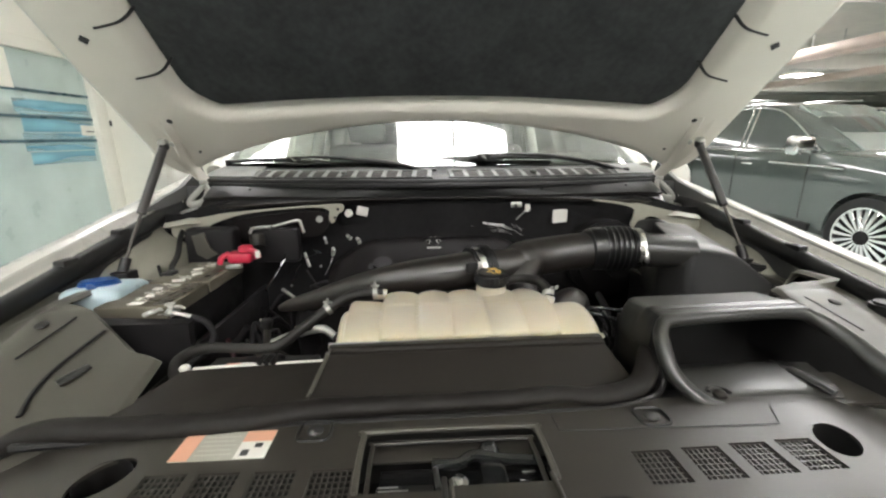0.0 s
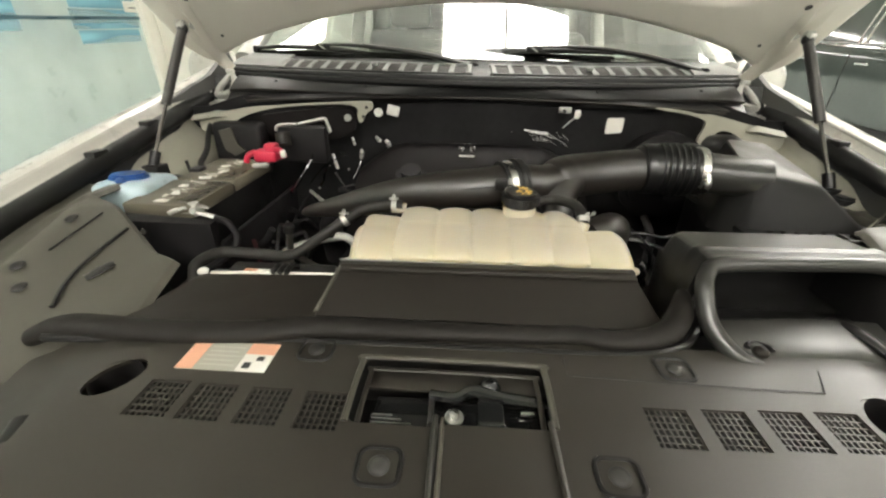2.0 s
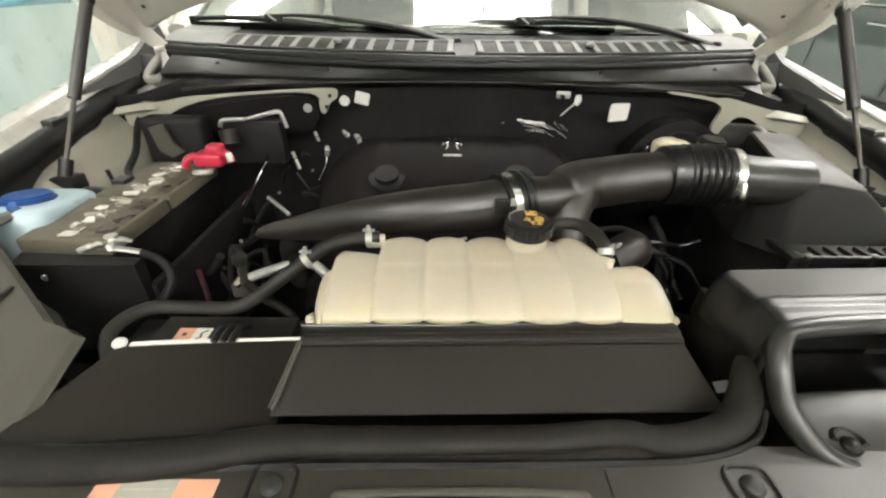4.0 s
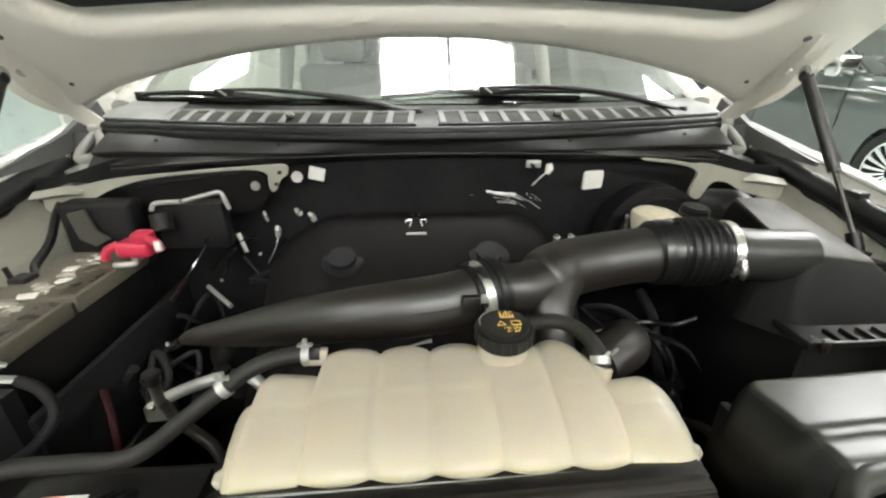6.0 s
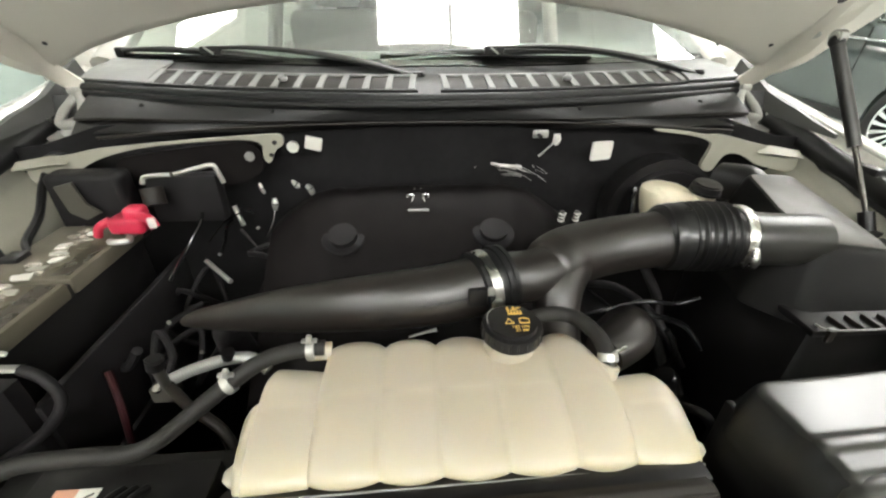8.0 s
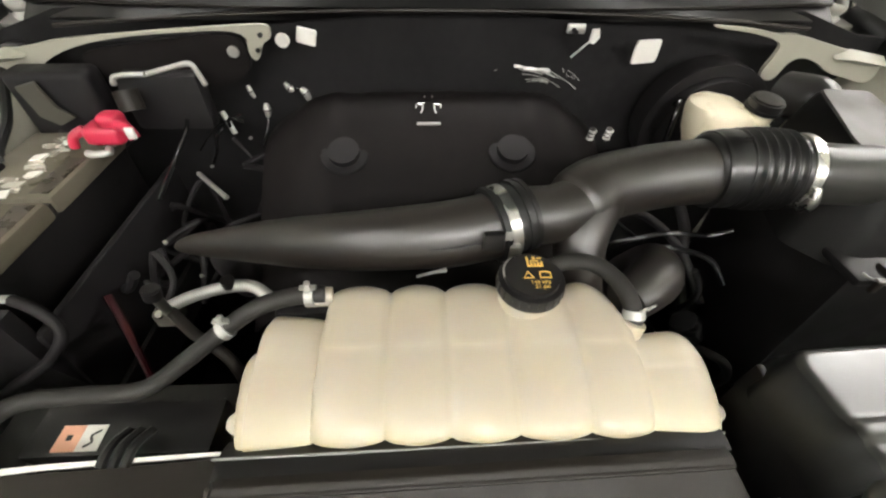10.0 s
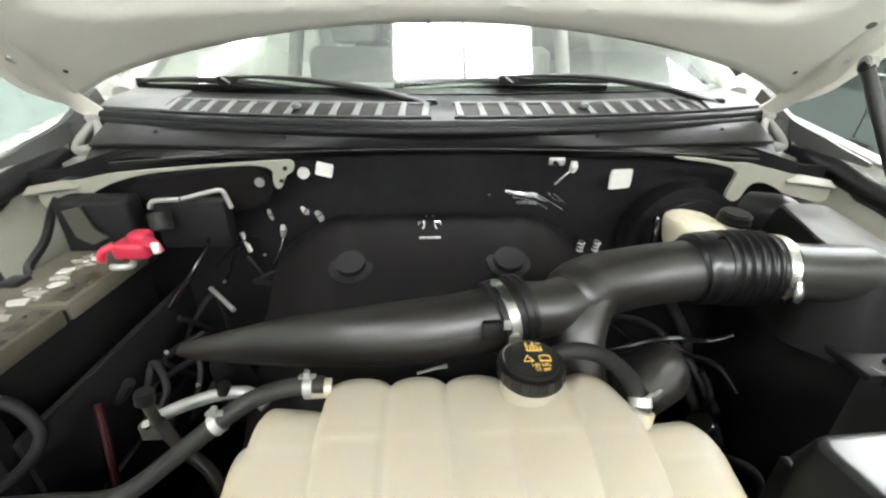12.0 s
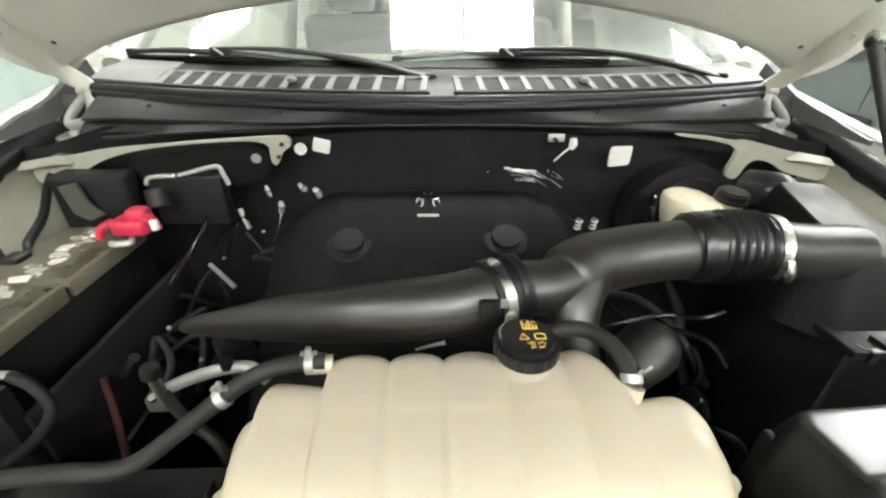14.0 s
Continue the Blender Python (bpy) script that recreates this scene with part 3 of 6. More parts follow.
def wheel(parent, x, y, r, side):
    o = part("wheel", tube([(x - 0.10, y, r), (x + 0.10, y, r)], r * 0.70, 40, 2), DARK, parent)
    t = bmesh.new()
    rings = []
    for k in range(48):
        a = 2 * math.pi * k / 48
        ring = []
        for dx, rr in ((-0.12, 0.74), (-0.135, 0.86), (-0.12, 0.97), (-0.06, 1.0), (0.06, 1.0), (0.12, 0.97), (0.135, 0.86), (0.12, 0.74)):
            ring.append((x + dx, y + rr * r * math.cos(a), r + rr * r * math.sin(a)))
        rings.append(ring)
    part("tyre", loft(rings + [rings[0]], True, False, t), RUBBER, o)
    f = x + side * 0.118
    rim = bmesh.new()
    for k in range(40):
        a0, a1 = 2 * math.pi * k / 40, 2 * math.pi * (k + 1) / 40
        rim = loft([[(f + side * dx, y + rr * r * math.cos(a), r + rr * r * math.sin(a)) for dx, rr in ((0, 0.76), (0.014, 0.74), (0.012, 0.70), (-0.02, 0.68))] for a in (a0, a1)], True, False, rim)
    part("rim", rim, CHROME, o)
    for k in range(20):
        a = 2 * math.pi * k / 20
        c, d = math.cos(a), math.sin(a)
        w = 0.05 * r
        sp = []
        for rr, ww, dx in ((0.16, 0.55, 0.012), (0.45, 0.9, 0.016), (0.72, 1.25, 0.006)):
            cy, cz = y + rr * r * c, r + rr * r * d
            sp.append([(f + side * (dx - 0.016), cy - w * ww * d, cz + w * ww * c), (f + side * (dx - 0.016), cy + w * ww * d, cz - w * ww * c), (f + side * dx, cy + 0.7 * w * ww * d, cz - 0.7 * w * ww * c), (f + side * dx, cy - 0.7 * w * ww * d, cz + 0.7 * w * ww * c)])
        part("spoke", loft(sp), CHROME, o)
    part("hub_cap", disc((f + side * 0.008, y, r), 0.17 * r, 0.03, (1, 0, 0), 24, 0.004), DARK, o)
    return o


for s in (-1, 1):
    for y in (0.88, 4.00):
        wheel(suv, s * 0.88, y, 0.40, s)


# ---- hood ----
hood = thing("hood", (0, 1.40, 1.43), "white open hood with a black felt pad beneath", "car hood")
CA, SA = math.cos(radians(38)), math.sin(radians(38))


def on_hood(x, s, off):
    """A point on the raised hood: s along it from the hinges, off along its upward normal."""
    y, z = 1.40 - s * CA, 1.43 + s * SA + 0.05 * (1 - (x / 0.83) ** 2)
    return Vector((x, y + off * SA, z + off * CA))


def pad_gap(x, s):
    """Distance outside the pad's outline; negative inside it."""
    ax = abs(x)
    dx, ds = ax - (0.625 - 0.10 * max(0, s - 0.6)), 0.246 - s
    d2 = s - 1.02
    r = 0.10
    qx, qs = dx + r, ds + r
    if qx > 0 and qs > 0:
        d = math.hypot(qx, qs) - r
    else:
        d = max(dx, ds)
    return max(d, d2)


def hood_half(s):
    return 0.828 - 0.05 * smoothstep(0.5, 1.15, s) - 0.05 * smoothstep(0.08, -0.03, s)


def hood_in(u, v):
    x0 = 2 * u - 1
    s0 = 0.152 - 0.27 * (0.80 * x0) ** 2
    s = s0 + (1.13 - 0.06 * x0 * x0 - s0) * v
    x = x0 * hood_half(s)
    g = pad_gap(x, s)
    e = min((1 - abs(x0)) * 0.82, (s - s0), 1.12 - s)
    roll = smoothstep(0.0, 0.035, g) * (0.35 + 0.65 * smoothstep(0.0, 0.03, e))
    dent = 0.010 * math.exp(-((abs(x) - 0.735) / 0.035) ** 2 - ((s - 0.10) / 0.05) ** 2)
    return on_hood(x, s, -0.030 * roll + 0.012 * smoothstep(0.02, 0.0, e) + dent)


part("inner_panel", sheet(hood_in, 110, 90), HOODIN, hood, "cream white painted inner hood panel")


def hood_out(u, v):
    x0 = 2 * u - 1
    s0 = 0.152 - 0.27 * (0.80 * x0) ** 2
    s = s0 + (1.15 - 0.06 * x0 * x0 - s0) * v
    return on_hood(x0 * (hood_half(s) + 0.006), s, 0.030 - 0.02 * abs(x0) ** 6)


part("outer_skin", sheet(hood_out, 40, 40, 0.003), WHITE, hood)


def pad_at(u, v):
    s = 0.246 + 0.774 * v
    half = 0.625 - 0.10 * max(0, s - 0.6)
    if s < 0.346:
        half -= 0.10 - math.sqrt(max(0, 0.01 - (0.346 - s) ** 2))
    x = (2 * u - 1) * half
    e = min(u, 1 - u, v, 1 - v)
    return on_hood(x, s, -0.020 - 0.004 * math.sin(2.2 * math.pi * u) * math.sin(3 * math.pi * v) + 0.014 * smoothstep(0.02, 0, e))


part("felt_pad", sheet(pad_at, 70, 60, 0.006), FELT, hood, "black felt insulation pad")
for px, ps in ((-0.47, 0.60), (0.50, 0.60), (0.0, 0.75), (-0.3, 0.9), (0.3, 0.9)):
    part("pad_button", dome(on_hood(px, ps, -0.026), 0.014, 0.004, (0, -SA, -CA)), FELT, hood)
for s in (-1, 1):
    for lane in (((0.598, 0.412), (0.625, 0.388), (0.652, 0.374), (0.700, 0.366)), ((0.606, 0.528), (0.630, 0.512), (0.658, 0.500), (0.705, 0.493))):
        part("drain_slit", tube([on_hood(s * px, ps, -0.0295) for px, ps in lane], 0.0042, 8, 6, 0.4), BLACK, hood)
    part("square_hole", disc(on_hood(s * 0.740, 0.472, -0.0305), 0.011, 0.002, (0, -SA, -CA), 4), BLACK, hood)
    part("round_hole", disc(on_hood(s * 0.700, 0.231, -0.0305), 0.007, 0.002, (0, -SA, -CA), 12), BLACK, hood)
    part("round_hole", disc(on_hood(s * 0.682, 0.106, -0.0305), 0.004, 0.002, (0, -SA, -CA), 10), BLACK, hood)
    part("round_hole", disc(on_hood(s * 0.025, 0.178, -0.0305), 0.003, 0.002, (0, -SA, -CA), 10), BLACK, hood)
    arm = []
    for y, z, x0, x1, h in ((1.190, 1.575, 0.694, 0.762, 0.006), (1.225, 1.546, 0.700, 0.766, 0.014), (1.255, 1.520, 0.706, 0.764, 0.010), (1.290, 1.490, 0.716, 0.768, 0.018), (1.330, 1.458, 0.722, 0.762, 0.012), (1.372, 1.420, 0.722, 0.752, 0.012), (1.400, 1.396, 0.718, 0.742, 0.008)):
        m = (x0 + x1) / 2
        arm.append([(s * x0, y + 0.012, z + 0.008), (s * (x0 + 0.006), y, z - h * 0.4), (s * (x0 + 0.35 * (x1 - x0)), y - 0.004, z - h), (s * m, y + 0.002, z - h * 0.45), (s * (x1 - 0.010), y - 0.005, z - h * 0.9), (s * x1, y + 0.003, z), (s * m, y + 0.02, z + 0.018)])
    b = loft(arm)
    bmesh.ops.subdivide_edges(b, edges=b.edges[:], cuts=1, use_grid_fill=True, smooth=0.6)
    ha = part("hinge_arm", b, HOODIN, hood)
    part("strut_stud", disc((s * 0.728, 1.206, 1.506), 0.013, 0.020, (1, 0, 0), 16, 0.003), HINGEP, ha)
    part("arm_bolt", disc((s * 0.735, 1.262, 1.508), 0.009, 0.008, (0, -SA, -CA), 6, 0.001), HINGEP, ha)

# gas struts
for s in (-1, 1):
    lo, hi = Vector((s * 0.757, 1.026, 1.222)), Vector((s * 0.727, 1.205, 1.500))
    st = thing("hood_strut", lo, "black gas strut propping the raised hood", "gas strut", "hood struts")
    mid = lo.lerp(hi, 0.42)
    part("cylinder", tube([mid, hi], 0.0105, 16, 2), GLOSSY, st)
    part("rod", tube([lo, mid], 0.0042, 12, 2), RODM, st)
    part("ball_socket", tube([lo - Vector((0, 0.004, 0.010)), lo + (hi - lo) * 0.07], 0.0115, 12, 2), BLACK, st)
    part("end_fitting", dome(hi, 0.013, 0.013), BLACK, st)
    part("bracket", box(lo.x - 0.02, lo.x + 0.05 * s if s > 0 else lo.x + 0.02, lo.y - 0.02, lo.y + 0.02, lo.z - 0.05, lo.z - 0.008, 0.004) if s > 0 else box(lo.x - 0.05, lo.x + 0.02, lo.y - 0.02, lo.y + 0.02, lo.z - 0.05, lo.z - 0.008, 0.004), BLACK, st)

# wipers: a long blade on a bowed arm, which runs down to its pivot under the hood's edge
for tip, end, clip, elbow, base in (((-0.735, 1.585, 1.456), (-0.235, 1.445, 1.434), (-0.472, 1.472, 1.470), (-0.27, 1.455, 1.462), (-0.020, 1.345, 1.424)), ((-0.095, 1.450, 1.452), (0.385, 1.460, 1.462), (0.150, 1.428, 1.474), (0.36, 1.425, 1.470), (0.625, 1.415, 1.420))):
    w = thing("wiper", base, "black windscreen wiper resting at the glass base", "wiper", "windscreen wipers")
    tip, end, clip, elbow, base = Vector(tip), Vector(end), Vector(clip), Vector(elbow), Vector(base)
    part("arm", tube([clip, clip.lerp(elbow, 0.5) + Vector((0, -0.004, 0.004)), elbow, elbow.lerp(base, 0.5) + Vector((0, 0, 0.006)), base], [0.006, 0.0085, 0.0115, 0.0135, 0.0120], 12, 8, 0.55), WIPERM, w)
    mid = clip - Vector((0, -0.006, 0.010))
    part("blade", tube([tip, tip.lerp(mid, 0.5) + Vector((0, 0, 0.004)), mid, mid.lerp(end, 0.5) + Vector((0, 0, 0.003)), end], [0.0055, 0.0085, 0.0095, 0.0085, 0.0055], 10, 7, 0.8), WIPERM, w)
    part("rubber_lip", tube([p - Vector((0, -0.004, 0.012)) for p in (tip, mid, end)], 0.005, 6, 5), RUBBER, w)
    part("end_cap", box(tip.x - 0.006, tip.x + 0.016, tip.y - 0.010, tip.y + 0.008, tip.z - 0.014, tip.z + 0.007, 0.003), BLACK, w)
    part("blade_clip", box(clip.x - 0.022, clip.x + 0.022, clip.y - 0.010, clip.y + 0.012, clip.z - 0.016, clip.z + 0.003, 0.004), BLACK, w)
    part("clip_pin", tube([clip + Vector((-0.010, -0.012, 0.001)), clip + Vector((0.008, -0.013, -0.012))], 0.0022, 6, 2), ZINC, w)
    part("pivot_cap", disc(base, 0.014, 0.020, seg=18, bev=0.003), BLACK, w)

# ---- front of the bay: cover over the radiator ----
cover = thing("radiator_cover", (0, 0.35, 1.10), "dark grey grained plastic cover over the radiator", "engine cover")


def cover_at(u, v):
    y = 0.055 + 0.455 * v
    half = 0.36 + 0.19 * smoothstep(-0.2, 1.05, v)
    x = (2 * u - 1) * half
    z = 1.1665 - 0.55 * max(0, abs(x) - 0.40) ** 2 - 0.02 * smoothstep(0.40, 0.55, abs(x)) - 0.35 * max(0, 0.24 - y) ** 1.5
    return Vector((x + 0.008, y, z))


plate = part("plate", sheet(cover_at, 60, 30, 0.004), COVERP, cover)
cut = bmesh.new()
VENTS = [(-0.319, 0.395), (-0.268, 0.394), (-0.213, 0.393), (-0.157, 0.392), (0.172, 0.396), (0.228, 0.398), (0.283, 0.401), (0.336, 0.403)]
O = Vector((0, 0.35, 1.10))
for vx, vy in VENTS:
    cut = box(vx - 0.0205, vx + 0.0205, vy - 0.0225, vy + 0.0225, 1.15, 1.18, 0, m=Matrix.Translation(-O), bm=cut)
for hx, hy in ((-0.380, 0.418), (0.386, 0.422)):
    cut = prism([(hx + 0.022 * math.cos(a) + 0.008 * math.sin(a), hy + 0.027 * math.sin(a)) for a in [2 * math.pi * k / 24 for k in range(24)]], 1.13, 1.19, m=Matrix.Translation(-O), bm=cut)
cut = prism(round_rect(0.194, 0.088, 0.012, 4, -0.034, 0.424), 1.13, 1.19, m=Matrix.Translation(-O), bm=cut)
carve(plate, cut)
for vx, vy in VENTS:
    g = bmesh.new()
    for k in range(8):
        p = vx - 0.0205 + 0.041 * k / 7
        g = box(p - 0.0008, p + 0.0008, vy - 0.023, vy + 0.023, 1.1625, 1.1642, 0, bm=g)
    for k in range(7):
        p = vy - 0.0225 + 0.045 * k / 6
        g = box(vx - 0.021, vx + 0.021, p - 0.0008, p + 0.0008, 1.1622, 1.1640, 0, bm=g)
    part("vent_mesh", g, COVERP, cover, smooth=False)
    part("vent_backing", box(vx - 0.024, vx + 0.024, vy - 0.024, vy + 0.024, 1.105, 1.110, 0), DARK, cover)
for hx, hy in ((-0.380, 0.418), (0.386, 0.422)):
    part("access_cup", disc((hx, hy + 0.004, 1.112), 0.026, 0.004, bm=tube([(hx, hy, 1.1655), (hx, hy + 0.004, 1.112)], [0.0245, 0.0245], 24, 3, caps=False)), BLACK, cover)
# moulded frame of the latch opening, with its channel towards the nose
fr = [(-0.131, 0.380), (-0.131, 0.455), (-0.119, 0.467), (0.050, 0.467), (0.063, 0.455), (0.063, 0.385)]
# Paler than the plate: the highlight along the rim, painted in.
part("opening_rim", tube([(x, y, 1.168) for x, y in fr], 0.0034, 8, 6, 0.7), SHELF, cover)
fr2 = [(-0.121, 0.385), (-0.121, 0.450), (-0.112, 0.457), (0.044, 0.457), (0.054, 0.448), (0.054, 0.385)]
part("opening_rim", tube([(x, y, 1.160) for x, y in fr2], 0.0026, 8, 6, 0.7), COVERP, cover)
part("inner_ledge", box(-0.122, 0.055, 0.440, 0.466, 1.146, 1.150, 0.001), COVERP, cover)
part("latch_recess", box(-0.145, 0.075, 0.372, 0.476, 1.085, 1.092, 0), DARK, cover)
part("channel_floor", box(-0.045, 0.058, 0.10, 0.382, 1.1660, 1.1700, 0.0015), COVERP, cover)
# Extra pale rib: the left channel edge's highlight in shape and colour.
part("channel_rib", tube([(-0.0405, 0.386, 1.1715), (-0.0405, 0.30, 1.1725), (-0.0405, 0.12, 1.1705)], 0.0022, 8, 6), SHELF, cover)
for x in (-0.047, 0.058):
    part("channel_rib", tube([(x, 0.388, 1.172), (x, 0.30, 1.173), (x, 0.12, 1.171)], 0.0030, 8, 6), SNORK if x < 0 else COVERP, cover)
for bx, by in ((-0.188, 0.474), (-0.090, 0.338), (0.106, 0.342), (0.206, 0.474), (-0.088, 0.22), (0.104, 0.22)):
    ring = [(bx + x, by + y, 1.1675) for x, y in round_rect(0.036, 0.034, 0.009, 4)]
    part("pin_pocket", tube(ring + [ring[0]], 0.0022, 6, 2, curve=False, caps=False), BLACK, cover)
    part("push_pin", dome((bx, by, 1.168), 0.0095, 0.0045), PINM, cover)
# raised panel seam, edge of a second moulding
part("panel_seam", tube([(0.088, 0.486, 1.1678), (0.088, 0.455, 1.1678), (0.20, 0.452, 1.1678), (0.345, 0.450, 1.1678), (0.362, 0.482, 1.1675)], 0.0008, 6, 4, 0.8, curve=False), BLACK, cover)
for s in (-1, 1):
    part("side_slot", tube([(s * 0.430, 0.365, 1.163), (s * 0.418, 0.338, 1.163)], 0.007, 10, 3, 0.3), BLACK, cover)
# warning label
part("label_panel", box(-0.328, -0.231, 0.434, 0.478, 1.1668, 1.1676, 0, m=None), LABELG, cover, "printed warning label in faded orange, grey and white")
part("label_stripe", box(-0.328, -0.309, 0.434, 0.478, 1.1676, 1.1681, 0), LABELO, cover)
part("label_stripe", box(-0.263, -0.231, 0.460, 0.478, 1.1676, 1.1681, 0), LABELO, cover)
part("label_field", box(-0.263, -0.231, 0.434, 0.460, 1.1676, 1.1681, 0), LABELW, cover)
lb = box(-0.258, -0.250, 0.438, 0.447, 1.1681, 1.1684, 0)
lb = box(-0.247, -0.239, 0.450, 0.457, 1.1681, 1.1684, 0, bm=lb)
part("label_mark", lb, INK, cover)
for k in range(5):
    part("label_line", box(-0.305, -0.268 - 0.004 * (k % 2), 0.441 + 0.007 * k, 0.4428 + 0.007 * k, 1.1676, 1.1679, 0), LABELL, cover)

# hood latch in the opening
latch = thing("hood_latch", (-0.03, 0.41, 1.09), "black steel hood latch with a bright bolt", "latch")
part("latch_plate", box(-0.112, 0.066, 0.400, 0.436, 1.136, 1.144, 0.003), SHINY, latch)
part("latch_arm", tube([(-0.056, 0.434, 1.150), (-0.03, 0.430, 1.152), (-0.012, 0.437, 1.156), (0.02, 0.432, 1.154), (0.066, 0.430, 1.150)], 0.006, 8, 6), SHINY, latch)
part("latch_hook", dome((0.006, 0.446, 1.148), 0.013, 0.016), SHINY, latch)
part("latch_body", box(-0.008, 0.020, 0.396, 0.434, 1.140, 1.156, 0.005), SHINY, latch)
part("bolt", disc((-0.030, 0.411, 1.149), 0.0055, 0.009, seg=6, bev=0.001), STEEL, latch)
part("bolt_washer", disc((-0.030, 0.411, 1.145), 0.0095, 0.003, seg=20), ZINC, latch)
part("latch_lug", box(0.036, 0.050, 0.416, 0.420, 1.146, 1.151, 0.001), STEEL, latch)
part("latch_rib", tube([(-0.054, 0.432, 1.148), (-0.052, 0.388, 1.160)], 0.0030, 8, 3), SNORK, latch)
for k in range(6):
    part("fin", box(-0.112, -0.092 + 0.010 * k if k < 4 else -0.058, 0.408 - 0.0048 * k, 0.4088 - 0.0048 * k, 1.1458, 1.1472, 0), ZINC, latch)
part("finned_block", box(-0.114, -0.056, 0.380, 0.412, 1.120, 1.1455, 0.002), BLACK, latch)

# hood-side rubber bolster behind the cover
bol = thing("hood_bulb_seal", (0, 0.50, 1.15), "thick dark grey rubber bulb seal behind the cover", "seal")
part("bulb", tube([(-0.548, 0.490, 1.150), (-0.50, 0.495, 1.166), (-0.39, 0.488, 1.170), (-0.29, 0.492, 1.171), (-0.20, 0.508, 1.172), (-0.13, 0.508, 1.174), (0.03, 0.511, 1.174), (0.11, 0.517, 1.174), (0.145, 0.511, 1.173), (0.190, 0.516, 1.174), (0.220, 0.528, 1.178), (0.240, 0.550, 1.186), (0.250, 0.572, 1.196), (0.254, 0.584, 1.201)], [0.0150, 0.0165, 0.0165, 0.0165, 0.0155, 0.0135, 0.0125, 0.0125, 0.0130, 0.0145, 0.0155, 0.0150, 0.0110, 0.0060], 16, 7, 0.75), SEALM, bol)
part("seal_carrier", tube([(-0.52, 0.478, 1.160), (-0.2, 0.490, 1.164), (0.03, 0.493, 1.164), (0.16, 0.497, 1.164), (0.23, 0.514, 1.165), (0.262, 0.545, 1.168)], 0.005, 8, 7), BLACK, bol)

# radiator support behind it
rad = thing("radiator_shroud", (0, 0.6, 0.62), "black radiator and fan shroud in the bay", "radiator")
part("core", box(-0.45, 0.45, 0.53, 0.60, 0.62, 1.125, 0.01), BLACK, rad)
part("fan_shroud", box(-0.43, 0.43, 0.61, 0.68, 0.64, 1.10, 0.02), BLACK, rad)
top = loft([[(-0.462, 0.512, 1.148), (-0.205, 0.526, 1.152), (-0.205, 0.640, 1.160), (-0.416, 0.630, 1.158)], [(-0.462, 0.512, 1.158), (-0.205, 0.526, 1.163), (-0.205, 0.640, 1.167), (-0.416, 0.630, 1.165)]])
part("top_panel", top, PLASTIC, rad, smooth=False)
part("bright_edge", loft([[(x, y - w, z), (x, y + w, z + 0.001), (x, y + w, z - 0.001), (x, y - w, z - 0.002)] for x, y, z, w in ((-0.405, 0.634, 1.1655, 0.0022), (-0.36, 0.6375, 1.1662, 0.0020), (-0.29, 0.6405, 1.1668, 0.0016), (-0.20, 0.6440, 1.1672, 0.0012))]), LABELW, rad, smooth=False)
part("edge_plug", dome((-0.417, 0.635, 1.166), 0.008, 0.006), LABELW, rad)
for x in (-0.309, -0.299, -0.289):
    part("edge_clip", tube([(x + 0.004, 0.668, 1.162), (x + 0.002, 0.650, 1.173), (x, 0.634, 1.170)], 0.0042, 8, 5), BLACK, rad)
part("side_tray", box(-0.47, -0.20, 0.655, 0.74, 1.100, 1.112, 0.004), BLACK, rad)
part("tray_step", box(-0.405, -0.235, 0.652, 0.705, 1.108, 1.1480, 0.004), BLACK, rad)
part("tray_label", box(-0.377, -0.356, 0.656, 0.680, 1.1484, 1.1490, 0), LABELO, rad, "orange and white sticker")
part("tray_label", box(-0.356, -0.336, 0.656, 0.680, 1.1484, 1.1490, 0), LABELW, rad)
part("label_mark", tube([(-0.350, 0.660, 1.1491), (-0.344, 0.664, 1.1491), (-0.347, 0.670, 1.1491), (-0.340, 0.675, 1.1491)], 0.0012, 6, 3, 0.3), INK, rad)
part("label_mark", box(-0.369, -0.364, 0.666, 0.671, 1.1490, 1.1493, 0), INK, rad)

# panel in front of the coolant tank
tc = thing("tank_shield", (0, 0.58, 1.12), "dark grey plastic shield in front of the coolant tank", "engine cover")
fq = [Vector((-0.220, 0.536, 1.166)), Vector((0.241, 0.550, 1.158)), Vector((0.206, 0.628, 1.209)), Vector((-0.197, 0.618, 1.209))]


def guard(u, v):
    """The shield's face: u across, v from its foot up to its rolled top edge."""
    p = fq[0].lerp(fq[1], u).lerp(fq[3].lerp(fq[2], u), 0.91 * v)
    n = Vector((0.05, -0.74, 0.67))
    off = 0.0035 * smoothstep(0.825, 0.845, v) + 0.0015 * smoothstep(0.870, 0.890, v) - 0.006 * smoothstep(0.95, 1.0, v) ** 2
    off -= 0.016 * (smoothstep(0.022, 0.0, u) ** 2 + smoothstep(0.978, 1.0, u) ** 2) + 0.010 * smoothstep(0.04, 0.0, v) ** 2
    return p + off * n


part("panel", sheet(guard, 64, 60, 0.004), PLASTIC, tc)
for du in (0.004, 0.020):
    part("edge_ridge", tube([guard(du, k / 10) + Vector((-0.001, -0.003, 0.003)) for k in range(1, 10)], 0.0016, 8, 2), SHELF, tc)


def lip(u, v):
    """The rolled top edge, falling back under the tank."""
    a = fq[0].lerp(fq[1], u).lerp(fq[3].lerp(fq[2], u), 0.905)
    return a + Vector((0, 0.034 * v, -0.003 + 0.002 * math.sin(3.1 * v) - 0.012 * v * v))


part("top_lip", sheet(lip, 24, 8, 0.003), BLACK, tc)
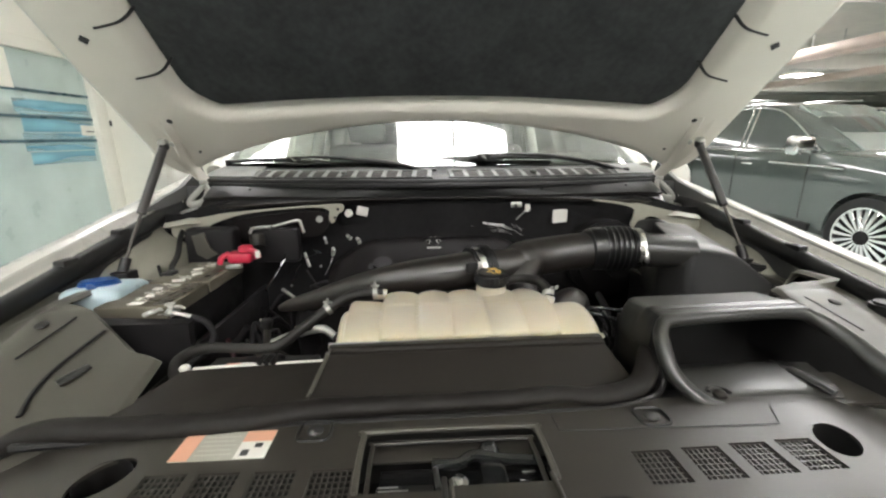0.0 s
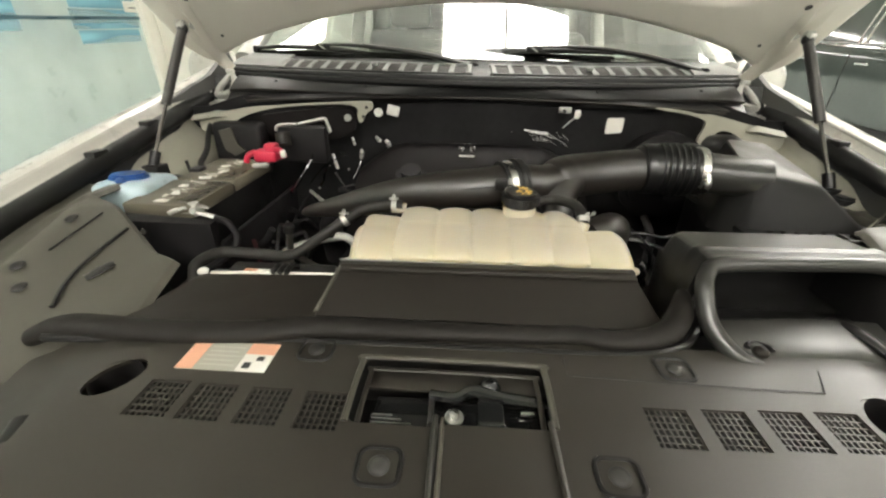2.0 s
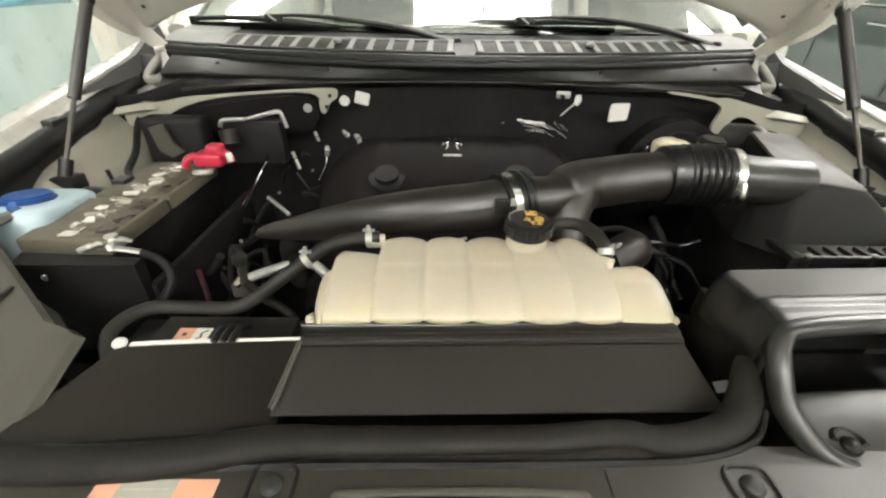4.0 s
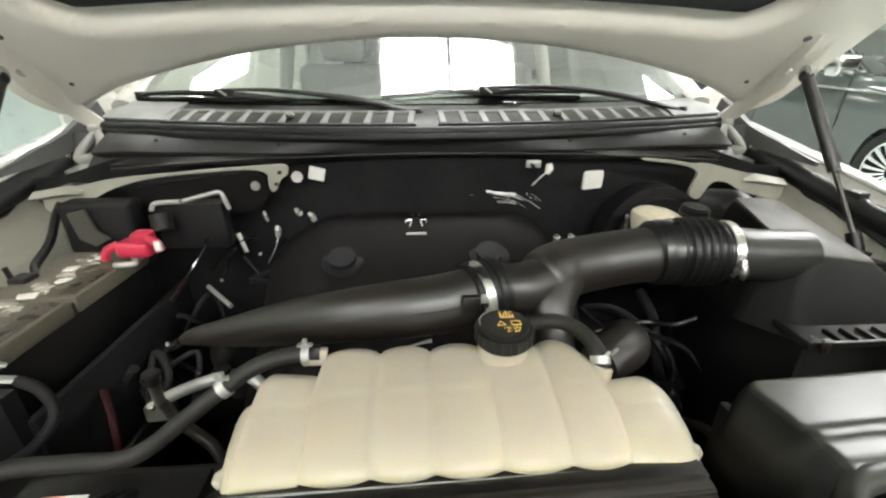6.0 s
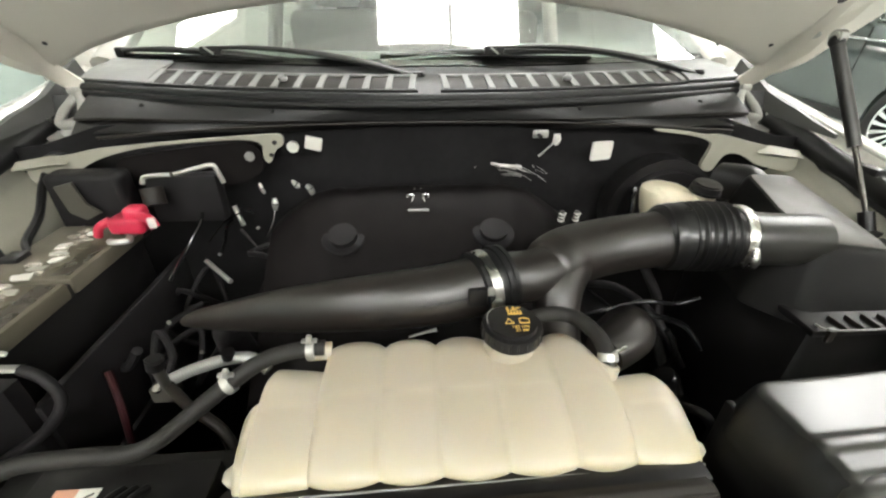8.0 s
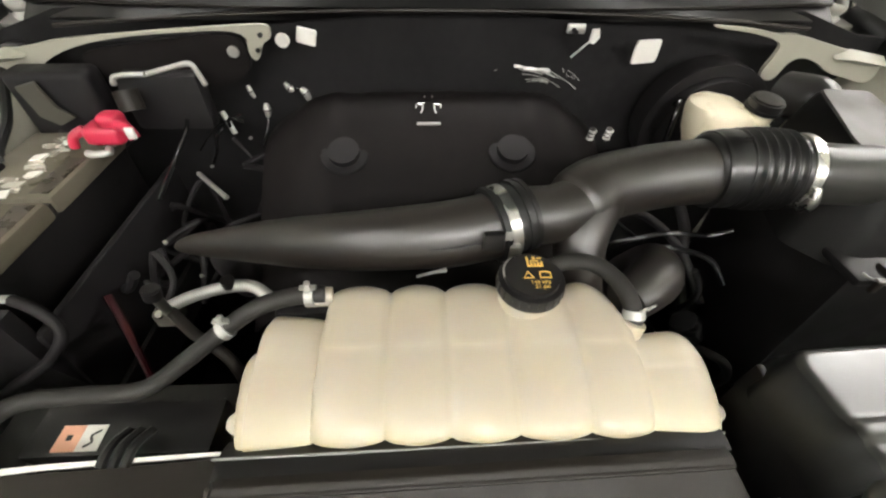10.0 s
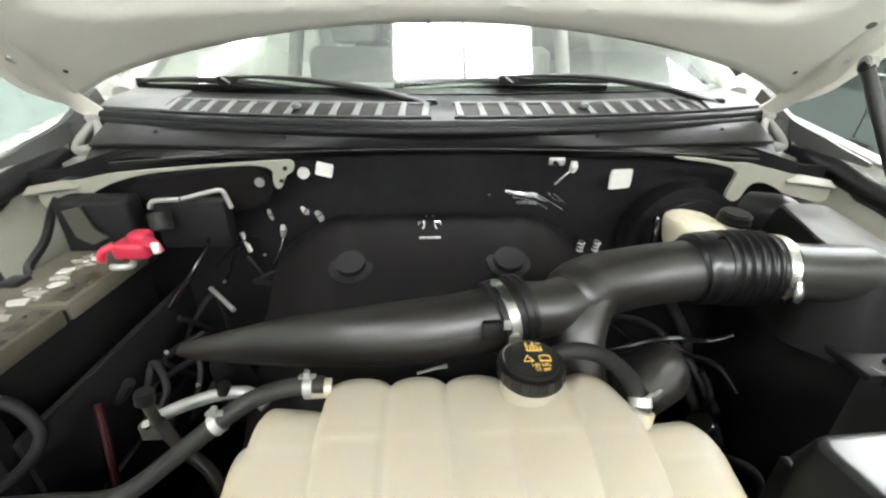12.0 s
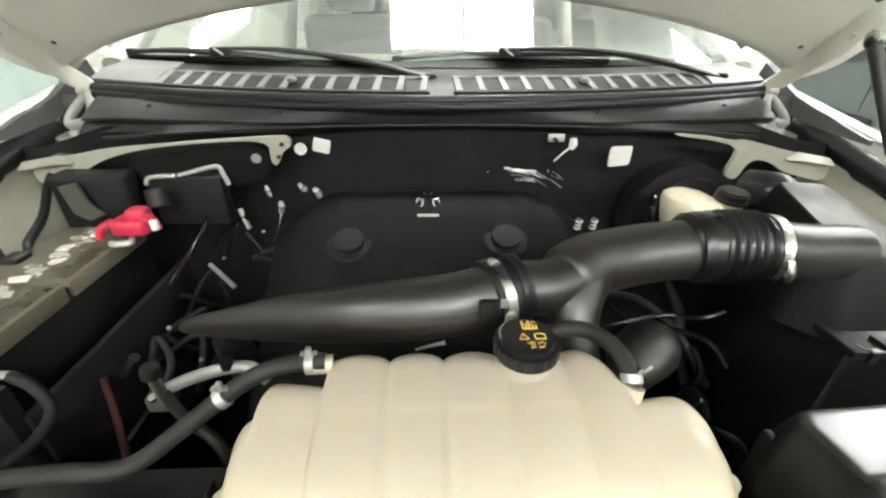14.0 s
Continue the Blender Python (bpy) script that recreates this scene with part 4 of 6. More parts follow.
# Pale colour stands in for light reflected along this edge.
part("rear_edge", tube([(-0.203, 0.6265, 1.2020), (-0.10, 0.6285, 1.2012), (0.05, 0.6315, 1.2002), (0.212, 0.6350, 1.1990)], 0.0012, 8, 8), SLAT, tc, "rear edge, painted pale for its reflected line")

# ---- coolant tank ----
tank = thing("coolant_tank", (0, 0.70, 1.09), "cream translucent coolant tank with seven lobes", "coolant tank")
EDGES = [-0.200, -0.129, -0.070, -0.016, 0.041, 0.100, 0.152, 0.227]


def tank_back(x):
    """The rear edge of the tank's top: square shoulder at one end, a lower rounded lobe at the other."""
    if x < -0.182:
        return 0.672 + 0.046 * math.sqrt(max(0, 1 - ((-0.182 - x) / 0.0181) ** 3.2))
    if x < -0.129:
        return 0.738 + 0.018 * math.sqrt(max(0, 1 - max(0, (-0.174 - x) / 0.0082) ** 2))
    if x < 0.108:
        return 0.786
    if x < 0.152:
        return 0.730 + 0.056 * math.sqrt(max(0, 1 - ((x - 0.108) / 0.0445) ** 2.4))
    return 0.672 + 0.058 * math.sqrt(max(0, 1 - max(0, (x - 0.190) / 0.0371) ** 2.4))


def tank_top(x):
    if x < -0.182:
        return 1.180 + 0.044 * math.sqrt(max(0, 1 - ((-0.182 - x) / 0.0182) ** 3.0))
    if x < -0.129:
        return 1.231
    if x < 0.152:
        return 1.2355 + 0.008 * x
    return 1.176 + 0.052 * math.sqrt(max(0, 1 - max(0, (x - 0.186) / 0.0412) ** 2.6))


def tank_ring(x, inset):
    f = 0.631 + 1.1 * inset + 0.020 * smoothstep(-0.184, -0.200, x) ** 2 + 0.020 * smoothstep(0.205, 0.227, x) ** 2
    b, t = tank_back(x) - 1.5 * inset, tank_top(x) - 0.85 * inset
    d = min(1.0, (b - f) / 0.13)
    w = 1.3 * inset
    corners = [(f + 0.070, t - 0.085), (f + 0.040, t - 0.060 + w), (f + 0.018 + w, t - 0.0495 + w), (f + 0.007 + w, t - 0.0450 + w), (f + 0.0015 + 0.8 * w, t - 0.0375 + 0.5 * w), (f + 0.0005, t - 0.029), (f + 0.009 * d, t - 0.0205), (f + 0.027 * d, t - 0.0120), (f + 0.050 * d, t - 0.0062), (f + 0.068 * d, t - 0.0040), (f + 0.0725 * d, t - 0.0031), (f + 0.080 * d, t - 0.0017), (b - 0.030 * d, t), (b - 0.013 * d, t - 0.0035), (b - 0.0035 * d, t - 0.012), (b, t - 0.03), (b - 0.01, t - 0.085)]
    pts = smooth_line([Vector((0, *c)) for c in corners], 3)
    return [Vector((x, p.y, p.z)) for p in pts]


rings = []
for i in range(7):
    a, b = EDGES[i], EDGES[i + 1]
    steps = 34 if i in (0, 6) else 18
    for k in range(steps + 1):
        t = k / steps
        bulge = math.sin(math.pi * (0.5 + 0.5 * t if i == 0 else 0.5 * t if i == 6 else t))
        x = a + (b - a) * (0.015 + 0.97 * t)
        if i == 0:
            x = a + (b - a) * (0.002 + 0.983 * (1 - math.cos(t * math.pi / 2)))
        if i == 6:
            x = a + (b - a) * (0.015 + 0.983 * math.sin(t * math.pi / 2))
        rings.append(tank_ring(x, 0.0046 * (1 - max(0, bulge) ** 0.6) + 0.0004))
part("tank_body", loft(rings), TANK, tank)
for s, p in ((-1, (-0.196, 0.668, 1.172)), (1, (0.214, 0.662, 1.180))):
    p = Vector(p)
    part("mount_ear", tube([p - Vector((s * 0.016, 0, 0)), p + Vector((s * 0.002, -0.001, 0.002)), p + Vector((s * 0.010, -0.003, 0.005)), p + Vector((s * 0.016, -0.004, 0.007))], [0.020, 0.015, 0.011, 0.004], 14, 6, 0.45), EAR, tank)
part("outlet_neck", disc((0.061, 0.755, 1.236), 0.0265, 0.02, seg=28), TANK, tank)
part("hose_port", tube([(-0.126, 0.765, 1.229), (-0.150, 0.762, 1.231)], 0.0095, 12, 2), TANK, tank)
part("hose_port", tube([(0.150, 0.714, 1.205), (0.158, 0.724, 1.232)], 0.0105, 12, 2), TANK, tank)
cap = part("pressure_cap", disc((0.061, 0.752, 1.2595), 0.0310, 0.023, seg=36, bev=0.005, r2=0.0300), BLACK, tank, "black pressure cap with yellow print")
for k in range(24):
    a = 2 * math.pi * k / 24
    part("grip_rib", tube([(0.061 + 0.0308 * math.cos(a), 0.752 + 0.0308 * math.sin(a), 1.255), (0.061 + 0.0302 * math.cos(a), 0.752 + 0.0302 * math.sin(a), 1.265)], 0.0010, 6, 1), BLACK, cap)
zt = 1.2716
pc = box(0.058, 0.0725, 0.7600, 0.7618, zt, zt + 0.0005, 0)
pc = box(0.058, 0.0598, 0.7618, 0.7725, zt, zt + 0.0005, 0, bm=pc)
pc = box(0.0707, 0.0725, 0.7618, 0.7660, zt, zt + 0.0005, 0, bm=pc)
for k in range(3):
    pc = box(0.0612 + 0.0031 * k, 0.0630 + 0.0031 * k, 0.7618, 0.7655, zt, zt + 0.0005, 0, bm=pc)
pc = box(0.0612, 0.0690, 0.7668, 0.7680, zt, zt + 0.0005, 0, bm=pc)
pc = box(0.0640, 0.0665, 0.7690, 0.7725, zt, zt + 0.0005, 0, bm=pc)
pc = box(0.0680, 0.0725, 0.7700, 0.7712, zt, zt + 0.0005, 0, bm=pc)
part("cap_symbol", pc, YELLOW, cap, smooth=False)
tri = [Vector((0.0570 + 0.0050 * math.cos(radians(a)), 0.7490 + 0.0050 * math.sin(radians(a)), zt + 0.0003)) for a in (90, 210, 330, 90)]
part("cap_symbol", tube(tri, 0.0006, 6, 1, curve=False), YELLOW, cap)
part("cap_symbol", tube([(p[0], p[1], zt + 0.0003) for p in [(0.0675, 0.7465), (0.0675, 0.7530), (0.0725, 0.7540), (0.0770, 0.7525), (0.0770, 0.7465), (0.0675, 0.7465)]], 0.0007, 6, 1, curve=False), YELLOW, cap)
writing("140 kPa", 0.0056, pose(0.0665, 0.7412, zt + 0.0003), YELLOW, cap, "cap_print", 0.0002)
writing("21 psi", 0.0056, pose(0.0672, 0.7362, zt + 0.0003), YELLOW, cap, "cap_print", 0.0002)
part("cap_print", tube([(0.061 + 0.026 * math.cos(radians(a)), 0.752 + 0.026 * math.sin(radians(a)), zt) for a in (128, 148, 168, 188)], 0.0007, 6, 4), ZINC, cap)

# ---- hoses at the tank ----
hl = thing("coolant_hose", (-0.3, 0.70, 1.16), "dull black rubber hose bending to the tank", "hose")
part("hose", tube([(-0.420, 0.615, 1.150), (-0.437, 0.650, 1.168), (-0.420, 0.690, 1.170), (-0.37, 0.702, 1.164), (-0.325, 0.706, 1.160), (-0.300, 0.713, 1.165), (-0.262, 0.726, 1.190), (-0.226, 0.740, 1.214), (-0.195, 0.752, 1.230), (-0.165, 0.760, 1.235), (-0.132, 0.763, 1.235)], 0.0086, 14, 7), HOSEM, hl)
for c, d in (((-0.226, 0.740, 1.214), (0.06, 0.025, 0.035)), ((-0.146, 0.761, 1.235), (1, 0.05, 0))):
    k = part("hose_clip", disc(c, 0.0104, 0.008, d, 18), ZINC, hl, "bright zinc hose clip")
    c = Vector(c)
    part("clip_ear", box(c.x - 0.0025, c.x + 0.0025, c.y - 0.003, c.y + 0.003, c.z + 0.009, c.z + 0.019, 0.001), ZINC, k)
    part("clip_ear", box(c.x - 0.008, c.x + 0.008, c.y - 0.003, c.y + 0.003, c.z + 0.011, c.z + 0.0135, 0.001), ZINC, k)
hr = thing("vent_hose", (0.16, 0.76, 1.22), "short black hose looping to the tank", "hose")
part("hose", tube([(0.085, 0.788, 1.238), (0.110, 0.792, 1.244), (0.136, 0.785, 1.246), (0.152, 0.760, 1.246), (0.158, 0.735, 1.238), (0.158, 0.718, 1.216)], 0.0085, 14, 7), HOSEM, hr)
k = part("hose_clip", disc((0.1585, 0.731, 1.235), 0.0102, 0.008, (0.05, 0.62, 0.75), 18), ZINC, hr, "bright zinc hose clip")
for dx, dy in ((-0.006, 0.0), (0.004, 0.004)):
    part("clip_ear", tube([(0.1655 + dx, 0.727 + dy, 1.241), (0.1675 + dx, 0.726 + dy, 1.2475), (0.1715 + dx, 0.728 + dy, 1.2470), (0.1700 + dx, 0.730 + dy, 1.2405)], 0.0013, 6, 3), ZINC, k)

# ---- air intake ----
pipe = thing("intake_pipe", (0.05, 0.86, 1.21), "satin black plastic air intake pipe, forked", "intake pipe")
part("left_pipe", tube([(-0.372, 0.922, 1.150), (-0.350, 0.918, 1.157), (-0.305, 0.905, 1.170), (-0.240, 0.884, 1.191), (-0.18, 0.860, 1.213), (-0.12, 0.842, 1.230), (-0.06, 0.834, 1.241), (0.0, 0.835, 1.247), (0.050, 0.844, 1.2535)], [0.006, 0.013, 0.019, 0.026, 0.030, 0.0325, 0.0345, 0.036, 0.036], 32, 9), GLOSSY, pipe)
part("pipe_elbow", tube([(-0.295, 0.908, 1.160), (-0.32, 0.935, 1.115), (-0.32, 0.96, 1.03)], [0.017, 0.024, 0.026], 20, 7), DARK, pipe)
part("mould_seam", tube([(-0.340, 0.9055, 1.1625), (-0.24, 0.861, 1.204), (-0.12, 0.8125, 1.2435), (-0.02, 0.8005, 1.256), (0.03, 0.8040, 1.262)], 0.0012, 6, 8), BLACK, pipe)
AX = Vector((0.93, 0.34, 0.10)).normalized()
JC = Vector((0.052, 0.846, 1.2545))
part("joint_sleeve", tube([JC - 0.016 * AX, JC + 0.022 * AX], 0.0392, 32, 2), RUBBER, pipe)
for k in (-0.016, 0.012, 0.021):
    part("sleeve_lip", tube([JC + (k - 0.0025) * AX, JC + (k + 0.0025) * AX], 0.0420 if k < 0.02 else 0.0405, 32, 1), RUBBER, pipe)
cl = part("band_clamp", tube([JC - 0.011 * AX, JC + 0.000 * AX], 0.0412, 36, 1), STEEL, pipe, "bright steel band clamp")
part("clamp_screw", box(-0.006, 0.006, -0.0475, -0.039, -0.022, 0.004, 0.002, m=Matrix.Translation(JC + Vector((0.004, 0.0, 0)))), STEEL, cl)
part("clamp_slot", box(-0.004, 0.004, -0.0425, -0.041, 0.010, 0.022, 0.001, m=Matrix.Translation(JC - 0.004 * AX)), ZINC, cl)
part("clamp_tab", box(0.022, 0.044, 0.797, 0.806, 1.254, 1.276, 0.003), BLACK, cl)
part("right_pipe", tube([JC + 0.012 * AX, (0.105, 0.857, 1.253), (0.130, 0.866, 1.254), (0.150, 0.876, 1.254)], [0.0325, 0.0325, 0.0325, 0.0325], 32, 6), GLOSSY, pipe)
part("pipe_bend", tube([(0.128, 0.868, 1.252), (0.137, 0.873, 1.254), (0.152, 0.884, 1.256), (0.175, 0.898, 1.2575), (0.22, 0.911, 1.260), (0.27, 0.916, 1.265), (0.325, 0.917, 1.269)], [0.028, 0.0385, 0.0410, 0.0405, 0.0395, 0.0390, 0.0390], 32, 8), GLOSSY, pipe)
part("branch", tube([(0.175, 0.899, 1.258), (0.152, 0.868, 1.245), (0.140, 0.838, 1.222), (0.142, 0.818, 1.185), (0.16, 0.812, 1.13), (0.20, 0.815, 1.06)], [0.037, 0.034, 0.029, 0.0265, 0.0265, 0.0265], 28, 8), GLOSSY, pipe)
pts, rr = [], []
for i in range(121):
    t = i / 120
    pts.append((0.328 + 0.068 * t, 0.918 - 0.004 * t, 1.2705))
    rr.append(0.0448 + 0.0022 * math.sin(math.pi * t) + (0.0046 * (0.5 - 0.5 * math.cos(2 * math.pi * 6 * t)) ** 2.2 - 0.0018 if 0.02 < t < 0.98 else 0))
part("bellows", tube(pts, rr, 36, 1, curve=False), BELLOW, pipe, "ribbed black rubber bellows")
part("cuff", tube([(0.300, 0.917, 1.2685), (0.306, 0.9175, 1.269), (0.318, 0.918, 1.270), (0.332, 0.918, 1.2705)], [0.0395, 0.0440, 0.0470, 0.0470], 36, 5), BELLOW, pipe)
part("cuff_lip", tube([(0.3055, 0.9175, 1.269), (0.3095, 0.9175, 1.2692)], 0.0462, 36, 1), BELLOW, pipe)
part("cuff", tube([(0.392, 0.914, 1.270), (0.418, 0.912, 1.269)], 0.0432, 36, 2), BELLOW, pipe)
cl = part("band_clamp", tube([(0.4015, 0.9135, 1.2698), (0.4135, 0.9125, 1.2692)], 0.0452, 36, 1), STEEL, pipe, "bright steel band clamp")
part("clamp_screw", tube([(0.4075, 0.869, 1.276), (0.4085, 0.865, 1.258), (0.4075, 0.872, 1.243)], [0.0045, 0.0075, 0.005], 10, 4), STEEL, cl)
part("sensor_pipe", tube([(0.412, 0.9125, 1.2692), (0.455, 0.911, 1.2655), (0.530, 0.912, 1.261)], [0.0375, 0.0368, 0.0368], 32, 4), SNORK, pipe)

ab = thing("air_filter_box", (0.60, 0.95, 0.95), "black plastic air filter box with a sloped lid", "air filter box")
low = [(0.500, 1.09, 1.16), (0.474, 0.98, 1.16), (0.454, 0.905, 1.16), (0.498, 0.846, 1.16), (0.735, 0.835, 1.16), (0.742, 1.10, 1.16)]
high = [(0.545, 1.085, 1.297), (0.512, 1.000, 1.295), (0.490, 0.938, 1.291), (0.514, 0.876, 1.273), (0.630, 0.882, 1.253), (0.640, 1.095, 1.288)]


def lid_ring(t, shrink=0.0, lift=0.0):
    pts = [Vector(a).lerp(Vector(b), t) for a, b in zip(low, high)]
    c = sum(pts, Vector()) / 6
    pts = [p.lerp(c, shrink) + Vector((0, 0, lift)) for p in pts]
    out = []
    for i, p in enumerate(pts):
        a, b = pts[i - 1], pts[(i + 1) % 6]
        q0, q1 = p.lerp(a, min(0.4, 0.014 / (a - p).length)), p.lerp(b, min(0.4, 0.014 / (b - p).length))
        out += [q0, q0.lerp(p, 0.55).lerp(q1.lerp(p, 0.55), 0.5), q1]
    return out


lid = loft([lid_ring(0), lid_ring(0.25), lid_ring(0.86), lid_ring(0.95, 0.01, 0.001), lid_ring(0.99, 0.035, 0.0015), lid_ring(1.0, 0.08, 0.0015), lid_ring(1.0, 0.5, 0.003)])
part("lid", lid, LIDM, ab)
# The light on the lid's top is put into this paler face.
part("lid_top", loft([lid_ring(0.985, 0.045, 0.0035), lid_ring(1.0, 0.065, 0.0045), lid_ring(1.0, 0.5, 0.0065)]), LIDLIT, ab, "upper face of the lid, painted lighter where light falls")
part("lid_flange", box(0.484, 0.745, 0.812, 1.11, 1.168, 1.180, 0.004), BLACK, ab)
part("lower_housing", box(0.50, 0.735, 0.83, 1.10, 0.86, 1.170, 0.012), BLACK, ab)
part("flange_rim", tube([(0.492, 0.822, 1.184), (0.508, 0.808, 1.184), (0.62, 0.806, 1.185), (0.738, 0.806, 1.185)], 0.0016, 8, 5), SLAT, ab)
for k in range(9):
    part("rib", box(0.522 + 0.024 * k, 0.5240 + 0.024 * k, 0.809, 0.836, 1.178, 1.1865, 0.0008), PLASTIC, ab)
for x in (0.500, 0.60, 0.70):
    part("clip", box(x - 0.005, x + 0.005, 0.802, 0.808, 1.168, 1.186, 0.002), PLASTIC, ab)
    part("clip_tip", box(x - 0.006, x + 0.004, 0.803, 0.809, 1.1865, 1.1895, 0.001), SLAT, ab)

sn = thing("intake_snorkel", (0.40, 0.60, 1.10), "dark grey plastic intake snorkel with a wide mouth", "air intake")
mouth = [(0.312, 0.494, 1.160), (0.287, 0.504, 1.166), (0.266, 0.530, 1.188), (0.263, 0.555, 1.218), (0.270, 0.572, 1.234), (0.292, 0.582, 1.242), (0.40, 0.590, 1.244), (0.480, 0.596, 1.242), (0.510, 0.592, 1.236), (0.535, 0.565, 1.215), (0.555, 0.520, 1.186), (0.572, 0.480, 1.168)]
part("mouth_rim", tube(mouth, [0.007, 0.0100, 0.0105, 0.0105, 0.0100, 0.0098, 0.010, 0.010, 0.011, 0.014, 0.016, 0.016], 16, 8), SNORK, sn)


def sn_top(u, v):
    x = 0.258 + 0.024 * smoothstep(0.72, 1.0, v) * (1 - u) + 0.275 * u
    y = 0.580 + 0.012 * u + 0.122 * v
    z = 1.250 - 0.004 * smoothstep(0.30, 0.36, v) + 0.003 * smoothstep(0.20, 0.25, v) + 0.0025 * smoothstep(0.05, 0.09, v) - 0.012 * v - 0.036 * smoothstep(0.80, 1.0, v) ** 2
    z -= 0.055 * (1 - math.sqrt(max(0, 1 - max(0, (0.085 - u) / 0.085) ** 2.4))) + 0.045 * smoothstep(0.88, 1.0, u) ** 2
    return Vector((x, y, z))


part("top_shell", sheet(lambda u, v: sn_top(0.052 + 0.948 * u ** 1.4, v), 48, 44, 0.004), SNORK, sn)
# Flank of the same shell; its shade is put in as a black material.
part("shaded_flank", sheet(lambda u, v: sn_top(0.054 * u ** 1.5, v), 16, 30, 0.004), RUBBER, sn, "snorkel flank, its shade painted in black")
part("back_wall", box(0.29, 0.57, 0.690, 0.698, 1.11, 1.205, 0.002), BLACK, sn)
part("side_wall", box(0.264, 0.272, 0.575, 0.69, 1.11, 1.212, 0.002), BLACK, sn)
part("side_tag", box(-0.016, 0.016, -0.006, 0.006, -0.001, 0.001, 0.0005, m=pose(0.262, 0.592, 1.150, 30, 0, 8)), SLAT, sn)
part("side_wall", box(0.560, 0.568, 0.575, 0.69, 1.11, 1.19, 0.002), BLACK, sn)
part("rear_flange", tube([(0.330, 0.715, 1.130), (0.331, 0.716, 1.160), (0.336, 0.712, 1.190), (0.350, 0.704, 1.205)], 0.004, 8, 6), SHINY, sn)
part("side_liner", sheet(lambda u, v: Vector((0.505 + 0.45 * (0.60 - (0.69 - 0.19 * u)) * (1 if u > 0.47 else 0), 0.69 - 0.19 * u, 1.150 + 0.085 * v * (1 - 0.62 * smoothstep(0.5, 1.0, u)))), 12, 6, 0.003), BLACK, sn)
part("duct_floor", box(0.28, 0.565, 0.56, 0.67, 1.115, 1.123, 0.002), BLACK, sn)
part("lower_lip", sheet(lambda u, v: Vector((0.284 + 0.205 * u, 0.498 + 0.066 * v + 0.010 * u, 1.158 + 0.020 * math.sqrt(v) - 0.010 * smoothstep(0.90, 1.0, v) ** 2 + 0.004 * math.sin(math.pi * u))), 20, 20, 0.004), SNORK, sn)
part("lower_panel", sheet(lambda u, v: Vector((0.478 + 0.075 * u, 0.500 + 0.060 * v, 1.154 + 0.010 * v)), 8, 6, 0.004), COVERP, sn)
part("stay", tube([(0.440, 0.575, 1.172), (0.452, 0.545, 1.176), (0.468, 0.502, 1.168)], [0.012, 0.010, 0.008], 10, 5, 0.5), BLACK, sn)
part("screw_pocket", tube([(0.318 + 0.013 * math.cos(radians(a)), 0.512 + 0.013 * math.sin(radians(a)), 1.170) for a in range(-10, 200, 30)], 0.003, 8, 3), BLACK, sn)
part("push_pin", dome((0.318, 0.510, 1.168), 0.009, 0.006), PLASTIC, sn)

mt = thing("headlamp_bracket", (0.74, 0.93, 1.14), "black moulded bracket with a round bump stop", "bracket")
part("plate", box(0.735, 0.790, 0.945, 1.025, 1.165, 1.190, 0.006), BLACK, mt)
part("stop", disc((0.765, 0.985, 1.198), 0.021, 0.020, seg=24, bev=0.004), RUBBER, mt)
part("cover", box(0.735, 0.790, 0.865, 0.940, 1.12, 1.195, 0.006), SHELF, mt)
part("lower_block", box(0.735, 0.80, 0.87, 1.02, 1.08, 1.165, 0.006), BLACK, mt)

bs = thing("bump_stop", (0.76, 0.70, 1.17), "black rubber hood bump stop on the inner fender", "bump stop")
part("stop", disc((0.765, 0.70, 1.195), 0.024, 0.035, seg=24, bev=0.005), RUBBER, bs)
part("base", disc((0.765, 0.70, 1.178), 0.032, 0.008, seg=24, bev=0.002), BLACK, bs)

# ---- battery ----
bat = thing("battery", (-0.585, 0.96, 1.0), "dusty grey-brown battery with a red terminal cover", "battery")
part("case", box(-0.665, -0.540, 0.80, 1.145, 0.985, 1.178, 0.006), BLACK, bat)
for y0, y1 in ((0.803, 0.955), (0.962, 1.142)):
    part("lid", box(-0.668, -0.532, y0, y1, 1.176, 1.204, 0.006), BATTERY, bat)
part("lid_groove", box(-0.664, -0.536, 0.9555, 0.9615, 1.176, 1.196, 0), BLACK, bat)
part("label_band", box(-0.566, -0.540, 0.812, 0.946, 1.2041, 1.2047, 0), LIDBAND, bat, "dark brown worn label")
part("label_band", box(-0.566, -0.540, 0.972, 1.060, 1.2041, 1.2047, 0), LIDBAND, bat, "dark brown worn label")
random.seed(33)
for k in range(26):
    y = 0.818 + 0.0112 * k + (0.016 if k > 11 else 0)
    cx, w, d = -0.598 + random.uniform(-0.013, 0.013), random.uniform(0.006, 0.015), random.uniform(0.004, 0.010)
    z = 1.2046 + 0.0004 * (k % 3)
    base = [(cx + w * a + random.uniform(-0.004, 0.004), y + d * b + random.uniform(-0.003, 0.003)) for a, b in ((-1, -0.8), (-0.2, -1), (1, -0.6), (0.8, 0.7), (0.1, 1), (-0.9, 0.6))]
    scrap = loft([[Vector((p, q, z)) for p, q in base], [Vector((p, q, z + random.uniform(0.0004, 0.0030))) for p, q in base]])
    part("label_patch", scrap, (LABELW, FOIL, LABELG, FOIL)[k % 4], bat, "crumpled shiny label scrap", smooth=False)
for y in (0.84, 0.90, 1.00, 1.06):
    part("cell_cap", disc((-0.575, y, 1.2045), 0.010, 0.004, seg=18, bev=0.001), BATTERY, bat)
part("rear_terminal", disc((-0.530, 1.108, 1.208), 0.009, 0.02, seg=14), STEEL, bat)
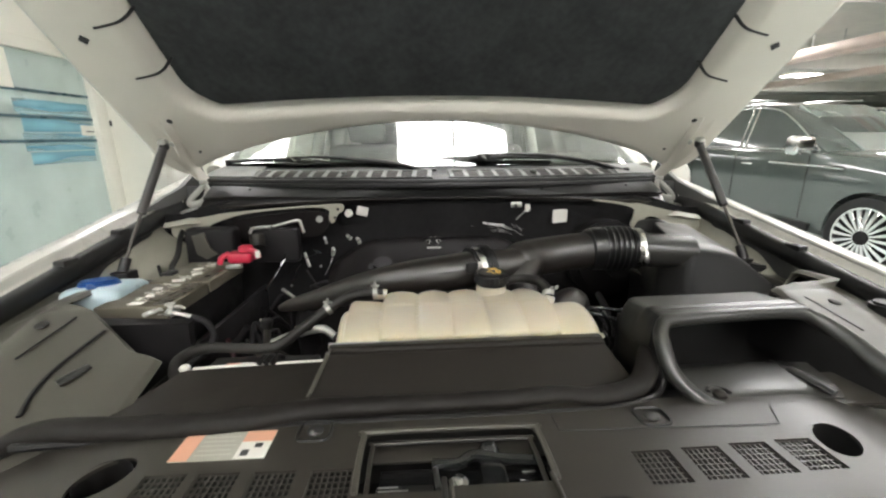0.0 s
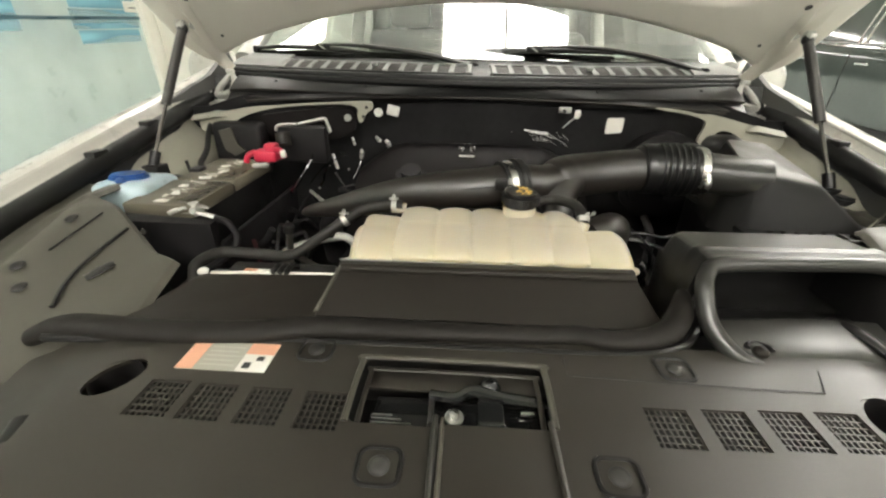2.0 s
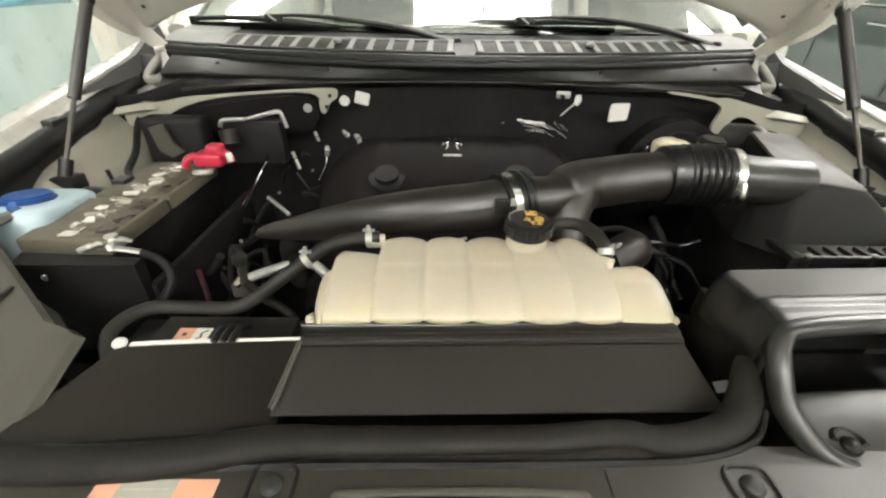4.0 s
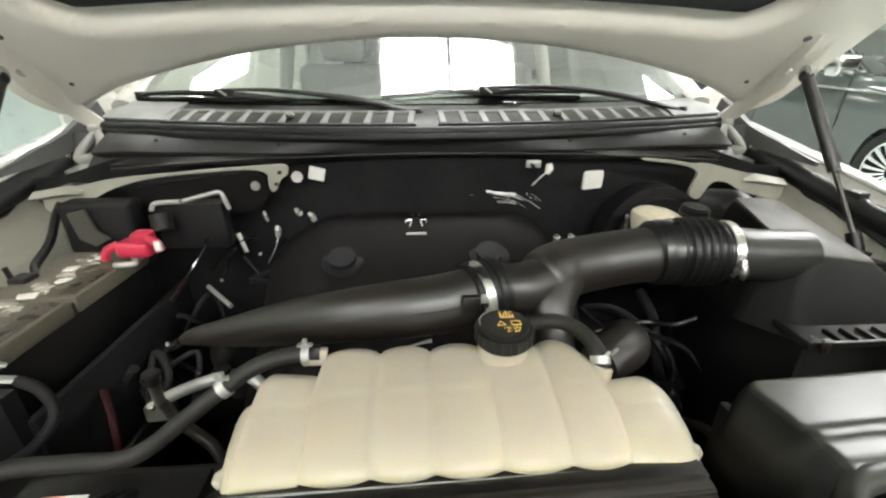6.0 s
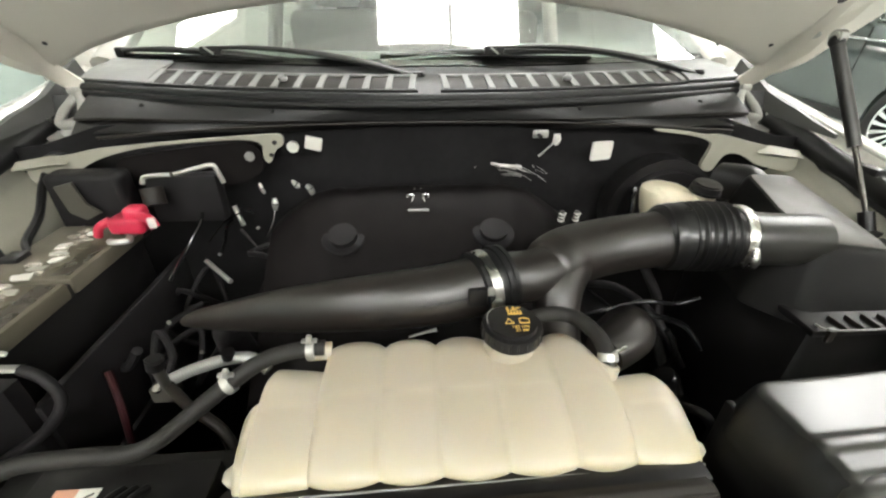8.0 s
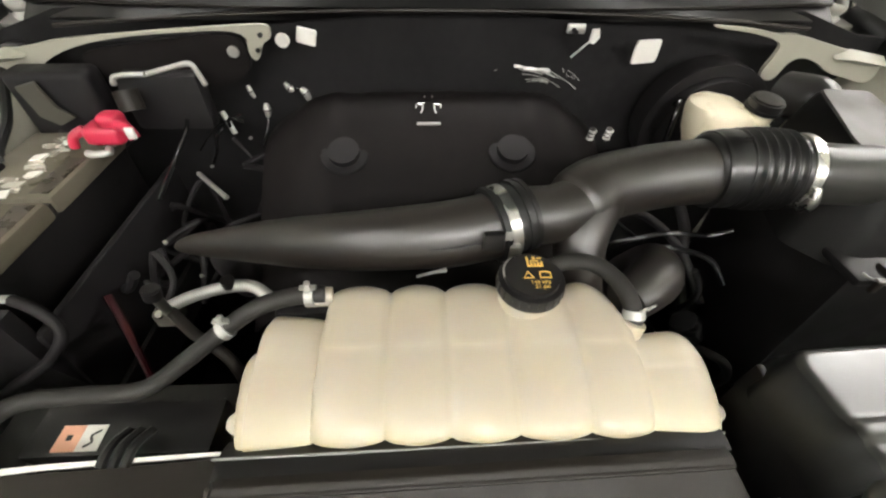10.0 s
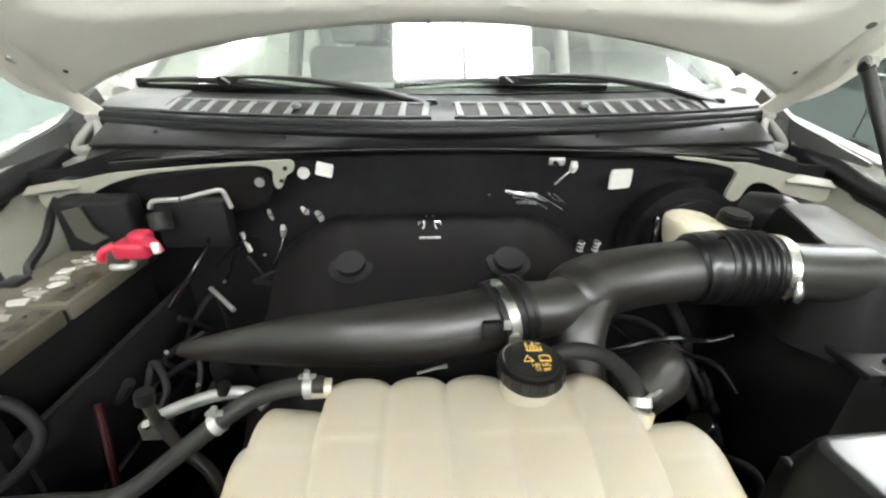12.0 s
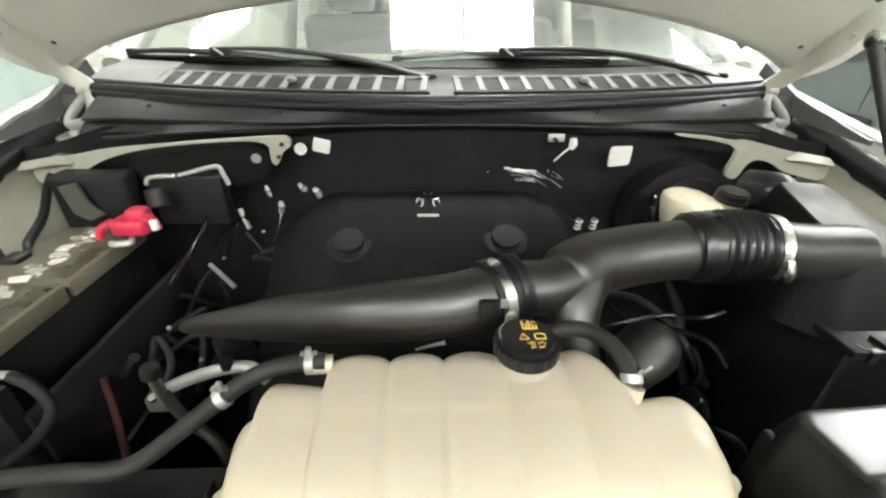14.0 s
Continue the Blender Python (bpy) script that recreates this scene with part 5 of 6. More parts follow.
rc = box(-0.545, -0.488, 1.078, 1.118, 1.212, 1.240, 0.008, 3)
rc = box(-0.520, -0.488, 1.085, 1.115, 1.232, 1.256, 0.008, 3, rc)
rc = tube([(-0.540, 1.088, 1.236), (-0.556, 1.080, 1.228), (-0.562, 1.078, 1.212)], 0.007, 10, 5, bm=rc)
rc = tube([(-0.492, 1.09, 1.242), (-0.474, 1.082, 1.240), (-0.466, 1.078, 1.226)], 0.008, 10, 5, bm=rc)
red = part("terminal_cover", rc, REDP, bat, "bright red plastic terminal cover")
part("cover_latch", box(-0.472, -0.460, 1.070, 1.077, 1.228, 1.246, 0.002), LABELW, red)
part("front_terminal", disc((-0.535, 0.815, 1.193), 0.009, 0.024, seg=14), ZINC, bat)
fc = box(-0.556, -0.524, 0.803, 0.830, 1.184, 1.192, 0.003)
fc = tube([(-0.545, 0.812, 1.190), (-0.52, 0.800, 1.192), (-0.492, 0.812, 1.178)], 0.0055, 8, 5, 0.7, bm=fc)
fc = tube([(-0.552, 0.82, 1.19), (-0.56, 0.80, 1.195), (-0.572, 0.795, 1.19)], 0.0042, 8, 5, bm=fc)
for a, b in (((-0.536, 0.812), (-0.560, 0.800)), ((-0.536, 0.812), (-0.512, 0.822)), ((-0.530, 0.808), (-0.524, 0.792)), ((-0.545, 0.820), (-0.566, 0.826))):
    fc = tube([(a[0], a[1], 1.193), ((a[0] + b[0]) / 2, (a[1] + b[1]) / 2, 1.198), (b[0], b[1], 1.192)], [0.006, 0.0065, 0.0035], 8, 4, 0.55, bm=fc)
part("cable_clamp", fc, ZINC, bat)
part("clamp_nut", disc((-0.528, 0.806, 1.200), 0.0055, 0.007, (0.1, -0.1, 1), 6, 0.001), STEEL, bat)
part("post_clamp", tube([(-0.540, 1.068, 1.207), (-0.525, 1.060, 1.210), (-0.508, 1.066, 1.209), (-0.515, 1.080, 1.208)], 0.0055, 8, 5), ZINC, bat)
tray = thing("battery_tray", (-0.58, 0.95, 0.97), "black plastic tray holding the battery", "tray")
part("base", box(-0.69, -0.47, 0.775, 1.17, 0.90, 0.985, 0.006), BLACK, tray)
part("front_wall", loft([[(-0.645, 0.763, 1.186), (-0.485, 0.775, 1.180), (-0.485, 0.775, 1.09), (-0.53, 0.765, 1.08), (-0.60, 0.758, 1.09), (-0.63, 0.758, 1.13)], [(-0.65, 0.790, 1.190), (-0.485, 0.795, 1.180), (-0.485, 0.795, 1.00), (-0.53, 0.795, 1.00), (-0.60, 0.795, 1.00), (-0.645, 0.795, 1.13)]]), DARK, tray)
part("side_wall", box(-0.490, -0.478, 0.79, 1.15, 0.98, 1.135, 0.004), DARK, tray)
part("tray_screw", disc((-0.598, 0.757, 1.170), 0.005, 0.004, (0, 1, 0), 10), STEEL, tray)
cb = thing("battery_cable", (-0.45, 0.82, 1.1), "thick black battery cable running into the bay", "cable")
part("cable", tube([(-0.495, 0.81, 1.178), (-0.465, 0.80, 1.172), (-0.450, 0.79, 1.145), (-0.47, 0.772, 1.115), (-0.52, 0.755, 1.085), (-0.56, 0.74, 1.05)], 0.0065, 12, 7), DARK, cb)
part("red_cable", tube([(-0.47, 0.88, 1.10), (-0.445, 0.845, 1.06), (-0.44, 0.82, 0.98)], 0.005, 8, 6), DARKRED, cb)

# ---- washer bottle ----
wb = thing("washer_bottle", (-0.72, 0.90, 1.0), "milky white washer bottle with a blue cap", "washer bottle")
wrings = []
for z, w in ((1.06, 0.80), (1.13, 0.90), (1.180, 0.99), (1.202, 1.0), (1.211, 0.96), (1.217, 0.86), (1.219, 0.70)):
    wrings.append([(-0.712 + w * x - 0.10 * y, 0.908 + w * y, z - 0.10 * w * y) for x, y in round_rect(0.112, 0.150, 0.026, 5)])
part("bottle", loft(wrings), MILKY, wb)
part("cap", disc((-0.722, 0.905, 1.224), 0.034, 0.011, (0, 0.10, 1), 36, 0.004), BLUECAP, wb, "blue snap cap")
part("cap_lip", disc((-0.722, 0.905, 1.219), 0.0365, 0.004, (0, 0.10, 1), 36, 0.001), BLUECAP, wb)
part("cap_tab", tube([(-0.718, 0.876, 1.226), (-0.708, 0.862, 1.225), (-0.697, 0.858, 1.222)], 0.007, 8, 5, 0.5), BLUECAP, wb)
wm = thing("relay_bracket", (-0.68, 1.03, 1.15), "small black relay bracket with connectors", "bracket")
part("bar", box(-0.745, -0.62, 1.015, 1.035, 1.175, 1.190, 0.003), BLACK, wm)
part("plug", box(-0.668, -0.640, 1.01, 1.04, 1.188, 1.212, 0.004), BLACK, wm)
part("prong", tube([(-0.675, 1.03, 1.19), (-0.68, 1.03, 1.225)], 0.004, 6, 2), BLACK, wm)
wl = thing("wiring_loom", (-0.70, 1.12, 1.2), "black wiring loom hanging down the apron", "cable")
part("loom", tube([(-0.72, 1.25, 1.295), (-0.715, 1.20, 1.262), (-0.695, 1.14, 1.225), (-0.68, 1.08, 1.205), (-0.655, 1.05, 1.198)], 0.007, 8, 7), RUBBER, wl)
part("loom", tube([(-0.70, 1.25, 1.29), (-0.68, 1.22, 1.25), (-0.655, 1.19, 1.215), (-0.645, 1.16, 1.18)], 0.006, 8, 7), RUBBER, wl)
part("loom_clip", box(-0.722, -0.69, 1.235, 1.26, 1.275, 1.305, 0.004), BLACK, wl)

# ---- engine ----
eng = thing("engine", (0, 1.0, 0.55), "black engine with a moulded cover and emblem", "engine")


def eng_top(u, v):
    x = -0.305 + 0.57 * u
    y = 0.885 + 0.335 * v
    e = abs(2 * u - 1)
    z = 1.10 + 0.150 * smoothstep(0.05, 0.85, v) - 0.07 * e ** 4 - 0.03 * smoothstep(0.12, 0.0, v) - 0.02 * smoothstep(0.9, 1.0, v)
    z += 0.006 * smoothstep(0.50, 0.56, e) * smoothstep(0.80, 0.74, e)
    return Vector((x, y, z))


part("engine_cover", sheet(eng_top, 44, 28, 0.006), ENGP, eng)
part("block", box(-0.27, 0.25, 0.87, 1.24, 0.52, 1.06, 0.03), DARK, eng)
part("front_case", box(-0.22, 0.20, 0.76, 0.88, 0.55, 1.02, 0.03), DARK, eng)
for x, y, z in ((-0.159, 1.070, 1.200), (0.102, 1.070, 1.203)):
    knob = part("cover_knob", disc((x, y, z), 0.034, 0.026, (0, -0.40, 0.92), 32, 0.010), DARK, eng)
    part("knob_ring", tube([(x + 0.035 * math.cos(a), y + 0.92 * 0.035 * math.sin(a), z + 0.40 * 0.035 * math.sin(a)) for a in [2 * math.pi * k / 24 for k in range(25)]], 0.0025, 6, 1, curve=False), DARK, knob)
for sx in (-1, 1):
    ex = -0.028 + sx * 0.0135
    part("emblem", box(ex - 0.0065, ex + 0.0065, 1.130, 1.1335, 1.2505, 1.2545, 0.0006), CHROME, eng)
    part("emblem", tube([(ex + sx * 0.0058, 1.129, 1.2525), (ex + sx * 0.0058, 1.124, 1.2510)], 0.0009, 6, 2), ZINC, eng)
    part("emblem", tube([(ex - sx * 0.0045, 1.129, 1.2520), (ex - sx * 0.0040, 1.121, 1.2495), (ex - sx * 0.0015, 1.114, 1.2472)], 0.0010, 6, 4), ZINC, eng)
    part("emblem", disc((-0.028 + sx * 0.006, 1.150, 1.2572), 0.0012, 0.001, (0, -0.4, 0.9), 8), ZINC, eng)
part("emblem_bar", box(-0.046, -0.010, 1.088, 1.0915, 1.2395, 1.2435, 0.0008), ZINC, eng)
part("coil_bracket", tube([(-0.046, 0.820, 1.194), (-0.025, 0.822, 1.199), (-0.012, 0.822, 1.202)], [0.0018, 0.0022, 0.0034], 8, 4, 0.6), ZINC, eng)
part("turbo_elbow", tube([(0.19, 0.79, 1.18), (0.235, 0.82, 1.182), (0.262, 0.87, 1.15), (0.27, 0.92, 1.08)], [0.026, 0.031, 0.031, 0.030], 24, 8), GLOSSY, eng)
part("ribbed_hose", tube([(0.285 + 0.010 * math.sin(0.5 * k), 0.80 - 0.002 * k, 1.125 - 0.006 * k) for k in range(25)], [0.0165 + 0.0022 * (k % 2) for k in range(25)], 16, 1, curve=False), SHINY, eng)
random.seed(4)
for k in range(9):
    x0, y0 = random.uniform(-0.46, -0.34), random.uniform(0.92, 1.2)
    pts = [(x0, y0, 1.0)]
    for j in range(4):
        pts.append((pts[-1][0] + random.uniform(-0.05, 0.06), pts[-1][1] + random.uniform(-0.06, 0.06), 1.03 + random.uniform(0, 0.09)))
    part("harness", tube(pts, random.uniform(0.004, 0.011), 8, 5), DARK, eng)
for path, r in ((((0.30, 1.08, 1.08), (0.33, 1.02, 1.11), (0.37, 0.96, 1.09), (0.40, 0.90, 1.03)), 0.007), (((0.42, 1.10, 1.10), (0.41, 1.02, 1.08), (0.38, 0.95, 1.05), (0.36, 0.86, 1.02)), 0.009), (((0.31, 0.78, 1.09), (0.325, 0.755, 1.10), (0.338, 0.75, 1.07), (0.335, 0.76, 1.02)), 0.006)):
    part("harness", tube(path, r, 10, 7), DARK, eng)
# bright sticks and pipes beside the cover
for a, b, r in (((-0.387, 1.20, 1.209), (-0.374, 1.192, 1.171), 0.0045), ((-0.435, 1.135, 1.125), (-0.378, 1.09, 1.105), 0.0045)):
    part("bright_tube", tube([a, b], r, 10, 2), ZINC, eng)
part("bright_tube", tube([(-0.383, 1.195, 1.160), (-0.372, 1.195, 1.140), (-0.360, 1.192, 1.122)], [0.0030, 0.0024, 0.0016], 8, 3), GLOSSY, eng)
for x, y, z in ((-0.335, 1.16, 1.18), (-0.415, 1.15, 1.13)):
    part("bright_bolt", disc((x, y, z), 0.0030, 0.006, (0.5, -0.2, 0.4), 8, 0.001), ZINC, eng)
# shiny connectors against the firewall
for pts, r in ((((-0.330, 1.203, 1.254), (-0.327, 1.200, 1.244), (-0.3235, 1.200, 1.234)), (0.0028, 0.0042, 0.0026)),
               (((-0.3075, 1.200, 1.224), (-0.3065, 1.197, 1.214), (-0.3100, 1.200, 1.200)), (0.0036, 0.0066, 0.0040)),
               (((-0.268, 1.203, 1.258), (-0.260, 1.199, 1.250), (-0.254, 1.200, 1.249)), (0.0030, 0.0062, 0.0044)),
               (((-0.242, 1.200, 1.249), (-0.235, 1.198, 1.243), (-0.232, 1.199, 1.231)), (0.0040, 0.0066, 0.0048))):
    plug = part("plug_body", tube(pts, r, 12, 4), ZINC, eng, "shiny silver plug")
    mid = Vector(pts[1])
    part("plug_ring", disc(mid, r[1] + 0.0006, 0.0022, Vector(pts[2]) - Vector(pts[0]), 14, 0.0004), GLOSSY, plug)
part("plug_lead", tube([(-0.254, 1.200, 1.249), (-0.248, 1.197, 1.251), (-0.242, 1.200, 1.249)], 0.0022, 8, 4), SHINY, eng)
part("plug_lead", tube([(-0.310, 1.200, 1.200), (-0.314, 1.190, 1.180), (-0.330, 1.180, 1.150)], 0.0022, 8, 4), SHINY, eng)
for cx in (0.2327, 0.2599):
    stack = part("plug_body", disc((cx, 1.100, 1.2175), 0.0050, 0.022, (0.05, -0.15, 1), 14, 0.001), GLOSSY, eng)
    for k in range(3):
        part("plug_ring", disc((cx + 0.0006 * k, 1.0995 - 0.001 * k, 1.2105 + 0.0068 * k), 0.0062 - 0.0008 * (k % 2), 0.0034, (0.05, -0.15, 1), 14, 0.0008), GLINT, stack)
# torn edge of the foil heat shield, its glints put into the pale colour
strip = loft([[(0.1158 + 0.0617 * a, 1.206 - 0.004 * math.sin(3 * a), 1.2870 - 0.0065 * a + 0.0006 * math.sin(17 * a)), (0.1158 + 0.0617 * a, 1.200, 1.2838 - 0.0075 * a + 0.0010 * math.sin(11 * a)), (0.1158 + 0.0617 * a, 1.203, 1.2840 - 0.0075 * a)] for a in [k / 14 for k in range(15)]])
part("foil_edge", strip, GLINT, eng, "torn shiny foil edge", smooth=False)
random.seed(9)
for x0, z0, x1, z1, sag, n in ((0.134, 1.262, 0.196, 1.246, 0.009, 6), (0.128, 1.281, 0.172, 1.270, 0.004, 4), (0.204, 1.278, 0.237, 1.252, 0.003, 3), (0.197, 1.283, 0.214, 1.266, -0.002, 2), (0.190, 1.226, 0.195, 1.221, 0.0, 2), (0.080, 1.282, 0.092, 1.281, 0.001, 1), (0.116, 1.283, 0.238, 1.238, 0.014, 7), (0.130, 1.276, 0.215, 1.240, 0.010, 4)):
    for k in range(n):
        a0 = random.uniform(0, 0.55)
        a1 = a0 + random.uniform(0.2, 0.45)
        off = random.uniform(-0.0035, 0.0035)
        line = []
        for j in range(4):
            a = a0 + (a1 - a0) * j / 3
            line.append((x0 + (x1 - x0) * a, 1.201 + random.uniform(-0.001, 0.001), z0 + (z1 - z0) * a + sag * math.sin(math.pi * a) + off + random.uniform(-0.0006, 0.0006)))
        part("foil_strand", tube(line, random.uniform(0.0004, 0.0009), 5, 3, 0.6), GLINT, eng)
# shiny cables and small fixings in the dark gaps
random.seed(21)
for k in range(7):
    if k < 4:
        p = Vector((random.uniform(-0.45, -0.31), random.uniform(1.06, 1.20), random.uniform(1.12, 1.27)))
    else:
        p = Vector((random.uniform(0.22, 0.42), random.uniform(0.78, 1.05), random.uniform(1.06, 1.15)))
    pts = [p]
    d = Vector((random.uniform(-1, 1), random.uniform(-0.6, 0.6), random.uniform(-1, 0.2))).normalized() * 0.022
    for j in range(4):
        d = (d + Vector((random.uniform(-1, 1), random.uniform(-1, 1), random.uniform(-0.9, 0.3))) * 0.012)
        pts.append(pts[-1] + d)
    part("cable", tube(pts, random.uniform(0.0015, 0.0034), 8, 6), SHINY, eng)
for k in range(7):
    p = Vector((random.uniform(-0.46, -0.36), random.uniform(0.92, 1.10), random.uniform(1.04, 1.12)))
    part("small_bolt", disc(p, 0.0035, 0.006, (random.uniform(-0.5, 0.5), -0.4, 0.8), 8, 0.001), STEEL, eng)

part("long_cable", tube([(0.26, 0.985, 1.080), (0.288, 0.98, 1.093), (0.332, 0.98, 1.105), (0.369, 0.98, 1.108), (0.419, 0.98, 1.101), (0.452, 0.975, 1.116)], 0.0042, 10, 7), SHINY, eng)
part("long_cable", tube([(0.30, 0.955, 1.100), (0.327, 0.95, 1.106), (0.367, 0.95, 1.099), (0.419, 0.945, 1.079), (0.45, 0.93, 1.04)], 0.0050, 10, 7), SHINY, eng)
part("long_cable", tube([(0.322, 0.865, 1.145), (0.333, 0.86, 1.129), (0.341, 0.858, 1.108), (0.341, 0.86, 1.082), (0.330, 0.87, 1.05)], 0.0048, 10, 7), SHINY, eng)
lines = thing("refrigerant_line", (-0.33, 0.86, 1.1), "bare aluminium refrigerant lines with a black cap", "pipe")
part("line", tube([(-0.395, 0.865, 1.085), (-0.36, 0.875, 1.098), (-0.31, 0.880, 1.112), (-0.27, 0.876, 1.118), (-0.245, 0.865, 1.105)], 0.0085, 12, 7), ZINC, lines)
part("line", tube([(-0.385, 0.862, 1.090), (-0.34, 0.825, 1.085), (-0.29, 0.795, 1.075), (-0.27, 0.775, 1.05)], 0.0075, 12, 7), PLASTIC, lines)
part("service_cap", disc((-0.372, 0.842, 1.148), 0.011, 0.018, (0.2, 0, 1), 16, 0.002), BLACK, lines)
part("service_port", tube([(-0.372, 0.842, 1.14), (-0.385, 0.86, 1.085)], 0.007, 10, 3), SHELF, lines)
part("service_cap", disc((-0.30, 0.878, 1.124), 0.009, 0.012, seg=14), BLACK, lines)
part("block_fitting", box(-0.405, -0.375, 0.85, 0.878, 1.065, 1.09, 0.003), SHELF, lines)
part("fitting_bolt", disc((-0.392, 0.852, 1.092), 0.006, 0.008, (0, -0.4, 1), 6, 0.001), STEEL, lines)

# ---- firewall fittings ----
res = thing("brake_fluid_reservoir", (0.49, 1.13, 1.20), "cream brake fluid reservoir with a black cap", "reservoir")
rr2 = []
for z, w, dx in ((1.178, 0.86, 0.012), (1.215, 0.98, 0.004), (1.238, 1.0, 0.0), (1.253, 0.96, -0.006), (1.264, 0.84, -0.014), (1.270, 0.64, -0.020), (1.273, 0.36, -0.024)):
    rr2.append([(0.460 + dx + w * x, 1.112 + w * y, z - 0.30 * max(0, x + dx + 0.012) * (1 if z > 1.22 else 0)) for x, y in round_rect(0.146, 0.085, 0.038, 6)])
part("bottle", loft(rr2), CREAM, res)
part("filler_neck", tube([(0.482, 1.096, 1.232), (0.484, 1.090, 1.264)], 0.0225, 24, 3), CREAM, res)
part("cap", disc((0.484, 1.088, 1.274), 0.0245, 0.016, (0.05, -0.10, 1), 32, 0.003), BLACK, res)
part("cap_rim", disc((0.484, 1.089, 1.266), 0.0262, 0.005, (0.05, -0.10, 1), 32), BLACK, res)
bo = thing("brake_booster", (0.50, 1.22, 1.15), "round black brake booster on the firewall", "brake booster")
part("drum", disc((0.49, 1.235, 1.17), 0.115, 0.09, (0, 1, 0), 40, 0.02), DARK, bo)
part("master_cylinder", tube([(0.48, 1.20, 1.17), (0.47, 1.09, 1.165)], 0.024, 16, 3), DARK, bo)
part("valve_body", tube([(0.556, 1.150, 1.262), (0.572, 1.110, 1.268), (0.586, 1.098, 1.262)], [0.034, 0.036, 0.030], 20, 4), BLACK, bo)
part("bright_line", tube([(0.404, 1.165, 1.226), (0.398, 1.160, 1.214), (0.397, 1.155, 1.198)], 0.0028, 8, 4), STEEL, bo)
part("vacuum_hose", tube([(0.41, 1.19, 1.225), (0.402, 1.17, 1.240), (0.392, 1.15, 1.225), (0.388, 1.14, 1.18)], 0.0055, 10, 6), SHINY, bo)

fb = thing("firewall_frame", (0, 1.22, 1.25), "body flanges along the firewall, darkened to greyish beige for shade", "body frame")


UPR = pose(0, 1.222, 0, 90, 0, 0)


def rounded(pts):
    """The outline's corners cut twice, for a pressed-steel look."""
    for _ in range(2):
        out = []
        for i, p in enumerate(pts):
            q = pts[(i + 1) % len(pts)]
            out += [(0.75 * p[0] + 0.25 * q[0], 0.75 * p[1] + 0.25 * q[1]), (0.25 * p[0] + 0.75 * q[0], 0.25 * p[1] + 0.75 * q[1])]
        pts = out
    return pts


part("flange", prism(rounded([(-0.745, 1.296), (-0.706, 1.304), (-0.651, 1.312), (-0.61, 1.321), (-0.534, 1.3275), (-0.431, 1.3355), (-0.307, 1.3435), (-0.273, 1.344), (-0.276, 1.322), (-0.292, 1.316), (-0.305, 1.286), (-0.318, 1.298), (-0.311, 1.337), (-0.434, 1.3312), (-0.520, 1.3235), (-0.580, 1.312), (-0.632, 1.294), (-0.679, 1.266), (-0.745, 1.250)]), 0.0, 0.008, 0.0, UPR), INNER, fb)
part("flange", prism(rounded([(0.437, 1.346), (0.505, 1.3405), (0.556, 1.331), (0.5716, 1.335), (0.628, 1.3215), (0.680, 1.309), (0.745, 1.296), (0.765, 1.285), (0.765, 1.248), (0.708, 1.262), (0.672, 1.270), (0.642, 1.289), (0.609, 1.297), (0.592, 1.287), (0.584, 1.259), (0.568, 1.256), (0.552, 1.268), (0.563, 1.300), (0.564, 1.320), (0.510, 1.334), (0.437, 1.342)]), 0.0, 0.008, 0.0, UPR), INNER, fb)
part("dark_liner", prism(rounded([(-0.590, 1.298), (-0.545, 1.306), (-0.430, 1.321), (-0.335, 1.328), (-0.318, 1.300), (-0.330, 1.262), (-0.390, 1.240), (-0.560, 1.236), (-0.600, 1.262)]), -0.012, -0.004, 0.0, UPR), ENGP, fb, "black sound-deadening liner")
part("flange_hole", disc((-0.290, 1.212, 1.329), 0.004, 0.004, (0, 1, 0), 12), BLACK, fb)
part("flange_hole", disc((-0.300, 1.212, 1.306), 0.0035, 0.004, (0, 1, 0), 12), BLACK, fb)
for s in (-1, 1):
    part("flange_fold", loft([[(s * 0.735, 1.235, 1.294), (s * 0.765, 1.222, 1.296), (s * 0.76, 1.20, 1.286), (s * 0.730, 1.212, 1.284)], [(s * 0.665, 1.226, 1.306), (s * 0.69, 1.214, 1.310), (s * 0.688, 1.196, 1.298), (s * 0.664, 1.206, 1.296)]]), INNER, fb)
part("cowl_lip", tube([(x, 1.262 - 0.05 * x * x, 1.352 - 0.055 * abs(x) ** 2.2) for x in [-0.62 + 1.24 * k / 12 for k in range(13)]], 0.0035, 8, 3), PLASTIC, fb)
part("tab", prism(rounded([(0.329, 1.308), (0.331, 1.314), (0.337, 1.3147), (0.365, 1.3160), (0.3715, 1.3155), (0.3725, 1.310), (0.3725, 1.284), (0.370, 1.2785), (0.364, 1.2778), (0.336, 1.2750), (0.330, 1.2755), (0.329, 1.281)]), 0.0, 0.006, 0.0015, pose(0, 1.244, 0, 90, 0, 0)), LABELW, fb, "white square tab")
part("tab", box(-0.242, -0.210, 1.236, 1.244, 1.306, 1.332, 0.003, m=pose(-0.226, 1.24, 1.32, 0, 14, 0) @ pose(0.226, -1.24, -1.32)), LABELW, fb)
part("tab", disc((-0.265, 1.236, 1.314), 0.011, 0.006, (0, 1, 0), 18), LABELW, fb)
part("tab", disc((-0.345, 1.226, 1.300), 0.009, 0.008, (0, 1, 0), 18), ZINC, fb)
part("tab", box(0.204, 0.236, 1.240, 1.246, 1.3235, 1.3395, 0.003), ZINC, fb)
part("tab", tube([(0.251, 1.236, 1.333), (0.2515, 1.234, 1.322), (0.248, 1.235, 1.312)], [0.006, 0.0085, 0.005], 12, 4, 0.6), LABELW, fb)
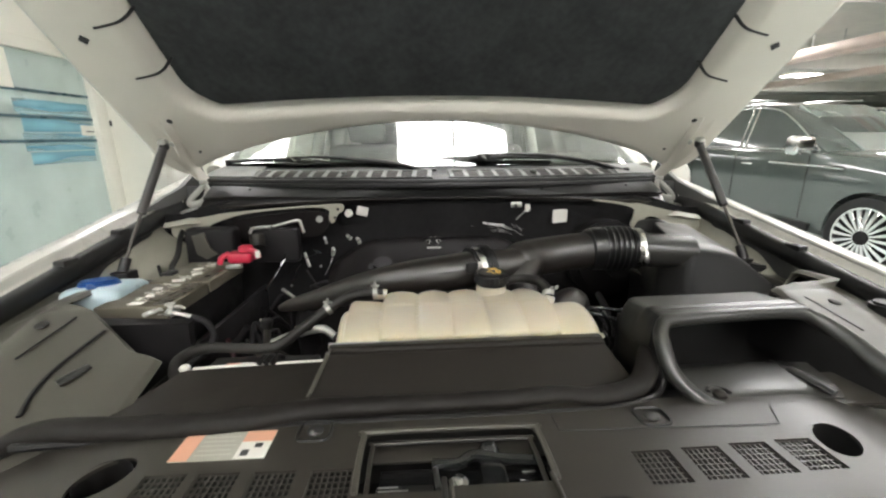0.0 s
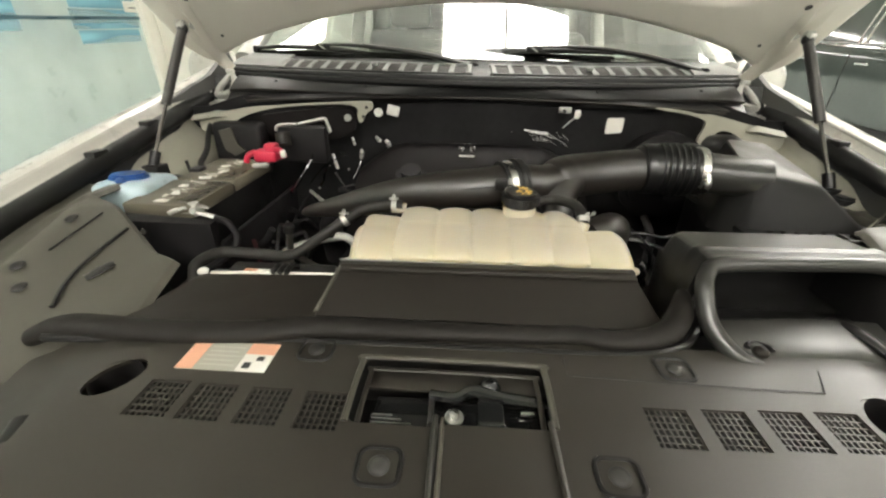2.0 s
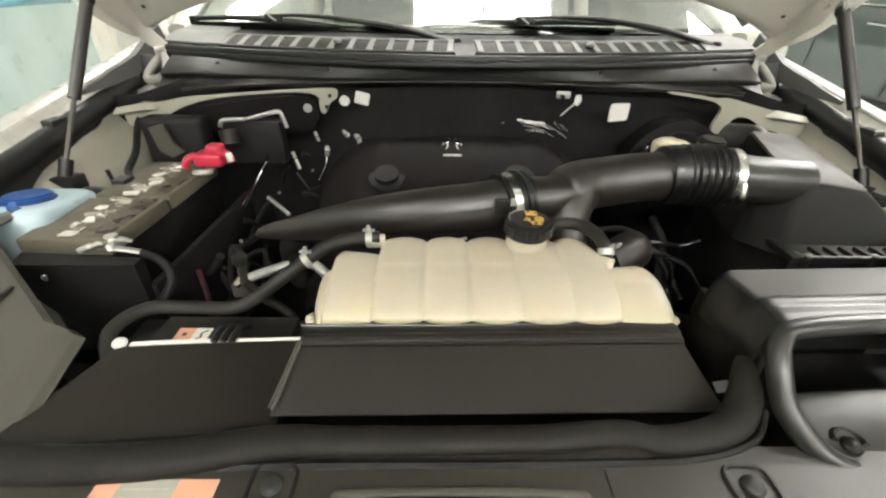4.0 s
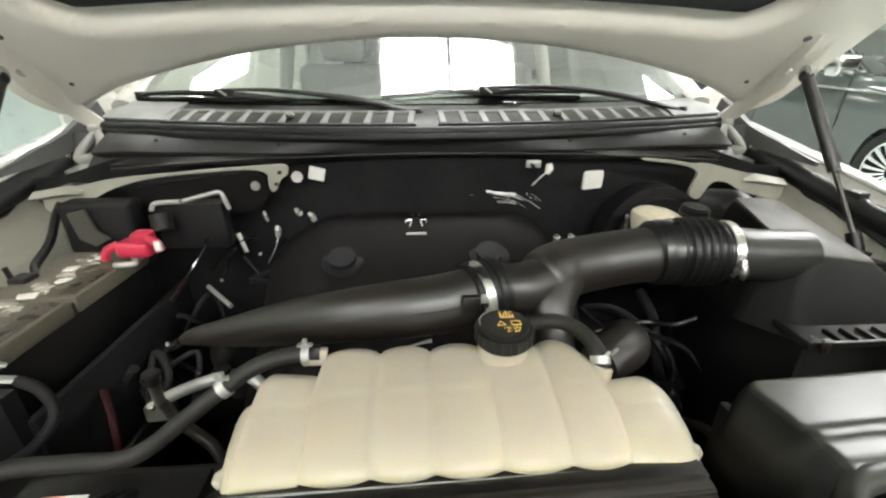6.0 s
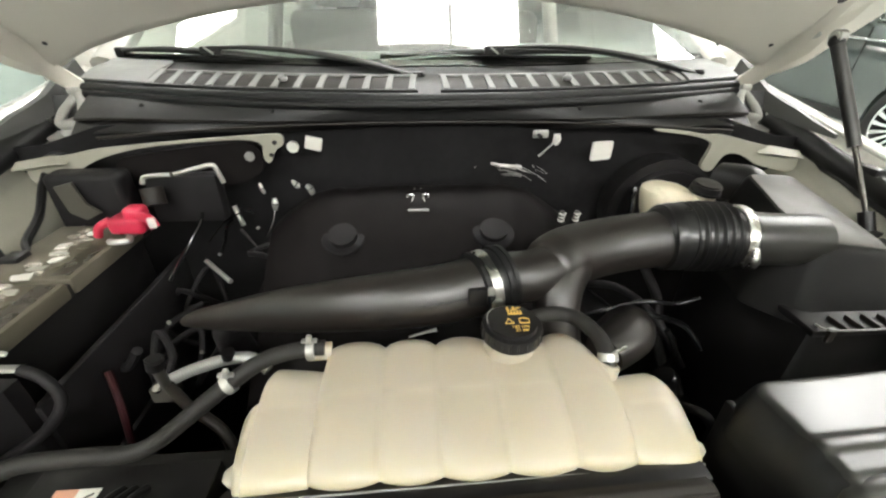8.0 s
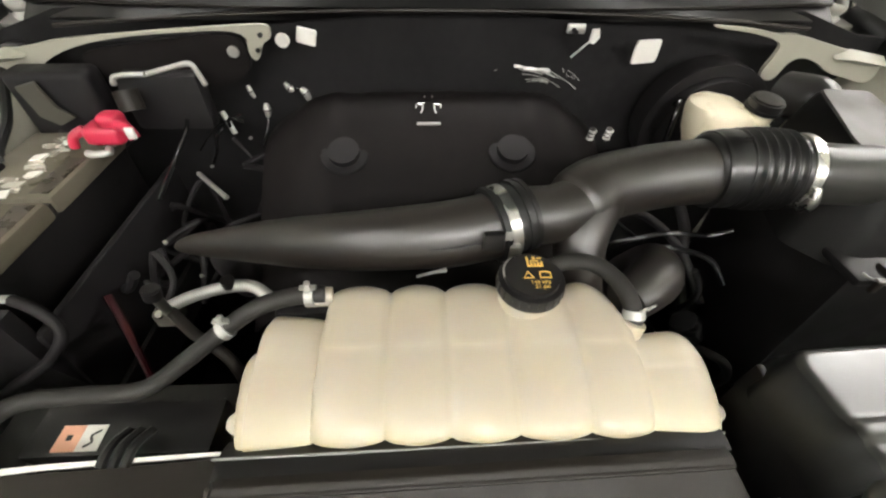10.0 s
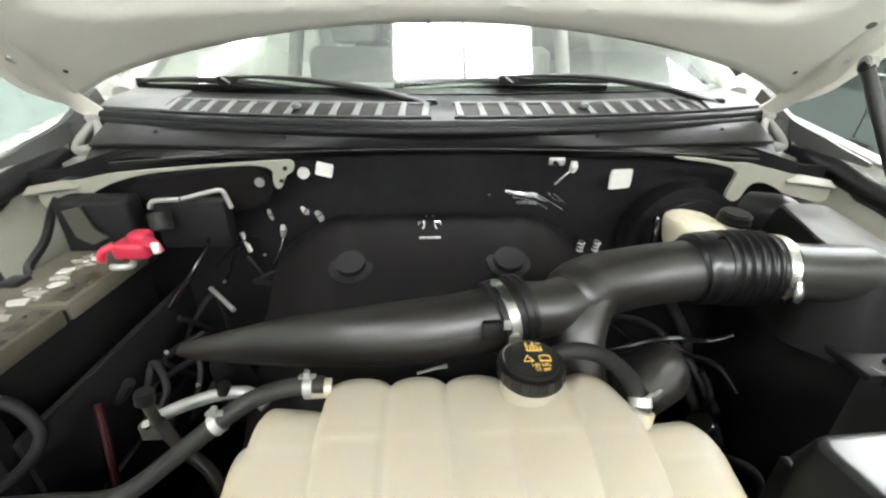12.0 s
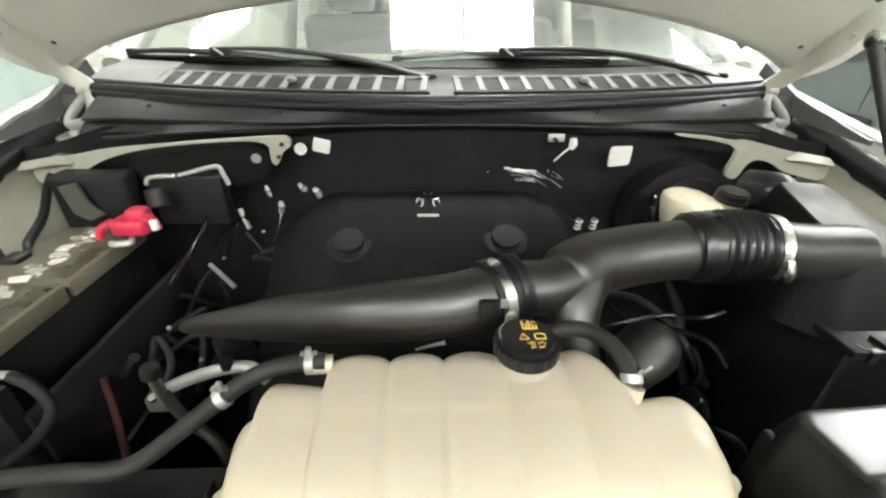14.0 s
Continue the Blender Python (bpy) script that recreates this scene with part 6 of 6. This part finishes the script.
part("tab_tail", tube([(0.246, 1.236, 1.314), (0.232, 1.234, 1.302), (0.219, 1.236, 1.288)], 0.0016, 6, 4), ZINC, fb)
part("stud", disc((0.216, 1.236, 1.330), 0.004, 0.02, (0, 1, 0), 8), BLACK, fb)
# heater hoses and fuse box at the rear corner
fu = thing("fuse_box", (-0.56, 1.17, 1.2), "black fuse box in the rear corner", "fuse box")
part("box", box(-0.69, -0.56, 1.165, 1.215, 1.15, 1.288, 0.012, 3), DARK, fu)
part("side_plate", prism([(-0.663, 1.271), (-0.630, 1.279), (-0.620, 1.238), (-0.600, 1.221), (-0.631, 1.207), (-0.655, 1.222)], 0.0, 0.006, 0.001, pose(0, 1.160, 0, 90, 0, 0)), SHELF, fu, "grey slanted side plate")
hc = thing("heater_line", (-0.44, 1.16, 1.25), "bright bent heater line above the black cover", "pipe")
part("line", tube([(-0.512, 1.155, 1.275), (-0.505, 1.155, 1.287), (-0.48, 1.152, 1.291), (-0.455, 1.150, 1.292)], 0.0042, 10, 6), ZINC, hc)
part("line", tube([(-0.450, 1.150, 1.293), (-0.41, 1.150, 1.303), (-0.383, 1.150, 1.308), (-0.376, 1.15, 1.295), (-0.371, 1.150, 1.276)], 0.0042, 10, 6), ZINC, hc)
part("mount", box(-0.52, -0.39, 1.165, 1.20, 1.19, 1.285, 0.012), DARK, hc)
part("pipe_stub", tube([(-0.49, 1.14, 1.272), (-0.485, 1.13, 1.245)], 0.018, 14, 3), PLASTIC, hc)

# ---- the hall ----
FLOORX = 30
structure("floor", box(-FLOORX, FLOORX, -14, 40, -0.2, 0.0, 0), CONCRETE, "pale polished concrete floor", "floor")
CEIL = 3.4
structure("ceiling", box(-FLOORX, FLOORX, -14, 40, CEIL, CEIL + 0.2, 0), CEILM, "bare concrete hall ceiling", "ceiling")
structure("wall_north", box(-FLOORX, FLOORX, 39.8, 40, 0, CEIL, 0), WALLM, "white far wall", "wall")
structure("wall_south", box(-FLOORX, FLOORX, -14.2, -14, 0, CEIL, 0), WALLM, "white wall behind the camera", "wall")
structure("wall_east", box(FLOORX, FLOORX + 0.2, -14, 40, 0, CEIL, 0), WALLM, "white side wall", "wall")
structure("wall_west", box(-FLOORX - 0.2, -FLOORX, -14, 40, 0, CEIL, 0), WALLM, "white side wall", "wall")
for k in range(10):
    y = -9.4 + 5 * k
    structure("ceiling_beam_%d" % (k + 1), box(-FLOORX, FLOORX, y - 0.18, y + 0.18, CEIL - 0.35, CEIL + 0.01, 0.01), CEILM, "deep concrete ceiling beam", "beam")


def ceiling_light(x, y, w, d, label="bright rectangular ceiling light panel, mirrored or added"):
    t = thing("ceiling_light", (x, y, CEIL), label, "ceiling light", "ceiling lights", Matrix())
    part("frame", box(x - w / 2 - 0.03, x + w / 2 + 0.03, y - d / 2 - 0.03, y + d / 2 + 0.03, CEIL - 0.07, CEIL, 0.005), WALLM, t)
    part("diffuser", box(x - w / 2, x + w / 2, y - d / 2, y + d / 2, CEIL - 0.085, CEIL - 0.071, 0), LIGHT, t, smooth=False)


# Most panels not mirrored in the windscreen are added to light bay and hall.
for x, y, w, d in ((-5.0, -7.0, 2.4, 0.6), (5.0, -7.0, 2.4, 0.6), (0.0, -7.0, 2.4, 0.6), (-2.4, -2.4, 0.8, 0.5), (0.2, -1.9, 1.4, 0.7), (2.8, -2.4, 1.5, 0.8), (-1.85, -0.4, 0.9, 0.3), (2.7, 1.6, 0.75, 0.45), (-0.03, 2.63, 0.62, 0.58), (0.62, 2.63, 0.62, 0.58), (-2.1, 3.18, 0.75, 0.34),
                   (3.4, 3.1, 1.3, 0.9), (6.6, -1.0, 1.2, 0.6), (6.6, 3.4, 1.2, 0.6), (10.5, 3.4, 1.2, 0.6), (6.0, 8.4, 2.4, 0.6), (11.0, 8.4, 2.4, 0.6), (6.0, 13.5, 2.4, 0.6), (13.0, 13.5, 2.4, 0.6), (-0.5, 8.4, 2.4, 0.6), (-0.5, 13.5, 2.4, 0.6),
                   (-6.0, 2.6, 1.5, 0.9), (-9.0, 3.0, 1.5, 0.9), (-11.0, 8.0, 1.5, 0.9), (-7.4, 16.5, 1.5, 0.9), (-16.0, 13.0, 1.5, 0.9), (-19.0, 19.0, 1.5, 0.9), (-13.0, 20.0, 1.5, 0.9)):
    ceiling_light(x, y, w, d)

# Unseen; added so the windscreen mirrors a dark rectangle between the lights.
DARKPANELM = mat("dark_panel_sheet", (0.085, 0.080, 0.066), 0.6, var=0.1, scale=5, bump=0.04)
duct = thing("ceiling_dark_panel", (-0.98, 2.95, CEIL), "dark grey ceiling panels added for the windscreen's reflection", "duct", "", Matrix())
for x0, x1 in ((-1.60, -0.90), (-0.88, -0.37)):
    part("dark_panel", box(x0, x1, 2.50, 3.40, CEIL - 0.10, CEIL, 0.006), DARKPANELM, duct)
PIPEM = mat("pinkish_pipe_paint", (0.62, 0.50, 0.44), 0.5, var=0.12, scale=6, bump=0.05)
for x, z, r in ((4.3, 3.02, 0.05), (4.6, 3.0, 0.035), (7.4, 2.98, 0.09), (8.0, 3.0, 0.06), (11.0, 2.98, 0.10)):
    cp = thing("ceiling_pipe", (x, 12, z), "pinkish painted pipe hung below the ceiling beams", "pipe", "ceiling pipes", Matrix())
    part("pipe", tube([(x, -13.5, z), (x, 39.5, z)], r, 14, 1), PIPEM, cp)
    for y in (-6.9, -1.9, 3.1, 8.1, 13.1, 18.1):
        part("hanger", tube([(x, y, z), (x, y, CEIL)], 0.012, 6, 1), ZINC, cp)

# ---- partition beside the car ----
WX = -3.5
part_wall = thing("glass_partition", (WX, 3.0, 0), "white framed glass partition with blue stripes", "partition", "", Matrix())
part("header", box(WX - 0.10, WX + 0.06, -1.0, 4.95, 2.22, 2.33, 0.01), WALLM, part_wall)
part("upper_panel", box(WX - 0.06, WX + 0.02, -1.0, 4.95, 2.33, CEIL - 0.36, 0), WALLM, part_wall)
part("post", box(WX - 0.08, WX + 0.06, 4.84, 5.02, 0, 2.24, 0.012), WALLM, part_wall)
part("sill", box(WX - 0.06, WX + 0.04, -1.0, 4.9, 0, 0.10, 0.01), WALLM, part_wall)
pane = part("pane", box(WX - 0.006, WX, -1.0, 4.86, 0.10, 2.23, 0), GLASS, part_wall, smooth=False)
pane.visible_shadow = False
part("sign_band", box(WX + 0.004, WX + 0.012, -1.0, 4.02, 1.89, 2.21, 0), WALLM, part_wall, "white sign band with grey lettering")
LETTER = mat("grey_lettering", (0.16, 0.16, 0.16), 0.6)
writing("s here", 0.20, pose(WX + 0.014, 3.355, 2.035, 90, 0, 90), LETTER, part_wall)
# Its pale tone also holds the milky reflection on the pane.
part("frosted_haze_film", box(WX + 0.0015, WX + 0.0025, -1.0, 4.85, 0.10, 2.22, 0), HAZE, part_wall, "pale frosted film with the pane's haze painted in", smooth=False)
for y0, y1, z0, z1 in ((-0.9, 3.62, 1.58, 1.76), (-0.9, 3.52, 1.36, 1.575), (3.98, 4.80, 1.70, 1.81), (4.02, 4.80, 1.53, 1.69), (4.0, 4.80, 1.36, 1.52), (4.03, 4.78, 1.24, 1.35)):
    part("blue_film", box(WX + 0.004, WX + 0.005, y0, y1, z0, z1, 0), FILM, part_wall, "pale blue printed film", smooth=False)
part("frosted_strip", box(WX + 0.006, WX + 0.007, -0.9, 3.40, 1.80, 1.88, 0), WALLM, part_wall, smooth=False)
part("frosted_strip", box(WX + 0.006, WX + 0.007, 4.66, 4.84, 1.50, 1.60, 0), WALLM, part_wall, smooth=False)
part("slot_mark", box(WX + 0.008, WX + 0.010, 4.72, 4.82, 1.535, 1.545, 0), BLACK, part_wall, smooth=False)
for z in (1.885, 1.66, 1.45):
    part("blue_stripe", box(WX + 0.003, WX + 0.010, -1.0, 4.86, z - 0.013, z + 0.013, 0), BLUEFILM, part_wall)
part("door_sensor", box(WX + 0.05, WX + 0.10, 3.70, 3.78, 2.235, 2.29, 0.01), BLACK, part_wall)
part("latch_plate", box(WX + 0.055, WX + 0.075, 5.0, 5.05, 1.60, 1.66, 0.004), BLACK, part_wall)
structure("column", box(-3.60, -3.05, 5.02, 5.5, 0, CEIL, 0.02), WALLM, "white square column", "column")
structure("wall_white_return", box(-3.05, -1.2, 5.45, 5.6, 0, CEIL, 0), WALLM, "bright white wall beside the column", "wall")


# ---- other cars ----
def parked_car(name, x, y, label, paint, group, length=4.95, m=Matrix()):
    """A suv facing -y; x is its middle, y the middle of its front axle."""
    t = thing(name, (x, y + 1.4, 0), label, "car", group, m)
    rows = []
    for dy, w, low, top in ((-0.98, 0.80, 0.44, 0.84), (-0.95, 0.88, 0.36, 0.95), (-0.85, 0.94, 0.31, 1.02), (-0.55, 0.985, 0.30, 1.08), (0.0, 1.0, 0.30, 1.13), (0.55, 1.0, 0.30, 1.17), (1.2, 1.0, 0.30, 1.18), (2.0, 1.0, 0.30, 1.185), (2.8, 1.0, 0.30, 1.19), (3.4, 0.99, 0.31, 1.20), (3.78, 0.95, 0.34, 1.20), (3.90, 0.90, 0.40, 1.12), (3.95, 0.84, 0.46, 0.98)):
        half = [(0.88, low), (0.955, low + 0.06), (0.968, 0.56), (0.982, 0.68), (1.0, 0.80), (1.002, 0.86), (0.996, 0.93), (0.985, top - 0.13), (0.965, top - 0.06), (0.93, top - 0.02), (0.86, top), (0.45, top + 0.028)]
        half = [(p, min(max(q, low), top + 0.028)) for p, q in half]
        rows.append([(x + w * p, y + dy, q) for p, q in half] + [(x - w * p, y + dy, q) for p, q in half[::-1]])
    body = part("body", loft(rows), paint, t)
    cutter = bmesh.new()
    for s in (-1, 1):
        for wy in (0.0, 3.0):
            cutter = disc((s * 1.0, wy - 1.4, 0.39), 0.43, 0.6, (1, 0, 0), 36, bm=cutter)
    carve(body, cutter)
    cab = []
    for z, y0, y1, hw in ((1.14, 0.45, 3.80, 0.90), (1.30, 0.72, 3.74, 0.87), (1.52, 1.12, 3.62, 0.79), (1.68, 1.48, 3.45, 0.72), (1.74, 1.75, 3.30, 0.64)):
        cab.append([(x - hw, y + y0 + 0.12, z), (x - hw * 0.6, y + y0, z), (x + hw * 0.6, y + y0, z), (x + hw, y + y0 + 0.12, z), (x + hw, y + y1, z), (x - hw, y + y1, z)])
    part("cabin", loft(cab), paint, t)
    for s in (-1, 1):
        for a, b in ((0.85, 1.72), (1.80, 2.60), (2.68, 3.40)):
            def corner(yy, z, s=s):
                f = (z - 1.14) / 0.54
                hw = 0.90 - 0.19 * f
                lim = 0.62 + 1.02 * f * 0.95
                return Vector((x + s * (hw + 0.006), y + max(yy, lim), z))
            part("side_window", loft([[corner(a, 1.20), corner(b, 1.20), corner(b, 1.62), corner(a, 1.62)], [corner(a, 1.20) - Vector((s * 0.02, 0, 0)), corner(b, 1.20) - Vector((s * 0.02, 0, 0)), corner(b, 1.62) - Vector((s * 0.02, 0, 0)), corner(a, 1.62) - Vector((s * 0.02, 0, 0))]]), TINT, t, smooth=False)
        part("window_trim", tube([(x + s * 0.895, y + 0.68, 1.185), (x + s * 0.905, y + 1.7, 1.185), (x + s * 0.90, y + 3.5, 1.19)], 0.009, 8, 4), CHROME, t)
        part("window_trim", tube([(x + s * 0.895, y + 0.70, 1.19), (x + s * 0.80, y + 1.20, 1.52), (x + s * 0.735, y + 1.62, 1.665), (x + s * 0.715, y + 2.4, 1.675), (x + s * 0.72, y + 3.3, 1.65)], 0.009, 8, 6), CHROME, t)
        part("door_pillar", tube([(x + s * 0.905, y + 1.73, 1.19), (x + s * 0.742, y + 1.77, 1.66)], 0.012, 8, 2), CHROME, t)
        part("door_pillar", tube([(x + s * 0.905, y + 1.82, 1.19), (x + s * 0.742, y + 1.86, 1.66)], 0.010, 8, 2), CHROME, t)
        part("fender_trim", tube([(x + s * 1.002, y + 0.30, 1.02), (x + s * 1.004, y + 0.85, 1.03), (x + s * 1.0, y + 1.2, 1.035)], 0.020, 8, 4, 0.7), CHROME, t)
        part("door_handle", tube([(x + s * 1.01, y + 1.45, 1.0), (x + s * 1.025, y + 1.53, 1.0), (x + s * 1.01, y + 1.62, 1.0)], 0.012, 8, 5), CHROME, t)
        part("door_handle", tube([(x + s * 1.01, y + 2.35, 1.0), (x + s * 1.025, y + 2.43, 1.0), (x + s * 1.01, y + 2.52, 1.0)], 0.012, 8, 5), CHROME, t)
        part("side_mirror", box(x + s * 1.07 - 0.13, x + s * 1.07 + 0.13, y + 0.70, y + 0.86, 1.13, 1.33, 0.045, 3), CHROME, t)
        part("mirror_foot", tube([(x + s * 0.93, y + 0.80, 1.16), (x + s * 1.04, y + 0.78, 1.17)], 0.02, 8, 2), paint, t)
        part("roof_rail", tube([(x + s * 0.62, y + 1.65, 1.76), (x + s * 0.62, y + 2.4, 1.79), (x + s * 0.62, y + 3.25, 1.76)], 0.014, 8, 5), CHROME, t)
        part("headlamp", box(x + s * 0.72 - 0.16, x + s * 0.72 + 0.16, y - 0.96, y - 0.80, 0.80, 0.92, 0.03), CHROME, t)
        part("sill_trim", box(x + s * 0.99 - 0.02, x + s * 0.99 + 0.02, y + 0.55, y + 2.45, 0.33, 0.42, 0.01), BLACK, t)
        for yy in (0.70, 1.76, 2.62):
            part("door_gap", box(x + s * 1.001 - 0.004, x + s * 1.001 + 0.004, y + yy - 0.004, y + yy + 0.004, 0.46, 1.13, 0), BLACK, t)
        for wy in (0.0, 3.0):
            wheel(t, x + s * 0.87, y + wy, 0.39, s)
    part("windscreen", loft([[(x - 0.56, y + 0.50, 1.17), (x + 0.56, y + 0.50, 1.17), (x + 0.46, y + 1.50, 1.69), (x - 0.46, y + 1.50, 1.69)], [(x - 0.56, y + 0.47, 1.17), (x + 0.56, y + 0.47, 1.17), (x + 0.46, y + 1.47, 1.70), (x - 0.46, y + 1.47, 1.70)]]), SCREENG, t, smooth=False)
    return t


BIG = Matrix.Diagonal((1, 1.1, 1.1, 1))
parked_car("parked_suv", 5.55, 3.62, "grey-green parked suv with chrome trim", GREYCAR, "parked cars", m=BIG)
parked_car("parked_suv", 9.2, 5.0, "grey-green suv parked beyond the first", GREYCAR, "parked cars", m=BIG)
parked_car("parked_suv", 0, -1.4, "blue suv parked beyond the glass partition", BLUECAR, "parked cars", m=pose(-21.5, 27.0, 0, 0, 0, -52) @ Matrix.Diagonal((1, 1.05, 1.05, 1)))
parked_car("parked_suv", 0, -1.4, "blue suv parked beyond the glass partition", BLUECAR, "parked cars", m=pose(-18.6, 16.0, 0, 0, 0, -45) @ Matrix.Diagonal((1, 1.05, 1.05, 1)))
